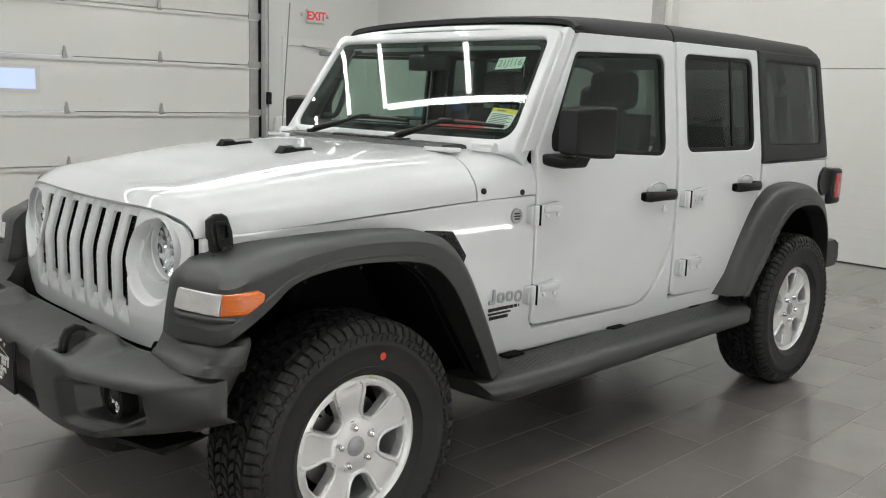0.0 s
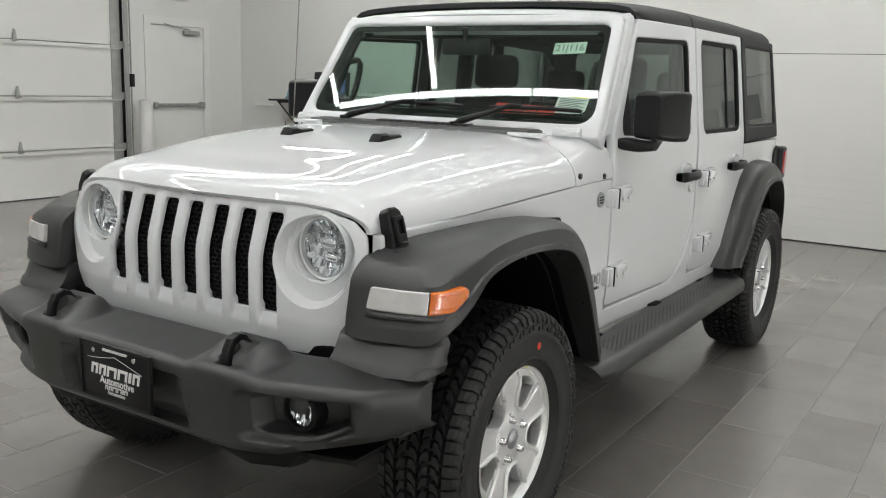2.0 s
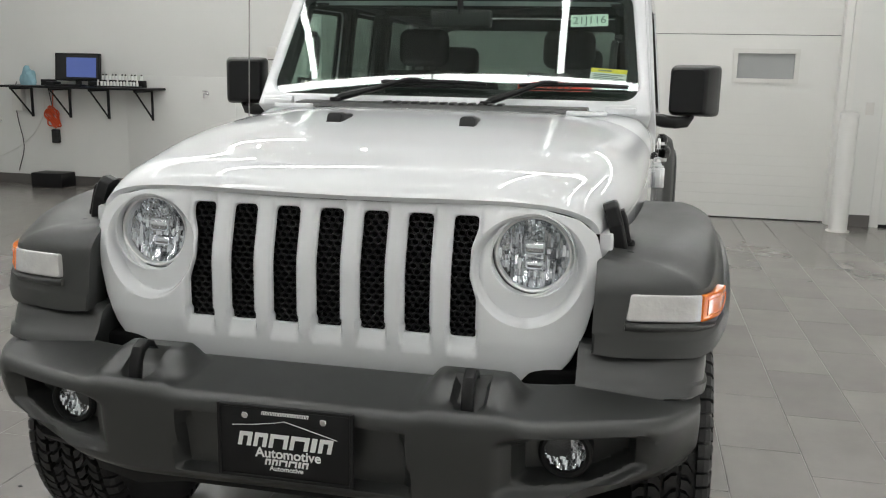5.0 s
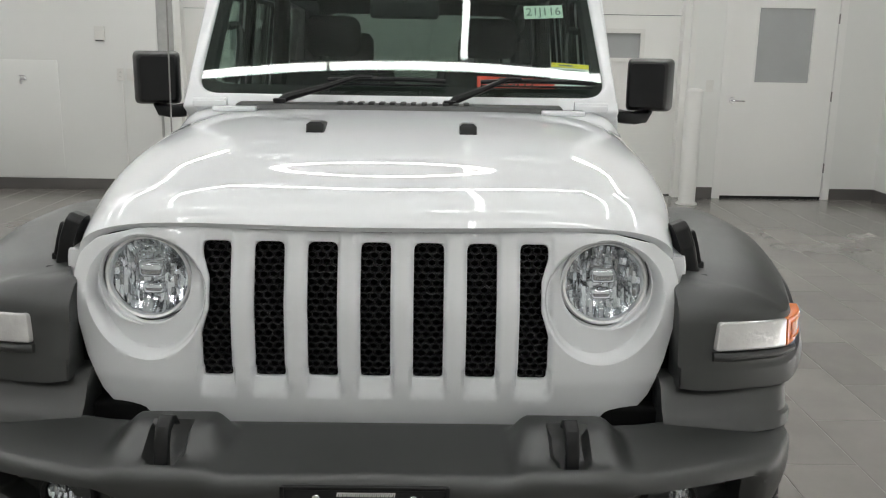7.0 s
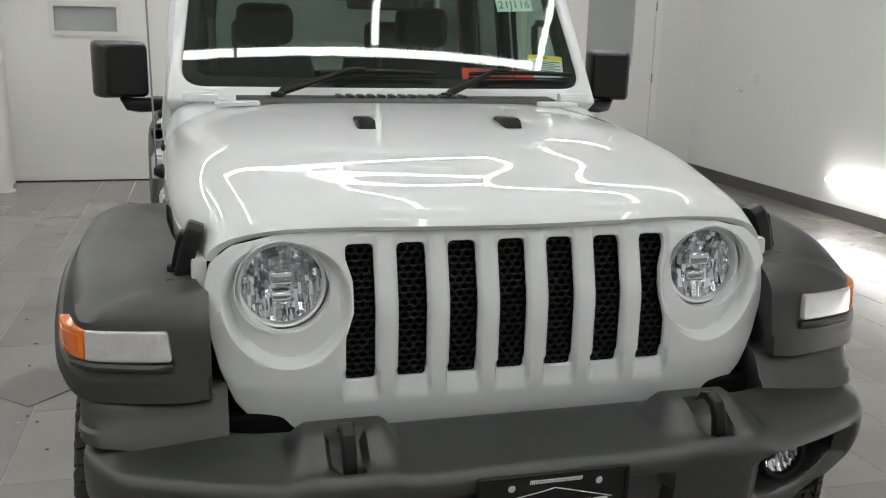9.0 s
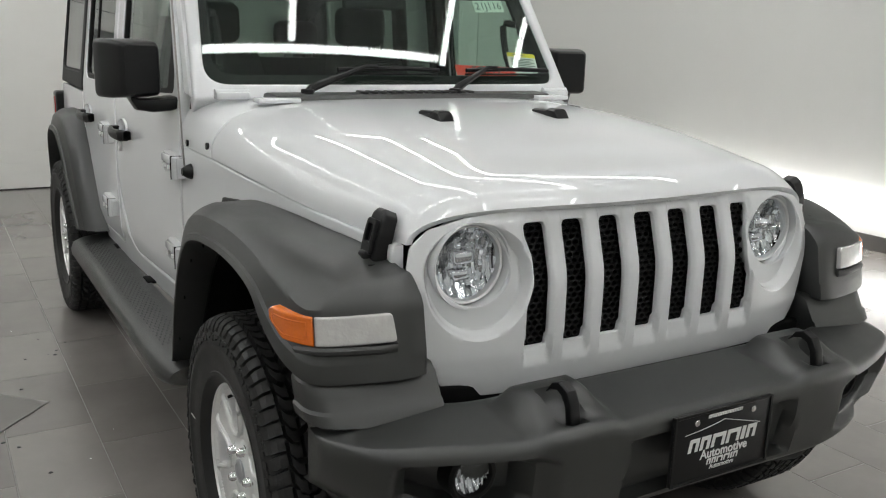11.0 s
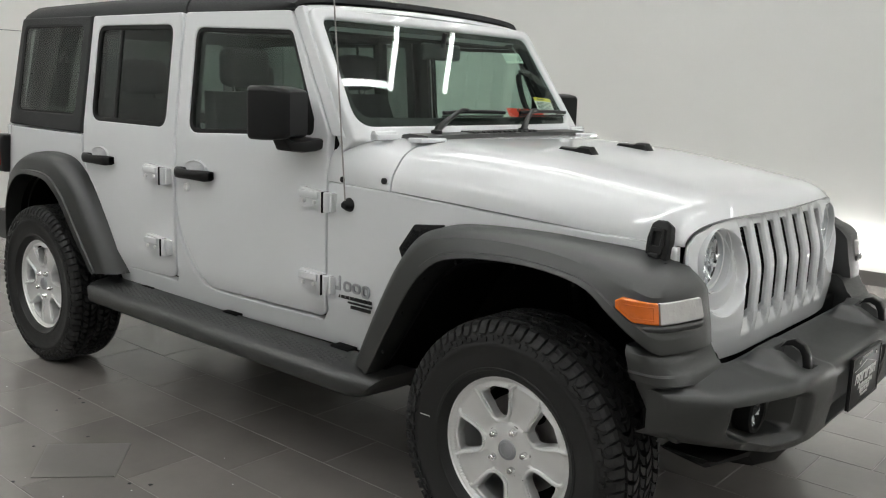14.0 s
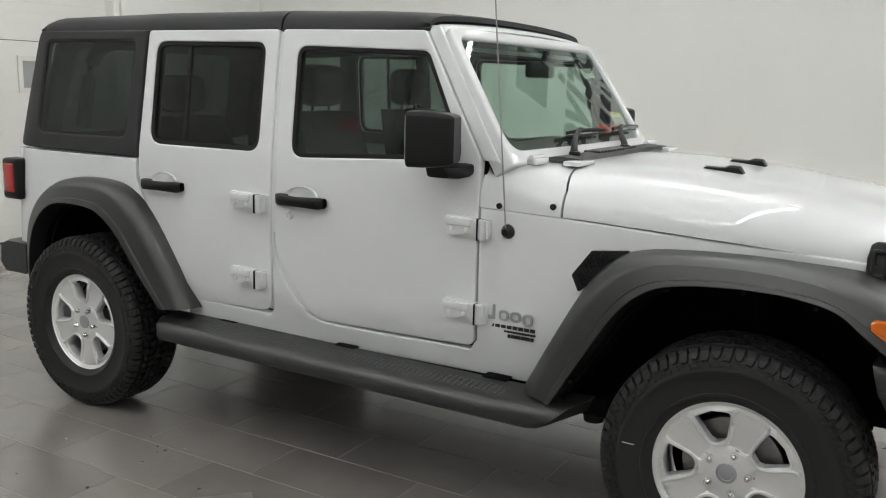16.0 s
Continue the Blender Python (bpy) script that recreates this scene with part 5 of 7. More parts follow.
# fender flares
FRONT_ST = [((-0.738, 0.757, 0.515), (-0.712, 0.835, 0.515), (-0.665, 0.885, 0.514), (-0.585, 0.905, 0.506), (-0.575, 0.80, 0.506)),
            ((-0.628, 0.752, 0.730), (-0.600, 0.845, 0.735), (-0.555, 0.895, 0.735), (-0.462, 0.920, 0.712), (-0.445, 0.80, 0.705)),
            ((-0.535, 0.745, 0.895), (-0.505, 0.850, 0.900), (-0.460, 0.900, 0.895), (-0.365, 0.926, 0.862), (-0.350, 0.80, 0.85)),
            ((-0.450, 0.740, 0.995), (-0.415, 0.855, 0.998), (-0.370, 0.903, 0.985), (-0.270, 0.929, 0.945), (-0.255, 0.80, 0.93)),
            ((-0.350, 0.736, 1.036), (-0.310, 0.855, 1.042), (-0.265, 0.905, 1.025), (-0.165, 0.930, 0.975), (-0.155, 0.80, 0.96)),
            ((-0.200, 0.733, 1.052), (-0.170, 0.855, 1.060), (-0.135, 0.905, 1.040), (-0.070, 0.931, 0.985), (-0.065, 0.80, 0.972)),
            ((0.00, 0.722, 1.056), (0.01, 0.853, 1.062), (0.02, 0.905, 1.043), (0.035, 0.932, 0.990), (0.035, 0.80, 0.975)),
            ((0.14, 0.705, 1.050), (0.15, 0.850, 1.052), (0.16, 0.903, 1.032), (0.155, 0.932, 0.983), (0.155, 0.80, 0.97)),
            ((0.255, 0.680, 1.042), (0.265, 0.845, 1.036), (0.272, 0.900, 1.010), (0.262, 0.931, 0.958), (0.258, 0.80, 0.945)),
            ((0.335, 0.668, 1.032), (0.345, 0.832, 1.018), (0.352, 0.890, 0.985), (0.338, 0.930, 0.902), (0.325, 0.80, 0.885)),
            ((0.385, 0.655, 1.020), (0.405, 0.800, 0.998), (0.419, 0.876, 0.962), (0.408, 0.915, 0.848), (0.385, 0.80, 0.835)),
            ((0.400, 0.648, 1.012), (0.424, 0.772, 0.998), (0.448, 0.842, 0.962), (0.460, 0.870, 0.806), (0.40, 0.79, 0.804)),
            ((0.415, 0.642, 1.008), (0.440, 0.718, 0.996), (0.470, 0.760, 0.962), (0.494, 0.770, 0.802), (0.40, 0.72, 0.801)),
            ((0.420, 0.637, 1.005), (0.446, 0.665, 0.993), (0.478, 0.675, 0.961), (0.506, 0.680, 0.800), (0.42, 0.66, 0.800)),
            ((0.418, 0.629, 1.000), (0.442, 0.631, 0.986), (0.474, 0.630, 0.957), (0.502, 0.629, 0.803), (0.42, 0.629, 0.803))]
REAR_ST = [((-2.300, 0.785, 0.558), (-2.310, 0.845, 0.558), (-2.345, 0.888, 0.558), (-2.432, 0.910, 0.552), (-2.445, 0.80, 0.552)),
           ((-2.420, 0.805, 0.760), (-2.430, 0.862, 0.758), (-2.465, 0.897, 0.752), (-2.562, 0.921, 0.712), (-2.58, 0.80, 0.70)),
           ((-2.560, 0.813, 0.955), (-2.572, 0.868, 0.952), (-2.605, 0.902, 0.935), (-2.680, 0.926, 0.862), (-2.69, 0.80, 0.85)),
           ((-2.680, 0.815, 1.050), (-2.692, 0.868, 1.048), (-2.720, 0.904, 1.028), (-2.775, 0.928, 0.935), (-2.78, 0.80, 0.92)),
           ((-2.800, 0.815, 1.082), (-2.805, 0.868, 1.080), (-2.820, 0.904, 1.056), (-2.850, 0.928, 0.962), (-2.85, 0.80, 0.945)),
           ((-2.980, 0.815, 1.085), (-2.980, 0.868, 1.080), (-2.980, 0.903, 1.056), (-2.980, 0.927, 0.970), (-2.98, 0.80, 0.952)),
           ((-3.140, 0.812, 1.060), (-3.138, 0.865, 1.054), (-3.130, 0.900, 1.032), (-3.110, 0.925, 0.955), (-3.11, 0.80, 0.94)),
           ((-3.270, 0.808, 0.990), (-3.265, 0.860, 0.985), (-3.250, 0.895, 0.970), (-3.210, 0.920, 0.895), (-3.20, 0.80, 0.885)),
           ((-3.370, 0.804, 0.870), (-3.362, 0.852, 0.868), (-3.345, 0.885, 0.858), (-3.285, 0.912, 0.800), (-3.275, 0.80, 0.79)),
           ((-3.415, 0.80, 0.720), (-3.408, 0.845, 0.720), (-3.390, 0.876, 0.716), (-3.325, 0.905, 0.680), (-3.31, 0.80, 0.675)),
           ((-3.425, 0.795, 0.575), (-3.418, 0.838, 0.575), (-3.400, 0.868, 0.573), (-3.338, 0.898, 0.552), (-3.325, 0.80, 0.55))]


def fine_rows(rows, n=4):
    cols = [smooth_path([r[j] for r in rows], n) for j in range(len(rows[0]))]
    return [[tuple(c[i]) for c in cols] for i in range(len(cols[0]))]


def fat_section(row, s):
    """A flare's section: a flat top, a rounded shoulder, a plain face and a proud lip."""
    p = [Vector(q) for q in row]
    up = Vector((0, 0.007, 0))
    out = [p[0], p[0].lerp(p[1], 0.5), p[1].lerp(p[0], 0.10), p[1].lerp(p[2], 0.30), p[1].lerp(p[2], 0.72), p[2].lerp(p[3], 0.05), p[2].lerp(p[3], 0.16), p[2].lerp(p[3], 0.66), p[2].lerp(p[3], 0.70),
           p[2].lerp(p[3], 0.735) + up, p[2].lerp(p[3], 0.765) + up, p[3].lerp(p[2], 0.04) + up, p[3] + up * 0.6, p[3].lerp(p[4], 0.08), p[4]]
    return [(q.x, s * q.y, q.z) for q in out]


for s, side in SIDES:
    fl = part("front_flare", loft([fat_section(r, s) for r in fine_rows(FRONT_ST)], True), PLASTIC, car, "black moulded plastic fender flare", angle=32)
    def lamp_strip(t0, t1, z0, z1, out):
        path = [(0.4995, 0.700), (0.4875, 0.757), (0.4595, 0.846), (0.4155, 0.892), (0.365, 0.911), (0.338, 0.914)]
        L = [0.0]
        for a, b in zip(path, path[1:]):
            L.append(L[-1] + math.hypot(b[0] - a[0], b[1] - a[1]))
        rows_ = []
        for t in np.linspace(t0, t1, 17):
            d = t * L[-1]
            x, y = np.interp(d, L, [p[0] for p in path]), np.interp(d, L, [p[1] for p in path])
            x2, y2 = np.interp(d + 0.004, [*L, L[-1] + 1], [*[p[0] for p in path], path[-1][0] - 1]), np.interp(d + 0.004, [*L, L[-1] + 1], [*[p[1] for p in path], path[-1][1]])
            n = Vector((y2 - y, -(x2 - x))).normalized()
            e_ = 0.006
            out_ = out * (0.15 + 0.85 * min(1, (t - t0) * 9, (t1 - t) * 7))
            pr = [(-0.012, z0), (out_ * 0.6, z0), (out_, z0 + e_), (out_, z1 - e_), (out_ * 0.6, z1), (-0.012, z1)]
            rows_.append([(x + n.x * o, s * (y + n.y * o), z) for o, z in pr])
        return loft(rows_, True)

    bend = smooth_path([(0.4995, 0.690, 0), (0.4875, 0.757, 0), (0.4595, 0.846, 0), (0.4155, 0.892, 0), (0.365, 0.911, 0), (0.330, 0.914, 0)], 8)
    way = np.array([(p[0], p[1]) for p in bend])
    run = np.concatenate([[0], np.cumsum(np.hypot(*np.diff(way, axis=0).T))])

    def rake(u):
        return 1 - smoother((u - 0.45) / 0.4)

    def on_bend(out):
        def at(u, v):
            d = u * run[-1]
            x, y = np.interp(d, run, way[:, 0]), np.interp(d, run, way[:, 1])
            x1, y1 = np.interp(d - 0.006, run, way[:, 0]), np.interp(d - 0.006, run, way[:, 1])
            x2, y2 = np.interp(d + 0.006, run, way[:, 0]), np.interp(d + 0.006, run, way[:, 1])
            n = Vector((y2 - y1, x1 - x2)).normalized()
            return (x + n.x * out - 0.17 * (v - 0.865) * rake(u), s * (y + n.y * out), v)
        return at

    def lens_loop(pts, r):
        return [(u / run[-1], v) for u, v in rounded([(a * run[-1], b) for a, b in pts], r, 4)]

    clear = lens_loop([(0.035, 0.884), (0.562, 0.882), (0.562, 0.942), (0.060, 0.944)], [0.008, 0.003, 0.003, 0.010])
    amber = lens_loop([(0.570, 0.882), (0.80, 0.888), (0.935, 0.920), (0.945, 0.942), (0.90, 0.950), (0.570, 0.942)], [0.003, 0.012, 0.008, 0.006, 0.006, 0.003])
    lampo = part("turn_signal", sheet(clear, [], on_bend(0.010), 0.022, 0.005, 0.02, flip=s < 0), CLEARLENS, fl, "clear front turn signal lens")
    part("amber_marker", sheet(amber, [], on_bend(0.010), 0.022, 0.005, 0.02, flip=s < 0), AMBER, lampo, "amber side marker lens")
    inner = [(0.57 + (u - 0.57) * 0.80 + 0.04, 0.916 + (v - 0.916) * 0.62) for u, v in amber]
    part("marker_rib", sheet(inner, [[(0.57 + (u - 0.57) * 0.74 + 0.05, 0.916 + (v - 0.916) * 0.50) for u, v in amber]], on_bend(0.0115), 0.004, 0.001, 0.03, flip=s < 0), AMBER, lampo)
    part("lamp_bezel", lamp_strip(0.0, 0.86, 0.862, 0.880, 0.014), PLASTIC, lampo)
    part("rear_flare", loft([fat_section(r, s) for r in fine_rows(REAR_ST)], True), PLASTIC, car, "black moulded plastic rear fender flare", angle=32)
    # wheel housings
    for name, rows_ in (("front_wheel_housing", FRONT_ST), ("rear_wheel_housing", REAR_ST)):
        arc = [(c[-1][0], c[-1][2] + 0.002) for c in fine_rows(rows_)]
        arc = arc[:-8] + [(0.42, 0.70), (0.43, 0.56)] if rows_ is FRONT_ST else arc
        lin = part(name, thick(loft([[(x, s * y, z) for x, z in arc] for y in (0.84, 0.70, 0.46)]), 0.010), DARK, car)
        part("liner_wall", thick(loft([[(x, s * 0.46, z) for x, z in arc], [(x, s * 0.46, min(z, 0.50)) for x, z in arc]]), 0.01), DARK, lin)
    for k, (x, z) in enumerate(((-0.52, 0.60), (-0.44, 0.75), (-0.35, 0.88), (-0.22, 0.95), (0.0, 0.972), (0.2, 0.955))):
        part("push_pin", xf(disc(0.006, 0, s * 0.004, 10, "y"), pose(x + 0.005, s * 0.9, z)), SEAL, fl)
    # corner filler between flare and bumper
    fill_rows = []
    for z, rear, out, fr in ((0.566, 0.505, 0.840, 0.530), (0.580, 0.488, 0.856, 0.530), (0.630, 0.442, 0.864, 0.530), (0.690, 0.404, 0.864, 0.530), (0.718, 0.390, 0.866, 0.530), (0.724, 0.388, 0.886, 0.530), (0.745, 0.381, 0.890, 0.516),
                             (0.750, 0.379, 0.884, 0.508), (0.775, 0.372, 0.886, 0.494), (0.797, 0.366, 0.886, 0.482), (0.812, 0.362, 0.872, 0.460)):
        w_ = fr - rear
        loop = [(fr, 0.600), (fr, out - 0.085), (fr - 0.10 * w_, out - 0.046), (fr - 0.22 * w_, out - 0.024), (fr - 0.38 * w_, out - 0.008), (fr - 0.55 * w_, out - 0.001), (rear + 0.08 * w_, out), (rear, out - 0.006), (rear, out - 0.03), (rear + 0.2 * w_, 0.600)]
        fill_rows.append([(a, s * b, z) for a, b in loop])
    part("corner_filler", loft(fill_rows, True), PLASTIC, car, "black plastic filler between flare and bumper", angle=40)
    # side vent behind the flare
    vp = rounded([(-0.588, 0.925), (-0.522, 1.016), (-0.385, 1.030), (-0.46, 0.985), (-0.515, 0.905), (-0.562, 0.868)], [0.01, 0.012, 0.004, 0.02, 0.02, 0.006], 3)
    vt = part("fender_vent", sheet(vp, [], on_side(s, 0.006), 0.02, 0.004, 0.03, flip=s > 0), GLOSSBLACK, car, "black honeycomb fender vent")
    cells = []
    for i in range(10):
        for j in range(12):
            a, b = -0.595 + 0.016 * i + (0.008 if j % 2 else 0), 0.87 + 0.0135 * j
            ring = [(a + 0.0075 * math.cos(t), b + 0.0075 * math.sin(t)) for t in np.linspace(0.52, 6.81, 7)[:-1]]
            if inside(ring, inset(vp, 0.006)).all():
                ri = [(a + 0.0055 * math.cos(t), b + 0.0055 * math.sin(t)) for t in np.linspace(0.52, 6.81, 7)[:-1]]
                v = [(p[0], s * (side_y(*p) + 0.0065), p[1]) for p in ring] + [(p[0], s * (side_y(*p) + 0.009), p[1]) for p in ri] + [(p[0], s * (side_y(*p) + 0.0064), p[1]) for p in ri]
                cells.append((v, [(n, (n + 1) % 6, 6 + (n + 1) % 6, 6 + n) for n in range(6)] + [(6 + n, 6 + (n + 1) % 6, 12 + (n + 1) % 6, 12 + n) for n in range(6)]))
    tagged(part("vent_mesh", join(*cells), GLOSSBLACK, vt, smooth=False, clean=False), kind="stuff")
    # bonnet latch
    lx, ly = 0.338, 0.664
    def on_latch(off):
        return lambda u, v: (lx + u, s * (ly + off + 0.012 - 0.22 * v - 1.2 * v * v * (v > 0)), 1.056 + 0.95 * v + 0.3 * off)
    la = part("bonnet_latch", sheet(rounded([(-0.032, -0.060), (0.032, -0.060), (0.036, 0.02), (0.029, 0.064), (0.014, 0.076), (-0.014, 0.076), (-0.029, 0.064), (-0.036, 0.02)], 0.012), [], on_latch(0.012), 0.034, 0.009, 0.012, flip=s > 0), GLOSSBLACK, car, "black rubber bonnet latch")
    part("latch_loop", sheet(rounded([(-0.022, -0.030), (0.022, -0.030), (0.022, 0.050), (-0.022, 0.050)], 0.009), [rounded([(-0.012, -0.002), (0.012, -0.002), (0.012, 0.038), (-0.012, 0.038)], 0.005)], on_latch(0.021), 0.010, 0.003, 0.01, flip=s > 0), GLOSSBLACK, la)
    part("latch_base", rbox(lx - 0.040, lx + 0.046, min(s * 0.650, s * 0.714), max(s * 0.650, s * 0.714), 0.996, 1.018, 0.006), GLOSSBLACK, la)
    part("latch_hook", rbox(lx - 0.016, lx + 0.016, min(s * 0.672, s * 0.712), max(s * 0.672, s * 0.712), 1.004, 1.040, 0.007), GLOSSBLACK, la)
    # mirror
    rows = []
    for t, sx, sy_, sz in ((-0.5, 0.62, 0.72, 0.80), (-0.46, 0.82, 0.80, 0.86), (-0.38, 0.90, 0.86, 0.91), (-0.1, 0.98, 0.96, 0.98), (0.15, 0.99, 1.0, 1.0), (0.44, 0.92, 1.0, 1.0), (0.485, 0.86, 0.97, 0.97), (0.5, 0.78, 0.93, 0.93)):
        sec = rounded([(-0.5, -0.5), (0.5, -0.5), (0.5, 0.5), (-0.5, 0.5)], 0.12, 5)
        rows.append([(-t * 0.165 + 0.0 * a, a * 0.165 * sy_, b * 0.190 * sz) for a, b in sec])
    mi = part("door_mirror", xf(loft(rows, True), Matrix.Translation((-1.062, s * 0.898, 1.364)) @ pose(0, 0, 0, 0, 0, -s * 18)), GLOSSBLACK, car, "large black door mirror")
    part("mirror_glass", xf(rbox(-0.088, -0.082, -0.066, 0.066, -0.076, 0.076, 0.004, 2), Matrix.Translation((-1.062, s * 0.898, 1.364)) @ pose(0, 0, 0, 0, 0, -s * 18)), CHROME, mi)
    part("mirror_arm", loft([[(x + a * wd, s * y, z + b * h) for a, b in rounded([(-1, -1), (1, -1), (1, 1), (-1, 1)], 0.5, 3)] for y, x, z, wd, h in
                             ((0.745, -1.03, 1.258, 0.055, 0.018), (0.79, -1.03, 1.252, 0.058, 0.024), (0.84, -1.04, 1.246, 0.055, 0.022), (0.885, -1.05, 1.250, 0.046, 0.020), (0.905, -1.055, 1.275, 0.035, 0.012))], True), GLOSSBLACK, mi)
    # side step
    st_rows = []
    for x, ins, dz in ((-2.47, 0.06, 0.0), (-2.455, 0.03, 0.0), (-2.43, 0.008, 0.0), (-2.40, 0.0, 0.0), (-1.5, 0.0, -0.004), (-0.80, 0.0, -0.006), (-0.66, 0.0, -0.006)):
        pr = [(0.775, 0.518), (0.83, 0.512), (0.905, 0.505), (0.935, 0.492), (0.948, 0.468), (0.946, 0.442), (0.925, 0.420), (0.88, 0.412), (0.80, 0.425), (0.775, 0.44)]
        st_rows.append([(x + (0.09 if x > -0.7 and y < 0.86 else 0) * 0, s * min(y, 0.948 - ins * 2), z + dz) for y, z in pr])
    tip = [(-0.47, 0.775, 0.522), (-0.475, 0.83, 0.520), (-0.51, 0.895, 0.508), (-0.535, 0.915, 0.488), (-0.565, 0.925, 0.462), (-0.600, 0.922, 0.436), (-0.630, 0.905, 0.412), (-0.62, 0.87, 0.408), (-0.56, 0.80, 0.43), (-0.50, 0.775, 0.46)]
    st_rows.append([(a, s * b, c) for a, b, c in tip])
    sp = part("side_step", loft(st_rows, True), PLASTIC, car, "black moulded side step with a studded tread", angle=40)
    studs = []
    for i in range(66):
        for j in range(5):
            x, y = -2.30 + 0.0235 * i, 0.822 + 0.0165 * j + (0.008 if i % 2 else 0)
            zz = ip(y, [0.83, 0.905], [0.512, 0.505]) + ip(x, [-2.4, -1.5, -0.8], [0, -0.004, -0.006])
            studs.append(([(x - 0.008, s * (y - 0.0035), zz), (x + 0.008, s * (y - 0.0035), zz), (x + 0.008, s * (y + 0.0035), zz), (x - 0.008, s * (y + 0.0035), zz), (x, s * y, zz + 0.0035)], [(0, 1, 4), (1, 2, 4), (2, 3, 4), (3, 0, 4)]))
    tagged(part("stud_tread", join(*studs), PLASTIC, sp, smooth=False, clean=False), kind="stuff")
    for x in (-2.15, -1.52, -0.85):
        part("step_bracket", rbox(x - 0.048, x + 0.048, min(s * 0.74, s * 0.790), max(s * 0.74, s * 0.790), 0.508, 0.5185, 0.003, 2), SEAM, sp)
    # tail lamp and rear corner
    tl = part("tail_lamp", rbox(-3.62, -3.49, min(s * 0.70, s * 0.835), max(s * 0.70, s * 0.835), 0.93, 1.135, 0.02), GLOSSBLACK, car, "boxy tail lamp with red lens")
    part("red_lens", join(rbox(-3.60, -3.52, min(s * 0.80, s * 0.84), max(s * 0.80, s * 0.84), 0.965, 1.11, 0.008), rbox(-3.632, -3.60, min(s * 0.71, s * 0.82), max(s * 0.71, s * 0.82), 0.95, 1.12, 0.006)), REDLENS, tl)
    # badges as plain bars and discs
    by = side_y(-0.8, 0.75)
    def ring(x, z, rx, rz, cut_):
        o = [(x + rx * math.cos(a) * abs(math.cos(a)) ** -0.25, z + rz * math.sin(a) * abs(math.sin(a)) ** -0.25) for a in np.linspace(0.01, 2 * math.pi + 0.01, 25)[:-1]]
        return sheet(o, [[(x + (p - x) * cut_, z + (q - z) * cut_) for p, q in o]], lambda u, v: (u, s * (by + 0.006), v), 0.008, 0.002, 0.01, flip=s > 0)
    x0, dx = (-0.880, 0.047) if s < 0 else (-0.727, -0.047)
    bd = part("badge", sheet(rounded([(x0 - 0.018, 0.726), (x0 + 0.014, 0.726), (x0 + 0.014, 0.782), (x0 + 0.002, 0.782), (x0 + 0.002, 0.741), (x0 - 0.018, 0.741)] if s < 0 else [(x0 + 0.018, 0.726), (x0 + 0.018, 0.741), (x0 - 0.002, 0.741), (x0 - 0.002, 0.782), (x0 - 0.014, 0.782), (x0 - 0.014, 0.726)], 0.004, 3), [], lambda u, v: (u, s * (by + 0.006), v), 0.008, 0.002, 0.01, flip=s > 0), BADGE, car, "raised silver badge shapes")
    for k, (rz, dz) in enumerate(((0.020, 0.0), (0.020, 0.0), (0.023, -0.005))):
        part("badge_ring", ring(x0 + dx * (k + 1), 0.746 + dz, 0.020, rz, 0.52), BADGE, bd)
    for z0, z1, xa, xb in ((0.699, 0.711, -0.888, -0.706), (0.685, 0.692, -0.83, -0.706), (0.667, 0.679, -0.815, -0.712)):
        n = 8 if z1 - z0 > 0.008 else 11
        for k in range(n):
            xk, wk = xa + (xb - xa) * k / n, (xb - xa) / n
            part("badge_bar", cuboid(xk, xk + wk * 0.80, min(s * (by - 0.002), s * (by + 0.0025)), max(s * (by - 0.002), s * (by + 0.0025)), z0, z1), INK, bd, smooth=False)

rb = part("round_badge", xf(lathe([(0.0001, 0.006), (0.022, 0.006), (0.024, 0.008), (0.028, 0.008), (0.030, 0.0)], 28, "y"), pose(-0.836, side_y(-0.836, 1.05), 1.050)), BADGE, car, "small round silver badge")
part("badge_bar", xf(join(cuboid(-0.016, 0.016, 0.006, 0.0075, 0.006, 0.012), cuboid(-0.018, 0.018, 0.006, 0.0075, -0.004, 0.002), cuboid(-0.014, 0.014, 0.006, 0.0075, -0.014, -0.008)), pose(-0.836, side_y(-0.836, 1.05), 1.05)), INK, rb, smooth=False)
an = part("antenna", xf(lathe([(0.0001, -0.030), (0.012, -0.030), (0.016, -0.022), (0.022, -0.012), (0.026, 0.0)], 24, "y"), pose(-0.829, -side_y(-0.83, 1.05), 1.049)), GLOSSBLACK, car, "radio antenna with a black base")
part("mast", tube([(-0.829, -side_y(-0.83, 1.05) - 0.02, 1.049), (-0.832, -side_y(-0.83, 1.05) - 0.022, 1.10), (-0.90, -0.80, 1.90)], 0.0028, 8), STEEL, an)
part("fuel_cap", xf(join(lathe([(0.0001, 0.006), (0.050, 0.006), (0.062, 0.010), (0.075, 0.012), (0.083, 0.0)], 28, "y")), pose(-3.43, side_y(-3.4, 1.06), 1.065)), GLOSSBLACK, car, "round black fuel filler")

# roof
def roof_rows(xs):
    rows_ = []
    for x in xs:
        zt = ip(x, [-3.43, -3.385, -3.31, -2.6, -1.88, -1.4, -1.24, -1.18, -1.14], [1.752, 1.780, 1.797, 1.808, 1.806, 1.795, 1.782, 1.768, 1.750])
        sec = [(0, 0.022), (0.25, 0.020), (0.45, 0.014), (0.58, 0.006), (0.64, 0.0), (0.675, -0.008), (0.697, -0.024), (0.706, -0.044)]
        pts = [(x, y, max(zt + d, 1.742)) for y, d in sec] + [(x, 0.706, 1.7435)]
        rows_.append([(p[0], -p[1], p[2]) for p in reversed(pts[1:])] + pts)
    return rows_


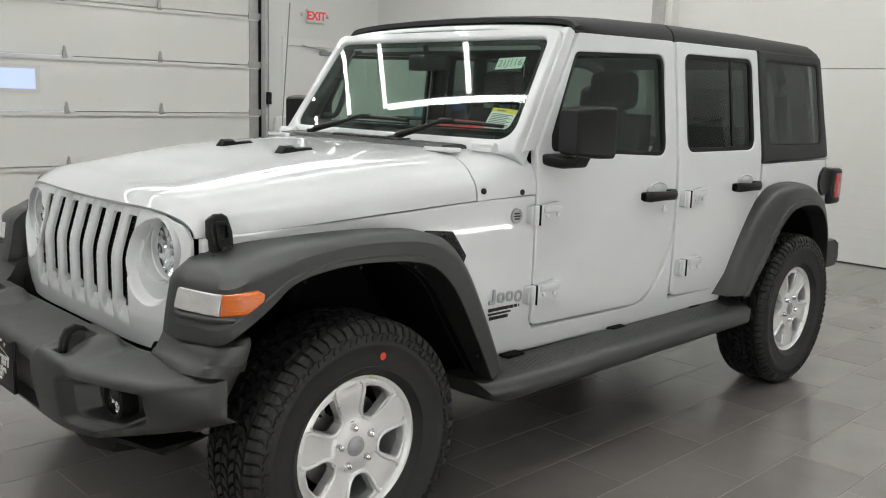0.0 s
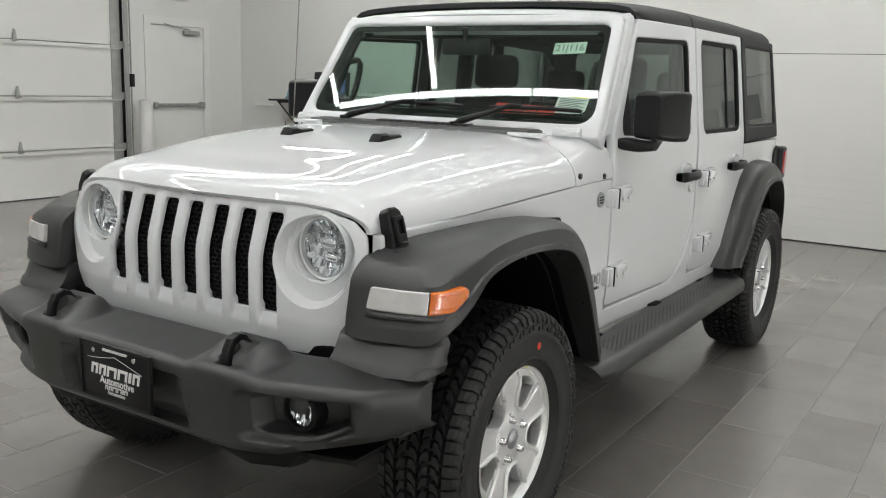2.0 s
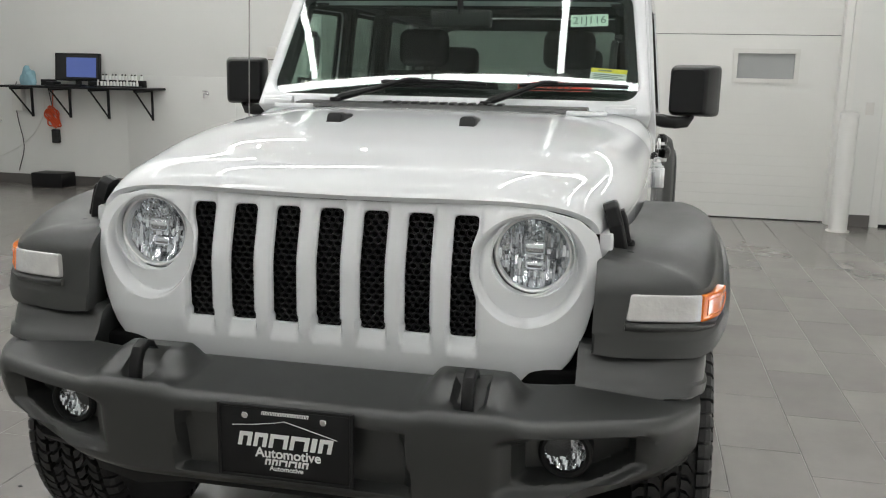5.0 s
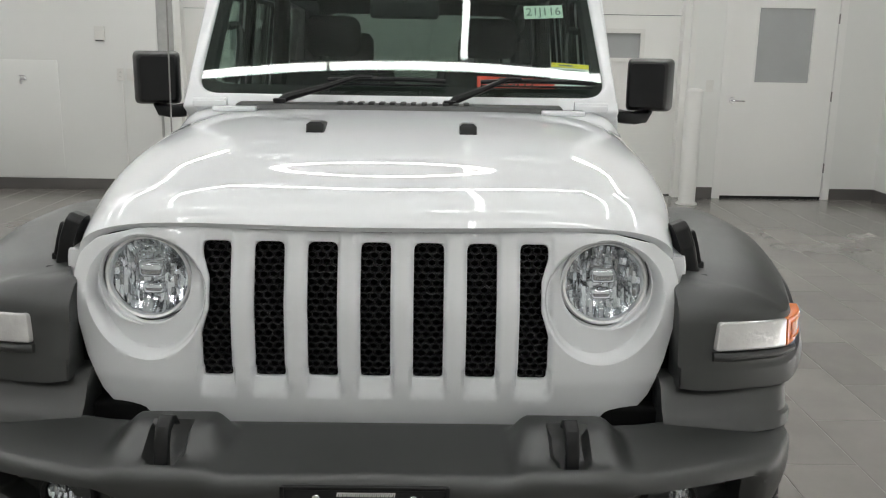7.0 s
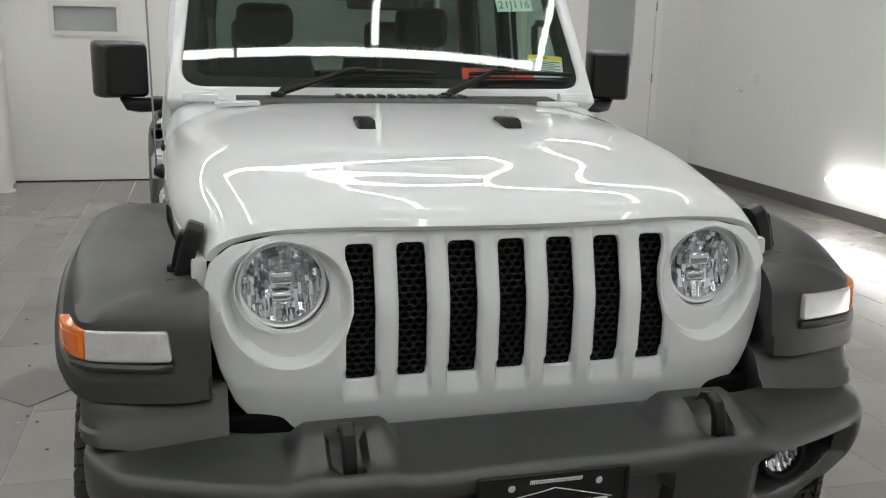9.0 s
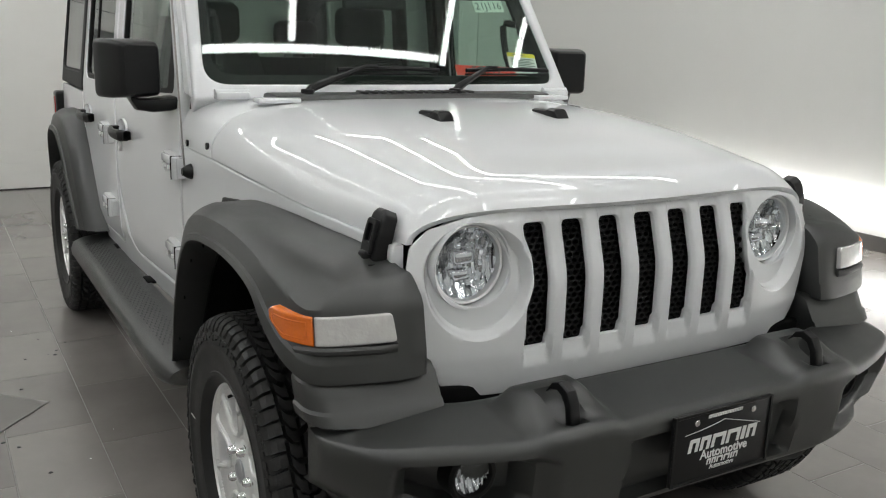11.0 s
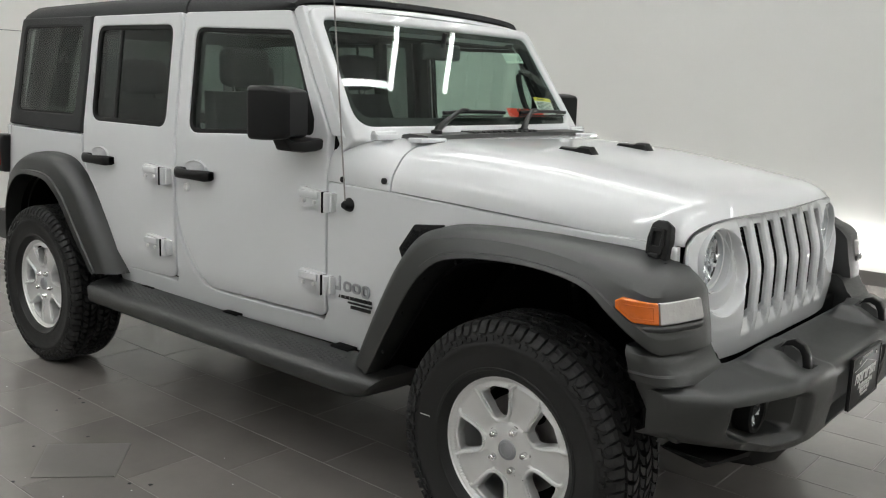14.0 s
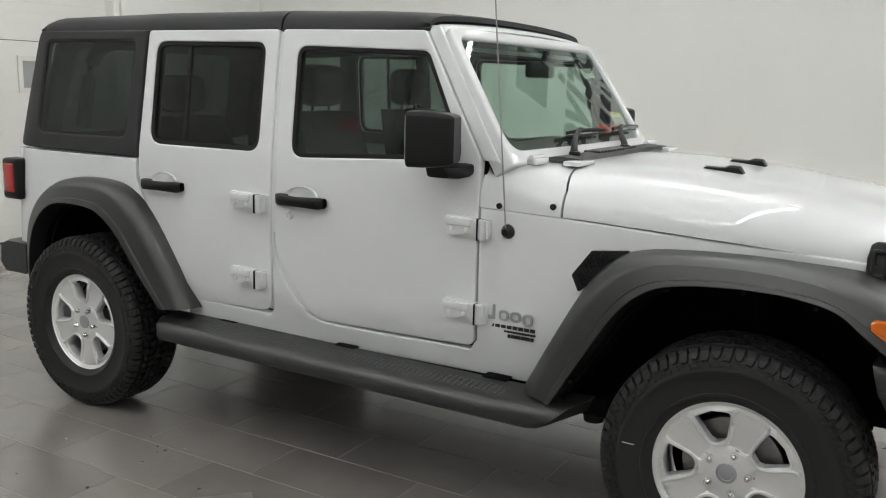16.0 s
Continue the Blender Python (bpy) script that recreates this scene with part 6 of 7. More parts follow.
part("hardtop_front", thick(loft(roof_rows([-1.878, -1.874, -1.7, -1.5, -1.35, -1.26, -1.22, -1.208])), 0.02), HARDTOP, car, "black removable front roof panel", angle=50)
HEAD = [(0, 0.018), (0.25, 0.016), (0.45, 0.010), (0.58, 0.003), (0.64, -0.003), (0.672, -0.010), (0.690, -0.024), (0.697, -0.040)]
head_rows = []
for x, z in ((-1.128, 1.744), (-1.133, 1.752), (-1.145, 1.759), (-1.165, 1.765), (-1.19, 1.769), (-1.24, 1.771)):
    pts = [(x - 0.02 * (y / 0.7) ** 2, y, max(z + d, 1.735)) for y, d in HEAD]
    head_rows.append([(p[0], -p[1], p[2]) for p in reversed(pts[1:])] + pts)
part("windshield_header", thick(loft(head_rows), 0.012), PAINT, ws, angle=60)
part("hardtop_rear", thick(loft(roof_rows([-3.425, -3.41, -3.39, -3.36, -3.31, -3.1, -2.6, -2.2, -1.894, -1.890])), 0.02), HARDTOP, car, "black textured hardtop", angle=50)
for s, side in SIDES:
    part("drip_rail", join(tube([(-1.20, s * 0.712, 1.744), (-1.878, s * 0.716, 1.747)], 0.006, 8), tube([(-1.892, s * 0.716, 1.747), (-3.33, s * 0.716, 1.749)], 0.006, 8)), SEAL, car)
part("hardtop_back", sheet(rounded([(-0.735, 1.192), (0.735, 1.192), (0.685, 1.76), (-0.685, 1.76)], 0.03), [rounded([(-0.60, 1.26), (0.60, 1.26), (0.55, 1.69), (-0.55, 1.69)], 0.06)], lambda u, v: (-3.575 + (v - 1.192) * 0.29 + 0.10 * (u / 0.72) ** 4, u, v), 0.03, 0.01, 0.06, flip=True), HARDTOP, car)
pane_part("rear_window", sheet(rounded([(-0.61, 1.25), (0.61, 1.25), (0.56, 1.70), (-0.56, 1.70)], 0.06), [], lambda u, v: (-3.565 + (v - 1.192) * 0.29 + 0.10 * (u / 0.72) ** 4, u, v), 0.005, 0, 0.06, flip=True), PRIVACY, car)
part("tailgate", rbox(-3.585, -3.53, -0.765, 0.765, 0.56, 1.19, 0.015), PAINT, car)
part("rear_bumper", loft([[(x, y, z) for x, z in rounded([(-3.46, 0.56), (-3.66 - dx, 0.56), (-3.70 - dx, 0.60), (-3.69 - dx, 0.69), (-3.64 - dx, 0.715), (-3.46, 0.715)], 0.015, 3)] for y, dx in ((-0.835, -0.03), (-0.80, 0.0), (-0.4, 0.03), (0.4, 0.03), (0.80, 0.0), (0.835, -0.03))], True), PLASTIC, car, "black rear bumper")

# front bumper
BY = sorted({*np.linspace(-0.76, 0.76, 133).round(4), *[s * v for s in (1, -1) for v in (0.770, 0.780, 0.790, 0.800, 0.810, 0.820, 0.830, 0.838, 0.844, 0.848)]})
front_line = spline([-0.1, 0, 0.30, 0.46, 0.56, 0.66, 0.74], [0.738, 0.738, 0.742, 0.735, 0.712, 0.676, 0.640])


def wider(y):
    """Spreads the bumper's ends."""
    return math.copysign(abs(y) + 0.11 * max(0, abs(y) - 0.60), y)


def bumper_row(y):
    a = abs(y)
    xb = ip(a, [0, 0.55, 0.70, 0.80, 0.848], [0.515, 0.515, 0.488, 0.472, 0.440])
    xfr = front_line(a) if a < 0.74 else ip(a, [0.74, 0.765, 0.785, 0.80, 0.82, 0.838, 0.848], [0.640, 0.628, 0.613, 0.594, 0.562, 0.527, 0.500])
    pad = smoother((a - 0.262) / 0.05) * smoother((0.515 - a) / 0.06)
    zt = ip(a, [0, 0.56, 0.80, 0.848], [0.708, 0.704, 0.704, 0.700])
    zf = zt + 0.012 * pad
    zb = ip(a, [0, 0.40, 0.55, 0.70, 0.80, 0.848], [0.478, 0.478, 0.492, 0.535, 0.565, 0.580])
    zr = ip(a, [0, 0.50, 0.60, 0.80, 0.848], [0.724, 0.724, 0.730, 0.722, 0.704])
    pts = [(xb, zr - 0.06), (xb, zr)]
    x0, x1 = xb + 0.012, xfr - 0.022
    for t in np.linspace(0, 1, 22):
        x = x0 + (x1 - x0) * t
        z = zr + 0.004 + (zf + 0.004 - zr - 0.004) * t
        z += 0.040 * pad * smoother((x - x0) / 0.04) * (1 - smoother((x - 0.60) / 0.11))
        # tapering recess that the tow hook stands in
        half = ip(x, [0.60, 0.70], [0.044, 0.030])
        z -= 0.032 * smoother((half - abs(a - 0.386)) / 0.010) * smoother((x - 0.600) / 0.014) * smoother((0.708 - x) / 0.010)
        pts.append((x, z))
    pts += [(xfr - 0.014, zf + 0.001), (xfr - 0.006, zf - 0.005), (xfr - 0.0015, zf - 0.014), (xfr, zf - 0.025)]
    for k in range(40):
        t = k / 39
        z = zf - 0.032 + (zb + 0.03 - zf + 0.032) * t
        x = xfr - 0.022 * t * t
        # flared mouth, then the flat-backed lamp pocket
        low = 0.545 + 0.055 * max(0, (a - 0.64) / 0.1)
        x -= 0.030 * smoother((a - 0.440) / 0.04) * smoother((0.760 - a) / 0.035) * smoother((z - low + 0.014) / 0.022) * smoother((0.684 - 0.25 * max(0, 0.52 - a) - z) / 0.018)
        x -= 0.060 * smoother((a - 0.488) / 0.016) * smoother((0.728 - a) / 0.014) * smoother((z - low - 0.010) / 0.020) * smoother((0.664 - 0.25 * max(0, 0.53 - a) - z) / 0.012)
        x -= 0.036 * smoother((0.262 - a + 0.10 * (0.66 - z)) / 0.016) * smoother((z - 0.515) / 0.016) * smoother((0.672 - z) / 0.014)
        pts.append((x, z))
    pts += [(xfr - 0.05, zb + 0.006), (xfr - 0.09, zb), (xb, zb + 0.02)]
    return [(p[0], wider(y), p[1]) for p in pts]


bp = part("front_bumper", loft([bumper_row(y) for y in BY], True), PLASTIC, car, "black moulded plastic front bumper", angle=38)
for s, side in SIDES:
    c = pose(0.0, s * 0.592, 0.618)
    fg = part("fog_lamp", xf(faceted(0.045, 0.604, 0.018, 0.0050, 7), c), REFLECTOR, bp, "round clear fog lamp")
    part("fog_ring", xf(lathe([(0.044, 0.60), (0.045, 0.636), (0.052, 0.638), (0.058, 0.632), (0.060, 0.58)], 32, "x"), c), SEAL, fg)
    pane_part("fog_lens", xf(lathe([(0.0001, 0.640), (0.025, 0.638), (0.044, 0.629)], 32, "x"), c), LENS, fg)
    hk = part("tow_hook", loft([[(x + a * dx, s * 0.386 + b * 0.0135, z + a * dz) for a, b in rounded([(-1, -1), (1, -1), (1, 1), (-1, 1)], 0.5, 3)] for x, z, dx, dz in
                                ((0.690, 0.675, 0.011, 0.0), (0.690, 0.720, 0.011, 0.001), (0.685, 0.752, 0.011, 0.004), (0.672, 0.775, 0.008, 0.009), (0.648, 0.785, 0.003, 0.011), (0.625, 0.778, 0.003, 0.009), (0.612, 0.764, 0.005, 0.006))], True), GLOSSBLACK, bp, "black steel tow hook")
    part("hook_slot", rbox(0.668, 0.704, min(s * 0.366, s * 0.408), max(s * 0.366, s * 0.408), 0.675, 0.6995, 0.004, 2), SEAM, hk)
    part("inner_mount", rbox(0.40, 0.46, min(s * 0.40, s * 0.62), max(s * 0.40, s * 0.62), 0.55, 0.74, 0.01), DARK, bp)
part("air_dam", loft([[(x, y, z) for x, z in rounded([(0.42, 0.50), (0.42, zl + 0.02), (0.55, zl), (xo, zl + 0.01), (xo + 0.02, 0.50)], 0.012, 2)] for y, zl, xo in
                      ((-0.735, 0.485, 0.56), (-0.72, 0.470, 0.57), (-0.56, 0.462, 0.61), (-0.54, 0.430, 0.62), (-0.42, 0.415, 0.64), (-0.30, 0.440, 0.65), (0.30, 0.440, 0.65), (0.42, 0.415, 0.64), (0.54, 0.430, 0.62), (0.56, 0.462, 0.61), (0.72, 0.470, 0.57), (0.735, 0.485, 0.56))], True), SEAL, bp, "black lower air dam")
# front plate of a dealer, with its name as plain shapes
lp = part("front_plate", rbox(0.742, 0.752, -0.155, 0.155, 0.536, 0.704, 0.004, 2), GLOSSBLACK, bp, "black dealer plate with white writing")
part("plate_rim", join(rbox(0.7515, 0.755, -0.155, -0.147, 0.536, 0.704, 0.001, 1), rbox(0.7515, 0.755, 0.147, 0.155, 0.536, 0.704, 0.001, 1), rbox(0.7515, 0.755, -0.147, 0.147, 0.697, 0.704, 0.001, 1), rbox(0.7515, 0.755, -0.147, 0.147, 0.536, 0.543, 0.001, 1)), GLOSSBLACK, lp)
for s in (1, -1):
    part("bolt", xf(disc(0.0075, 0.752, 0.757, 14, "x"), pose(0, s * 0.089, 0.681)), CHROME, lp)


def plate_shape(y, z, wd, ht, sl=0.2):
    e_ = min(wd * 0.34, ht * 0.30)
    p = [(0, 0), (e_, 0), (e_, ht - e_), (wd - e_, ht - e_), (wd - e_, 0), (wd, 0), (wd, ht), (0, ht)] if wd > ht * 0.5 else [(0, 0), (wd, 0), (wd, ht), (0, ht)]
    return prism([(y + a + sl * b, z + b) for a, b in p], "x", 0.7521, 0.7528)


def word(y0, z, widths, ht, gap, name):
    y = y0
    for wd in widths:
        part(name, plate_shape(y, z, wd, ht), PAPER, lp, smooth=False)
        y += wd + gap


word(-0.108, 0.610, (0.030, 0.030, 0.042, 0.042, 0.012, 0.030), 0.032, 0.0055, "name_shape")
word(-0.046, 0.570, (0.013, 0.013, 0.019, 0.019, 0.006, 0.014), 0.014, 0.003, "name_shape")
word(-0.052, 0.684, (0.0065,) * 14, 0.008, 0.0012, "address_bar")
writing("lettering", "Automotive", 0.031, pose(0.7523, 0.008, 0.5965, 90, 0, 90), PAPER, lp, 0.0004, 0.0007)
writing("lettering", "Automotive", 0.016, pose(0.7523, 0.004, 0.5625, 90, 0, 90), PAPER, lp, 0.0003, 0.0003)
part("mountain_line", tube([(0.7525, -0.12, 0.655), (0.7525, -0.07, 0.660), (0.7525, -0.02, 0.668), (0.7525, 0.0, 0.673), (0.7525, 0.04, 0.663), (0.7525, 0.12, 0.642)], 0.0009, 5), ALLOY, lp)

# ---- wheels ----
def arc_profile():
    return [(0.226, -0.098), (0.232, -0.112), (0.250, -0.121), (0.290, -0.130), (0.330, -0.133), (0.362, -0.128), (0.380, -0.120), (0.385, -0.108), (0.3835, -0.09), (0.3835, 0.0),
            (0.3835, 0.09), (0.385, 0.108), (0.380, 0.120), (0.362, 0.128), (0.340, 0.132), (0.338, 0.1335), (0.325, 0.1335), (0.323, 0.132), (0.290, 0.130), (0.262, 0.1255), (0.260, 0.128), (0.252, 0.1265), (0.250, 0.121), (0.232, 0.112), (0.226, 0.098)]


tyre_geo = lathe(arc_profile(), 96, "y")
TREAD_R, BASE_R = 0.4055, 0.3825
N = 36
rngt = random.Random(3)


def block(foot, r0=BASE_R, r1=TREAD_R, shrink=0.90):
    """A tread block on a foot of (angle, y) points, drawn in a little towards its top."""
    n = len(foot)
    am, ym = sum(f[0] for f in foot) / n, sum(f[1] for f in foot) / n
    v = [(r0 * math.cos(a), y, r0 * math.sin(a)) for a, y in foot]
    v += [(r1 * math.cos(am + (a - am) * shrink), ym + (y - ym) * shrink, r1 * math.sin(am + (a - am) * shrink)) for a, y in foot]
    return v, [tuple(range(n, 2 * n)), *[(k, (k + 1) % n, n + (k + 1) % n, n + k) for k in range(n)]]


# five ribs of interlocking hooked blocks, each split by a fine sipe
blocks = []
da = 2 * math.pi / N
for i in range(N):
    for col, (yc, wd, ph) in enumerate(((-0.074, 0.030, 0.10), (-0.037, 0.032, 0.55), (0.0, 0.032, 0.0), (0.037, 0.032, 0.45), (0.074, 0.030, 0.90))):
        lean_, up = (1 if col % 2 else -1), 1 if col < 2 else -1
        a0 = (i + ph + rngt.uniform(-0.03, 0.03)) * da
        h = wd / 2
        for f0, f1 in ((0.02, 0.36 + rngt.uniform(0, 0.05)), (0.47 + rngt.uniform(0, 0.03), 0.84)):
            sk = (0.16 + rngt.uniform(-0.08, 0.08)) * da * lean_
            blocks.append(block([(a0 + f0 * da - sk, yc - h), (a0 + (f0 + 0.10) * da, yc), (a0 + f0 * da + sk, yc + h),
                                 (a0 + f1 * da + sk, yc + h * 0.92), (a0 + (f1 + 0.10) * da, yc + 0.1 * h), (a0 + f1 * da - sk, yc - h * 0.92)]))
tread_geo = join(*blocks)
# shoulder blocks that wrap over the edge, long and short in turn
lugs = []
for sgn in (1, -1):
    for i in range(N * 2):
        a0 = (i * 0.5 + 0.12 + 0.3 * (sgn < 0)) * da
        w_ = 0.40 * da
        long_ = i % 2
        st = [(TREAD_R - 0.003, 0.096, 0.0), (TREAD_R - 0.007, 0.112, 0.02), (0.390, 0.1235, 0.05), (0.379, 0.1290, 0.08 if long_ else 0.12), (0.366 if long_ else 0.371, 0.1325, 0.16 if long_ else 0.3)]
        low = [(BASE_R, 0.094, 0.0), (BASE_R - 0.002, 0.108, 0.0), (0.378, 0.118, 0.03), (0.370, 0.124, 0.05), (0.360 if long_ else 0.366, 0.1285, 0.10)]
        rows_ = []
        for (r, y, c), (r2, y2, _) in zip(st, low):
            bow = 0.10 * da * math.sin((0.41 - r) * 60)
            p0, p1 = a0 + bow + c * w_, a0 + bow + w_ * (1 - c)
            rows_.append([(r2 * math.cos(p0 - 0.02 * da), sgn * y2, r2 * math.sin(p0 - 0.02 * da)), (r * math.cos(p0), sgn * y, r * math.sin(p0)), (r * math.cos(p1), sgn * y, r * math.sin(p1)), (r2 * math.cos(p1 + 0.02 * da), sgn * y2, r2 * math.sin(p1 + 0.02 * da))])
        lugs.append(loft(rows_, True))
lug_geo = join(*lugs)
# raised broken band on the sidewall: tall and short crests in turn, above a thin ring
relief = []
for i in range(N):
    a0 = (i + 0.2) * da
    for c0, c1, r0, r1 in ((0.02, 0.34, 0.345, 0.3605), (0.34, 0.62, 0.352, 0.3625), (0.62, 0.92, 0.341, 0.3565)):
        foot = [(r0, c0), (r0, c1 - 0.04), (r1 - 0.004, c1), (r1, c1 - 0.06), (r1, c0 + 0.08), (r0 + 0.006, c0)]
        y_at = lambda r: ip(r, [0.290, 0.323, 0.340, 0.362], [0.130, 0.132, 0.132, 0.128])
        v = [(r * math.cos(a0 + c * da), y_at(r) - 0.001, r * math.sin(a0 + c * da)) for r, c in foot]
        v += [((r * 0.9 + 0.1 * 0.352) * math.cos(a0 + c * da), y_at(r) + 0.0040, (r * 0.9 + 0.1 * 0.352) * math.sin(a0 + c * da)) for r, c in foot]
        relief.append((v, [tuple(range(6, 12)), *[(k, (k + 1) % 6, 6 + (k + 1) % 6, 6 + k) for k in range(6)]]))
relief_geo = join(*relief)

spoke_holes = []
for k in range(5):
    a0 = math.radians(90 + 36 + 72 * k)

    def pol(r, da):
        return (r * math.cos(a0 + math.radians(da)), r * math.sin(a0 + math.radians(da)))

    spoke_holes.append(rounded([pol(0.099, -9), pol(0.112, -13.5), pol(0.150, -16), pol(0.192, -17), pol(0.1965, 0), pol(0.192, 17), pol(0.150, 16), pol(0.112, 13.5), pol(0.099, 9)], [0.006, 0.006, 0.004, 0.012, 0, 0.012, 0.004, 0.006, 0.006], 3))


def rim_face(r):
    return ip(r, [0, 0.05, 0.080, 0.12, 0.17, 0.198, 0.206, 0.214, 0.220, 0.231], [0.004, 0.004, 0.001, 0.003, 0.008, 0.008, 0.002, 0.0, 0.008, 0.010])


def rim_depth(u, v, d):
    r = math.hypot(u, v)
    a = math.degrees(math.atan2(v, u)) - 90
    off = (a + 36) % 72 - 36
    w_ = abs(r * math.radians(off))
    out = rim_face(r)
    if 0.080 < r < 0.203 and w_ < 0.35 * r:
        out -= 0.005 * min(1, max(0, min((r - 0.080) / 0.006, (0.203 - r) / 0.006)))
    return out


rim_ribs = []
for k in range(5):
    a0 = math.radians(90 + 36 + 72 * k)
    way_ = [(0.206, 23.5), (0.198, 20.5), (0.175, 19.4), (0.150, 19.4), (0.118, 18.2), (0.102, 14.5), (0.093, 7.5), (0.0915, 0)]
    way_ = [(r, -q) for r, q in way_] + [(r, q) for r, q in reversed(way_[:-1])]
    line = smooth_path([(r * math.cos(a0 + math.radians(q)), rim_face(r) + 0.0875, r * math.sin(a0 + math.radians(q))) for r, q in way_], 4)
    rim_ribs.append(tube(line, 0.0065, 8))
rim_geo = sheet([(0.231 * math.cos(a), 0.231 * math.sin(a)) for a in np.linspace(0, 2 * math.pi, 73)[:-1]], spoke_holes, lambda u, v: (u, 0.0, v), 0.036, 0.006, 0.0065, flip=True, bulge=rim_depth)


def make_wheel():
    wl = new("wheel")
    wl.parent = car
    ty = part("tyre", tyre_geo, RUBBER, wl, "black all-terrain tyre", angle=50)
    tagged(part("tread", tread_geo, RUBBER, ty, smooth=False, clean=False), kind="stuff")
    tagged(part("tyre_shoulder", lug_geo, RUBBER, ty, smooth=False, clean=False), kind="stuff")
    tagged(part("sidewall_relief", relief_geo, RUBBER, ty, smooth=False, clean=False), kind="stuff")
    rim = part("rim", xf(rim_geo, pose(0, 0.088, 0)), ALLOY, wl, "silver five-spoke alloy wheel", angle=28)
    for rib in rim_ribs:
        part("spoke_rib", rib, ALLOY, rim)
    part("rim_barrel", lathe([(0.229, 0.094), (0.232, 0.100), (0.228, 0.103), (0.214, 0.075), (0.208, 0.0), (0.21, -0.08), (0.226, -0.10)], 64, "y"), ALLOY, rim)
    part("centre_cap", xf(lathe([(0.0001, 0.016), (0.018, 0.0155), (0.020, 0.0145), (0.022, 0.016), (0.031, 0.013), (0.034, 0.004), (0.034, -0.01)], 32, "y"), pose(0, 0.084, 0)), BADGE, rim)
    for k in range(5):
        a = math.radians(90 + 72 * k)
        part("lug_seat", xf(disc(0.0190, -0.01, 0.0025, 16, "y", 0.0008), pose(0.0635 * math.cos(a), 0.0855, 0.0635 * math.sin(a))), DARK, rim)
        part("lug_nut", xf(lathe([(0.0001, 0.024), (0.007, 0.0225), (0.0115, 0.017), (0.0130, 0.002), (0.0160, -0.002)], 12, "y"), pose(0.0635 * math.cos(a), 0.086, 0.0635 * math.sin(a))), CHROME, rim)
    part("valve", tube([(0.197 * math.cos(0.9), 0.07, 0.197 * math.sin(0.9)), (0.190 * math.cos(0.9), 0.10, 0.190 * math.sin(0.9))], 0.004, 8), SEAL, rim)
    part("brake_disc", join(lathe([(0.06, 0.020), (0.155, 0.020), (0.155, 0.0), (0.06, 0.0)], 48, "y", True), lathe([(0.0001, 0.055), (0.07, 0.055), (0.075, 0.02)], 32, "y")), STEEL, wl, "bare steel brake disc")
    part("caliper", rbox(-0.05, 0.05, -0.03, 0.05, 0.10, 0.185, 0.015), DARK, wl)
    part("backing", lathe([(0.0001, -0.04), (0.205, -0.04)], 40, "y"), DARK, wl)
    return wl


def copy_wheel(src, m):
    w2 = copy_thing(src, m)
    return w2


WY, R_T = 0.792, 0.4045
wh = make_wheel()
wh.matrix_basis = pose(0, WY, R_T, 0, 8, 0)
copy_wheel(wh, pose(-2.972, WY, R_T, 0, 40, 0))
wr = copy_wheel(wh, pose(0, -WY, R_T, 0, -18, 180))
copy_wheel(wh, pose(-2.972, -WY, R_T, 0, -30, 180))
# factory marks on the tyres
m1 = part("tyre_mark", xf(disc(0.012, 0, 0.0012, 14, "y"), pose(0.05 - 0.12, WY + 0.1318, R_T + 0.285)), REDMARK, car, "red paint mark on the tyre")
part("tyre_mark", xf(rbox(-0.02, 0.02, 0, 0.0015, -0.007, 0.007, 0.0005, 1), pose(-0.065, WY + 0.1, R_T + 0.222)), YELLOWMARK, car, "yellow mark on the rim edge")
part("tyre_mark", xf(cuboid(-0.02, 0.02, -0.0012, 0, -0.0015, 0.0015), pose(-0.30, -WY - 0.1315, R_T + 0.04)), PAPER, car, "white paint tick on the tyre", smooth=False)

# body mounts and suspension arms behind the front wheels
for s in (1, -1):
    mo = part("body_mount", rbox(-0.62, -0.44, min(s * 0.46, s * 0.74), max(s * 0.46, s * 0.74), 0.43, 0.50, 0.015), DARK, car)
    part("mount_bush", xf(lathe([(0.0001, -0.03), (0.035, -0.03), (0.038, 0.0), (0.035, 0.04), (0.0001, 0.04)], 18, "z"), pose(-0.50, s * 0.70, 0.435)), SEAL, mo)
    part("lower_arm", tube([(0.0, s * 0.52, 0.33), (-0.45, s * 0.48, 0.40), (-0.9, s * 0.45, 0.45)], 0.028, 10), DARK, car)
    part("axle_tube", tube([(0.0, s * 0.02, 0.405), (0.0, s * 0.70, 0.405)], 0.045, 14), DARK, car)
    part("axle_tube", tube([(-2.972, s * 0.02, 0.405), (-2.972, s * 0.70, 0.405)], 0.045, 14), DARK, car)
# underbody
ub = part("floor_pan", cuboid(-3.5, -0.555, -0.70, 0.70, 0.53, 0.60), DARK, car, smooth=False)
part("engine_bay", cuboid(-0.55, 0.36, -0.45, 0.45, 0.48, 1.02), DARK, car, smooth=False)
for s in (1, -1):
    part("chassis_rail", rbox(-3.5, 0.35, min(s * 0.36, s * 0.46), max(s * 0.36, s * 0.46), 0.415, 0.528, 0.012, 2), DARK, car)
for x in (0.0, -2.972):
    part("axle", join(tube([(x, -0.72, 0.39), (x, 0.72, 0.39)], 0.045, 14), xf(lathe([(0.0001, -0.15), (0.09, -0.12), (0.14, 0.0), (0.09, 0.12), (0.0001, 0.15)], 20, "y"), pose(x, 0.18 if x == 0 else 0, 0.39))), DARK, ub)
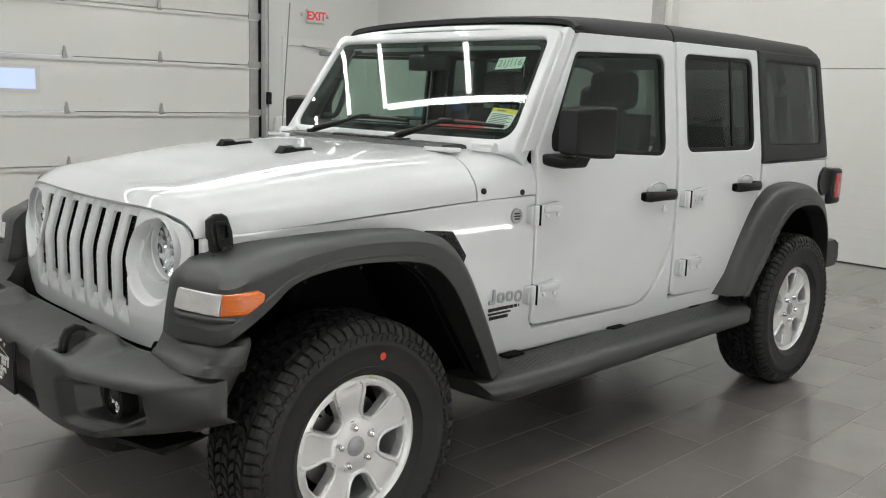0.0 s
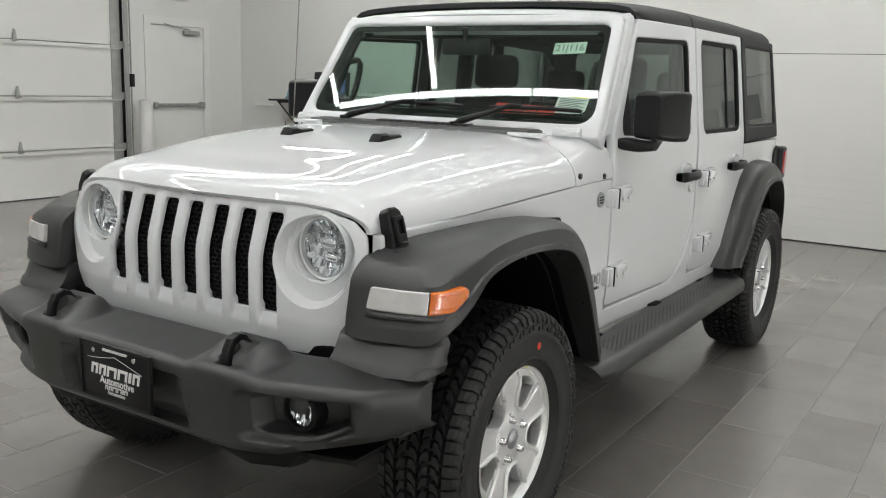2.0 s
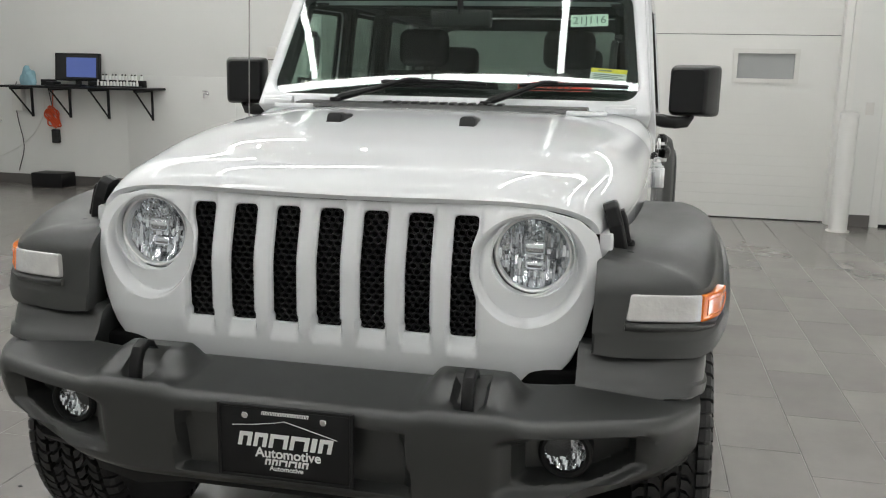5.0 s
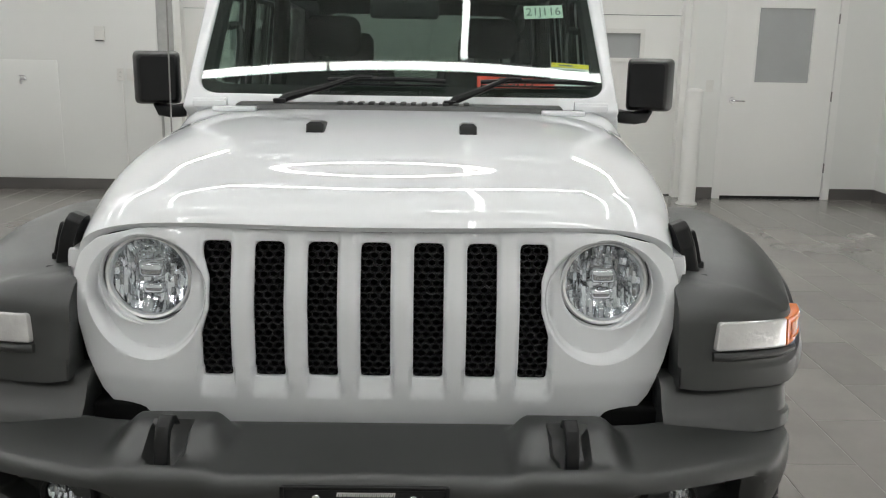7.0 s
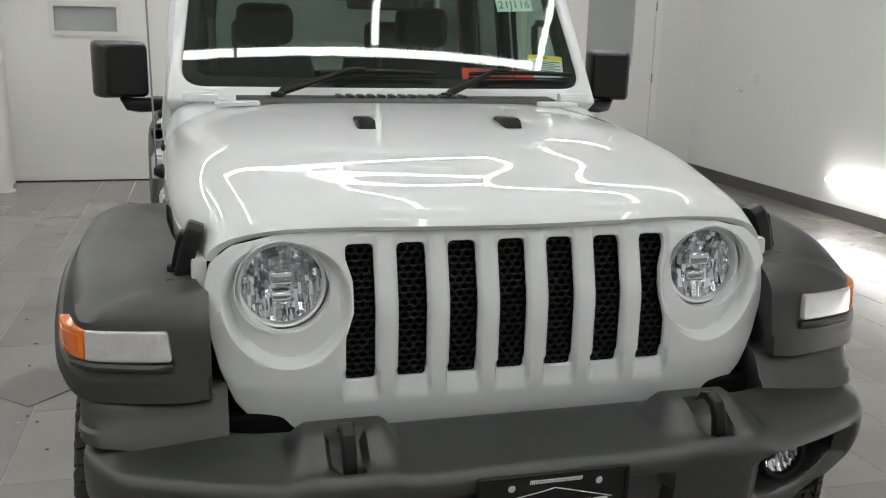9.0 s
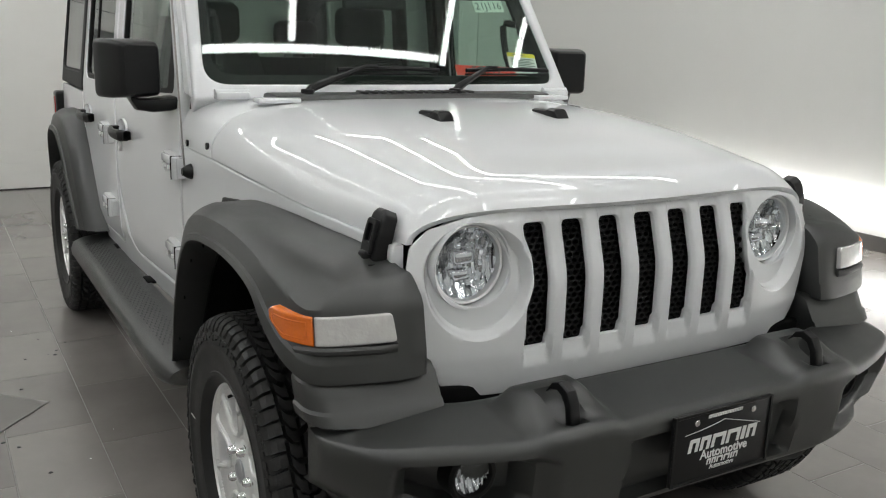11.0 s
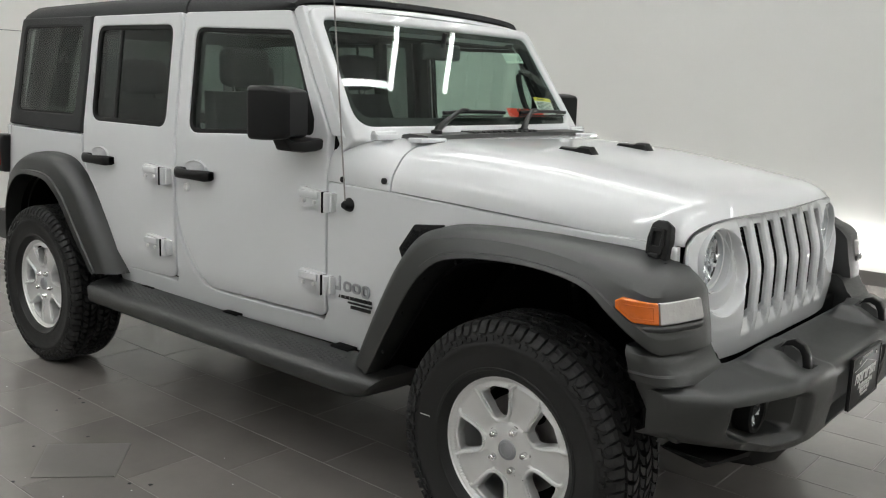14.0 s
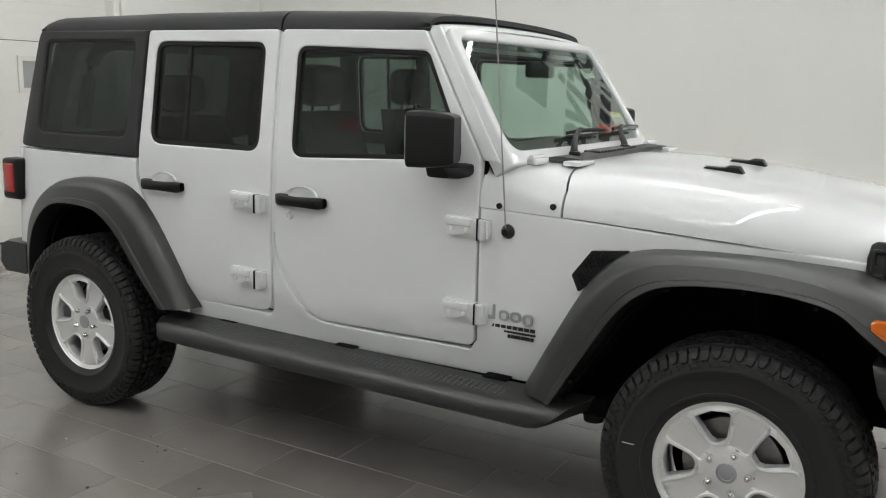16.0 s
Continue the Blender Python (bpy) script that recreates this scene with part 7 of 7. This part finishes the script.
part("suspension_arm", join(*[tube([(-0.05, s * 0.5, 0.36), (-0.95, s * 0.42, 0.46)], 0.025, 8) for s in (1, -1)], *[tube([(0.05, s * 0.52, 0.38), (0.0, s * 0.55, 0.9)], 0.03, 10) for s in (1, -1)], tube([(0.14, -0.60, 0.40), (0.14, 0.60, 0.44)], 0.02, 8)), SEAM, ub)
part("skid_plate", rbox(-2.4, -0.9, -0.32, 0.30, 0.30, 0.40, 0.04), DARK, ub)

# cabin
part("dashboard", loft([[(x, y, z) for x, z in rounded([(-0.90, 1.00), (-0.88, 1.285), (-1.02, 1.292), (-1.20, 1.255), (-1.27, 1.17), (-1.22, 1.00)], 0.03, 3)] for y in (-0.69, -0.3, 0.3, 0.69)], True), TRIMDARK, car, "black dashboard")
part("steering_wheel", xf(join(lathe([(0.185 + 0.016 * math.cos(a), 0.016 * math.sin(a)) for a in np.linspace(0, 2 * math.pi, 11)[:-1]], 40, "x", True), rbox(-0.03, 0.02, -0.07, 0.07, -0.06, 0.05, 0.02), tube([(0, -0.18, 0), (0, 0.18, 0)], 0.016, 8), tube([(0, 0, 0), (0, 0, -0.18)], 0.016, 8)), pose(-1.40, 0.37, 1.13, 0, -22, 0)), TRIMDARK, car, "black steering wheel")
part("binnacle", rbox(-1.27, -1.10, 0.20, 0.54, 1.22, 1.315, 0.03), TRIMDARK, car)


def seat(x, y, wd, back_z, rake=-0.16):
    c = part("seat", rbox(x - 0.02, x + 0.48, y - wd, y + wd, 0.82, 0.98, 0.05), CLOTH, car, "black cloth car seat")
    rows_ = []
    for t in np.linspace(0, 1, 8):
        z = 0.88 + (back_z - 0.88) * t
        xx = x + rake * t
        ww = wd * (1 - 0.22 * t * t)
        dpt = 0.075 - 0.025 * t
        rows_.append([(xx + a * dpt, y + b * ww, z) for a, b in rounded([(-1, -1), (1, -1), (1, 1), (-1, 1)], 0.35, 4)])
    part("seat_back", loft(rows_, True), CLOTH, c)
    part("headrest", join(rbox(x + rake - 0.05, x + rake + 0.055, y - 0.125, y + 0.125, back_z + 0.02, back_z + 0.20, 0.045), tube([(x + rake, y - 0.06, back_z - 0.05), (x + rake, y - 0.06, back_z + 0.06)], 0.007, 6), tube([(x + rake, y + 0.06, back_z - 0.05), (x + rake, y + 0.06, back_z + 0.06)], 0.007, 6)), CLOTH, c)


seat(-1.82, 0.36, 0.25, 1.42)
seat(-1.82, -0.36, 0.25, 1.42)
seat(-2.68, 0.36, 0.30, 1.36)
seat(-2.68, -0.36, 0.30, 1.36)
for s, side in SIDES:
    part("roll_bar", join(tube(smooth_path([(-1.16, s * 0.60, 1.70), (-1.5, s * 0.60, 1.725), (-2.05, s * 0.60, 1.725), (-2.7, s * 0.60, 1.715), (-3.15, s * 0.60, 1.66), (-3.28, s * 0.60, 1.3)], 5), 0.035, 10),
                          tube([(-2.05, s * 0.60, 1.72), (-2.03, s * 0.66, 0.7)], 0.038, 10)), TRIMDARK, car)
    part("grab_handle", tube(smooth_path([(-1.06, s * 0.635, 1.55), (-1.10, s * 0.60, 1.54), (-1.04, s * 0.60, 1.38), (-0.98, s * 0.635, 1.37)], 4), 0.014, 8), TRIMDARK, car)
    part("pillar_trim", tube([on_screen(-0.05)(s * 0.69, 0.03), on_screen(-0.05)(s * 0.65, 0.52)], 0.03, 8), TRIMDARK, car)
part("cross_bar", join(tube([(-2.05, -0.60, 1.72), (-2.05, 0.60, 1.72)], 0.035, 10), tube([(-1.22, -0.6, 1.70), (-1.22, 0.6, 1.70)], 0.03, 10)), TRIMDARK, car)
part("headliner", cuboid(-3.34, -1.20, -0.66, 0.66, 1.757, 1.765), TRIMDARK, car, smooth=False)
rm = part("interior_mirror", rbox(-1.10, -1.07, -0.125, 0.125, 1.585, 1.655, 0.014), GLOSSBLACK, car, "black interior mirror")
part("mirror_stalk", tube([(-1.075, 0, 1.64), (-1.06, 0, 1.70)], 0.012, 8), GLOSSBLACK, rm)

# papers behind the glass


def behind_glass(u, v, w_, h_, turn=0):
    """The pose of a flat note lying on the inside of the windshield."""
    p = Vector(on_screen(-0.030)(u, v))
    ax = Vector((0, 1, 0))
    up = Vector((RAKE[0], 0, RAKE[1]))
    out = ax.cross(up)
    return Matrix(((ax.x, up.x, out.x, p.x), (ax.y, up.y, out.y, p.y), (ax.z, up.z, out.z, p.z), (0, 0, 0, 1))) @ pose(0, 0, 0, 0, 0, turn)


m = behind_glass(0.500, 0.412, 0, 0, 3)
sk = part("stock_sticker", xf(cuboid(-0.070, 0.070, -0.027, 0.027, -0.0006, 0.0006), m), GREENPAPER, car, "pale green handwritten stock note", smooth=False)
writing("handwriting", "21J116", 0.046, m @ pose(0, 0, 0.0010), GREYINK, sk, 0.0002)
m = behind_glass(0.585, 0.150, 0, 0, -4)
ps = part("price_sticker", xf(cuboid(-0.066, 0.066, -0.048, 0.048, -0.0006, 0.0006), m), PAPER, car, "white window sticker with a yellow head", smooth=False)
part("sticker_head", xf(cuboid(-0.066, 0.066, 0.030, 0.048, 0.0008, 0.0012), m), YELLOW, ps, smooth=False)
part("text_bars", xf(join(cuboid(-0.04, 0.01, 0.036, 0.042, 0.0013, 0.0016), *[cuboid(-0.055, 0.055 - 0.02 * (k % 2), 0.020 - 0.0075 * k, 0.0235 - 0.0075 * k, 0.0008, 0.0011) for k in range(8)]), m), GREYINK, ps, smooth=False)
m = behind_glass(0.395, 0.117, 0, 0, -2)
rt = part("red_tag", xf(cuboid(-0.135, 0.135, -0.022, 0.022, -0.0006, 0.0006), m), REDTAG, car, "red tag with black letters on the dashboard", smooth=False)
writing("tag_lettering", "SOLD", 0.05, m @ pose(0, 0, 0.0012), INK, rt, 0.0002, 0.001)

# floor tiles, in rows along the car, each row shifted
TW, TL, GAP, ROW0 = 0.3045, 0.609, 0.0036, 1.092


def tile_geo(l, w):
    a, b, c = l / 2, w / 2, 0.0012
    v = [(-a, -b, -0.0016), (a, -b, -0.0016), (a, b, -0.0016), (-a, b, -0.0016), (-a + c, -b + c, 0), (a - c, -b + c, 0), (a - c, b - c, 0), (-a + c, b - c, 0)]
    return v, [(4, 5, 6, 7), (0, 1, 5, 4), (1, 2, 6, 5), (2, 3, 7, 6), (3, 0, 4, 7)]


tile_mesh = arr_mesh("floor_tile", *tile_geo(TL - GAP, TW - GAP))
tile_mesh.materials.append(TILE)
spots, rng = [], random.Random(7)
k0 = math.floor((RY - 0.2 - ROW0) / TW)
for k in range(k0, math.ceil((LY - ROW0) / TW) + 1):
    y = ROW0 + (k + 0.5) * TW
    shift = (k % 3) * TL / 3
    x = BX - 0.2 + shift - TL
    while x < FX:
        spots.append((x + TL / 2, y, rng.uniform(-0.0003, 0.0)))
        x += TL
spots = [s for s in spots if BX - 0.35 < s[0] < FX and RY - 0.15 < s[1] < LY + 0.1]
spots.sort(key=lambda s: max(abs(s[0] + 1.4) / 1.25, abs(s[1] - 0.3)))
for s in spots[:296]:
    ob = new("tile", tile_mesh)
    ob.parent, ob.location = floor, s
rest = join(*[([(x + p[0], y + p[1], z + p[2]) for p in tile_geo(TL - GAP, TW - GAP)[0]], tile_geo(TL - GAP, TW - GAP)[1]) for x, y, z in spots[296:]])
tagged(part("tiles", rest, TILE, floor, smooth=False, clean=False), kind="stuff")
fp = thing("floor_plate", "thin square grey plate lying skewed on the tiles", "plate")
part("plate", prism([(-1.677, -1.162), (-1.442, -1.367), (-1.650, -1.585), (-1.90, -1.40)], "z", 0.0005, 0.004), PLATE_TILE, fp, smooth=False)

# crumbs of dirt and pale chips beside the car
rng = random.Random(21)
for name, label, material, n in (("dirt_crumbs", "small dark crumbs of dirt on the floor tiles", INK, 26), ("paint_chips", "tiny pale chips scattered on the floor tiles", PAPER, 12)):
    geos = []
    for k in range(n):
        cx, cy, r = rng.uniform(-2.7, 0.1), rng.uniform(-1.75, -0.95), rng.uniform(0.003, 0.009) * (0.5 if material is PAPER else 1)
        m = 5 + k % 3
        ring = [(cx + r * rng.uniform(0.6, 1.3) * math.cos(2 * math.pi * i / m), cy + r * rng.uniform(0.6, 1.3) * math.sin(2 * math.pi * i / m)) for i in range(m)]
        h = r * 0.45
        geos.append(([(x, y, 0.0002) for x, y in ring] + [(cx + (x - cx) * 0.6, cy + (y - cy) * 0.6, h) for x, y in ring], [tuple(range(m, 2 * m)), *[(i, (i + 1) % m, m + (i + 1) % m, m + i) for i in range(m)]]))
    tagged(part(name, join(*geos), material, smooth=False, clean=False), label, "debris", kind="stuff")
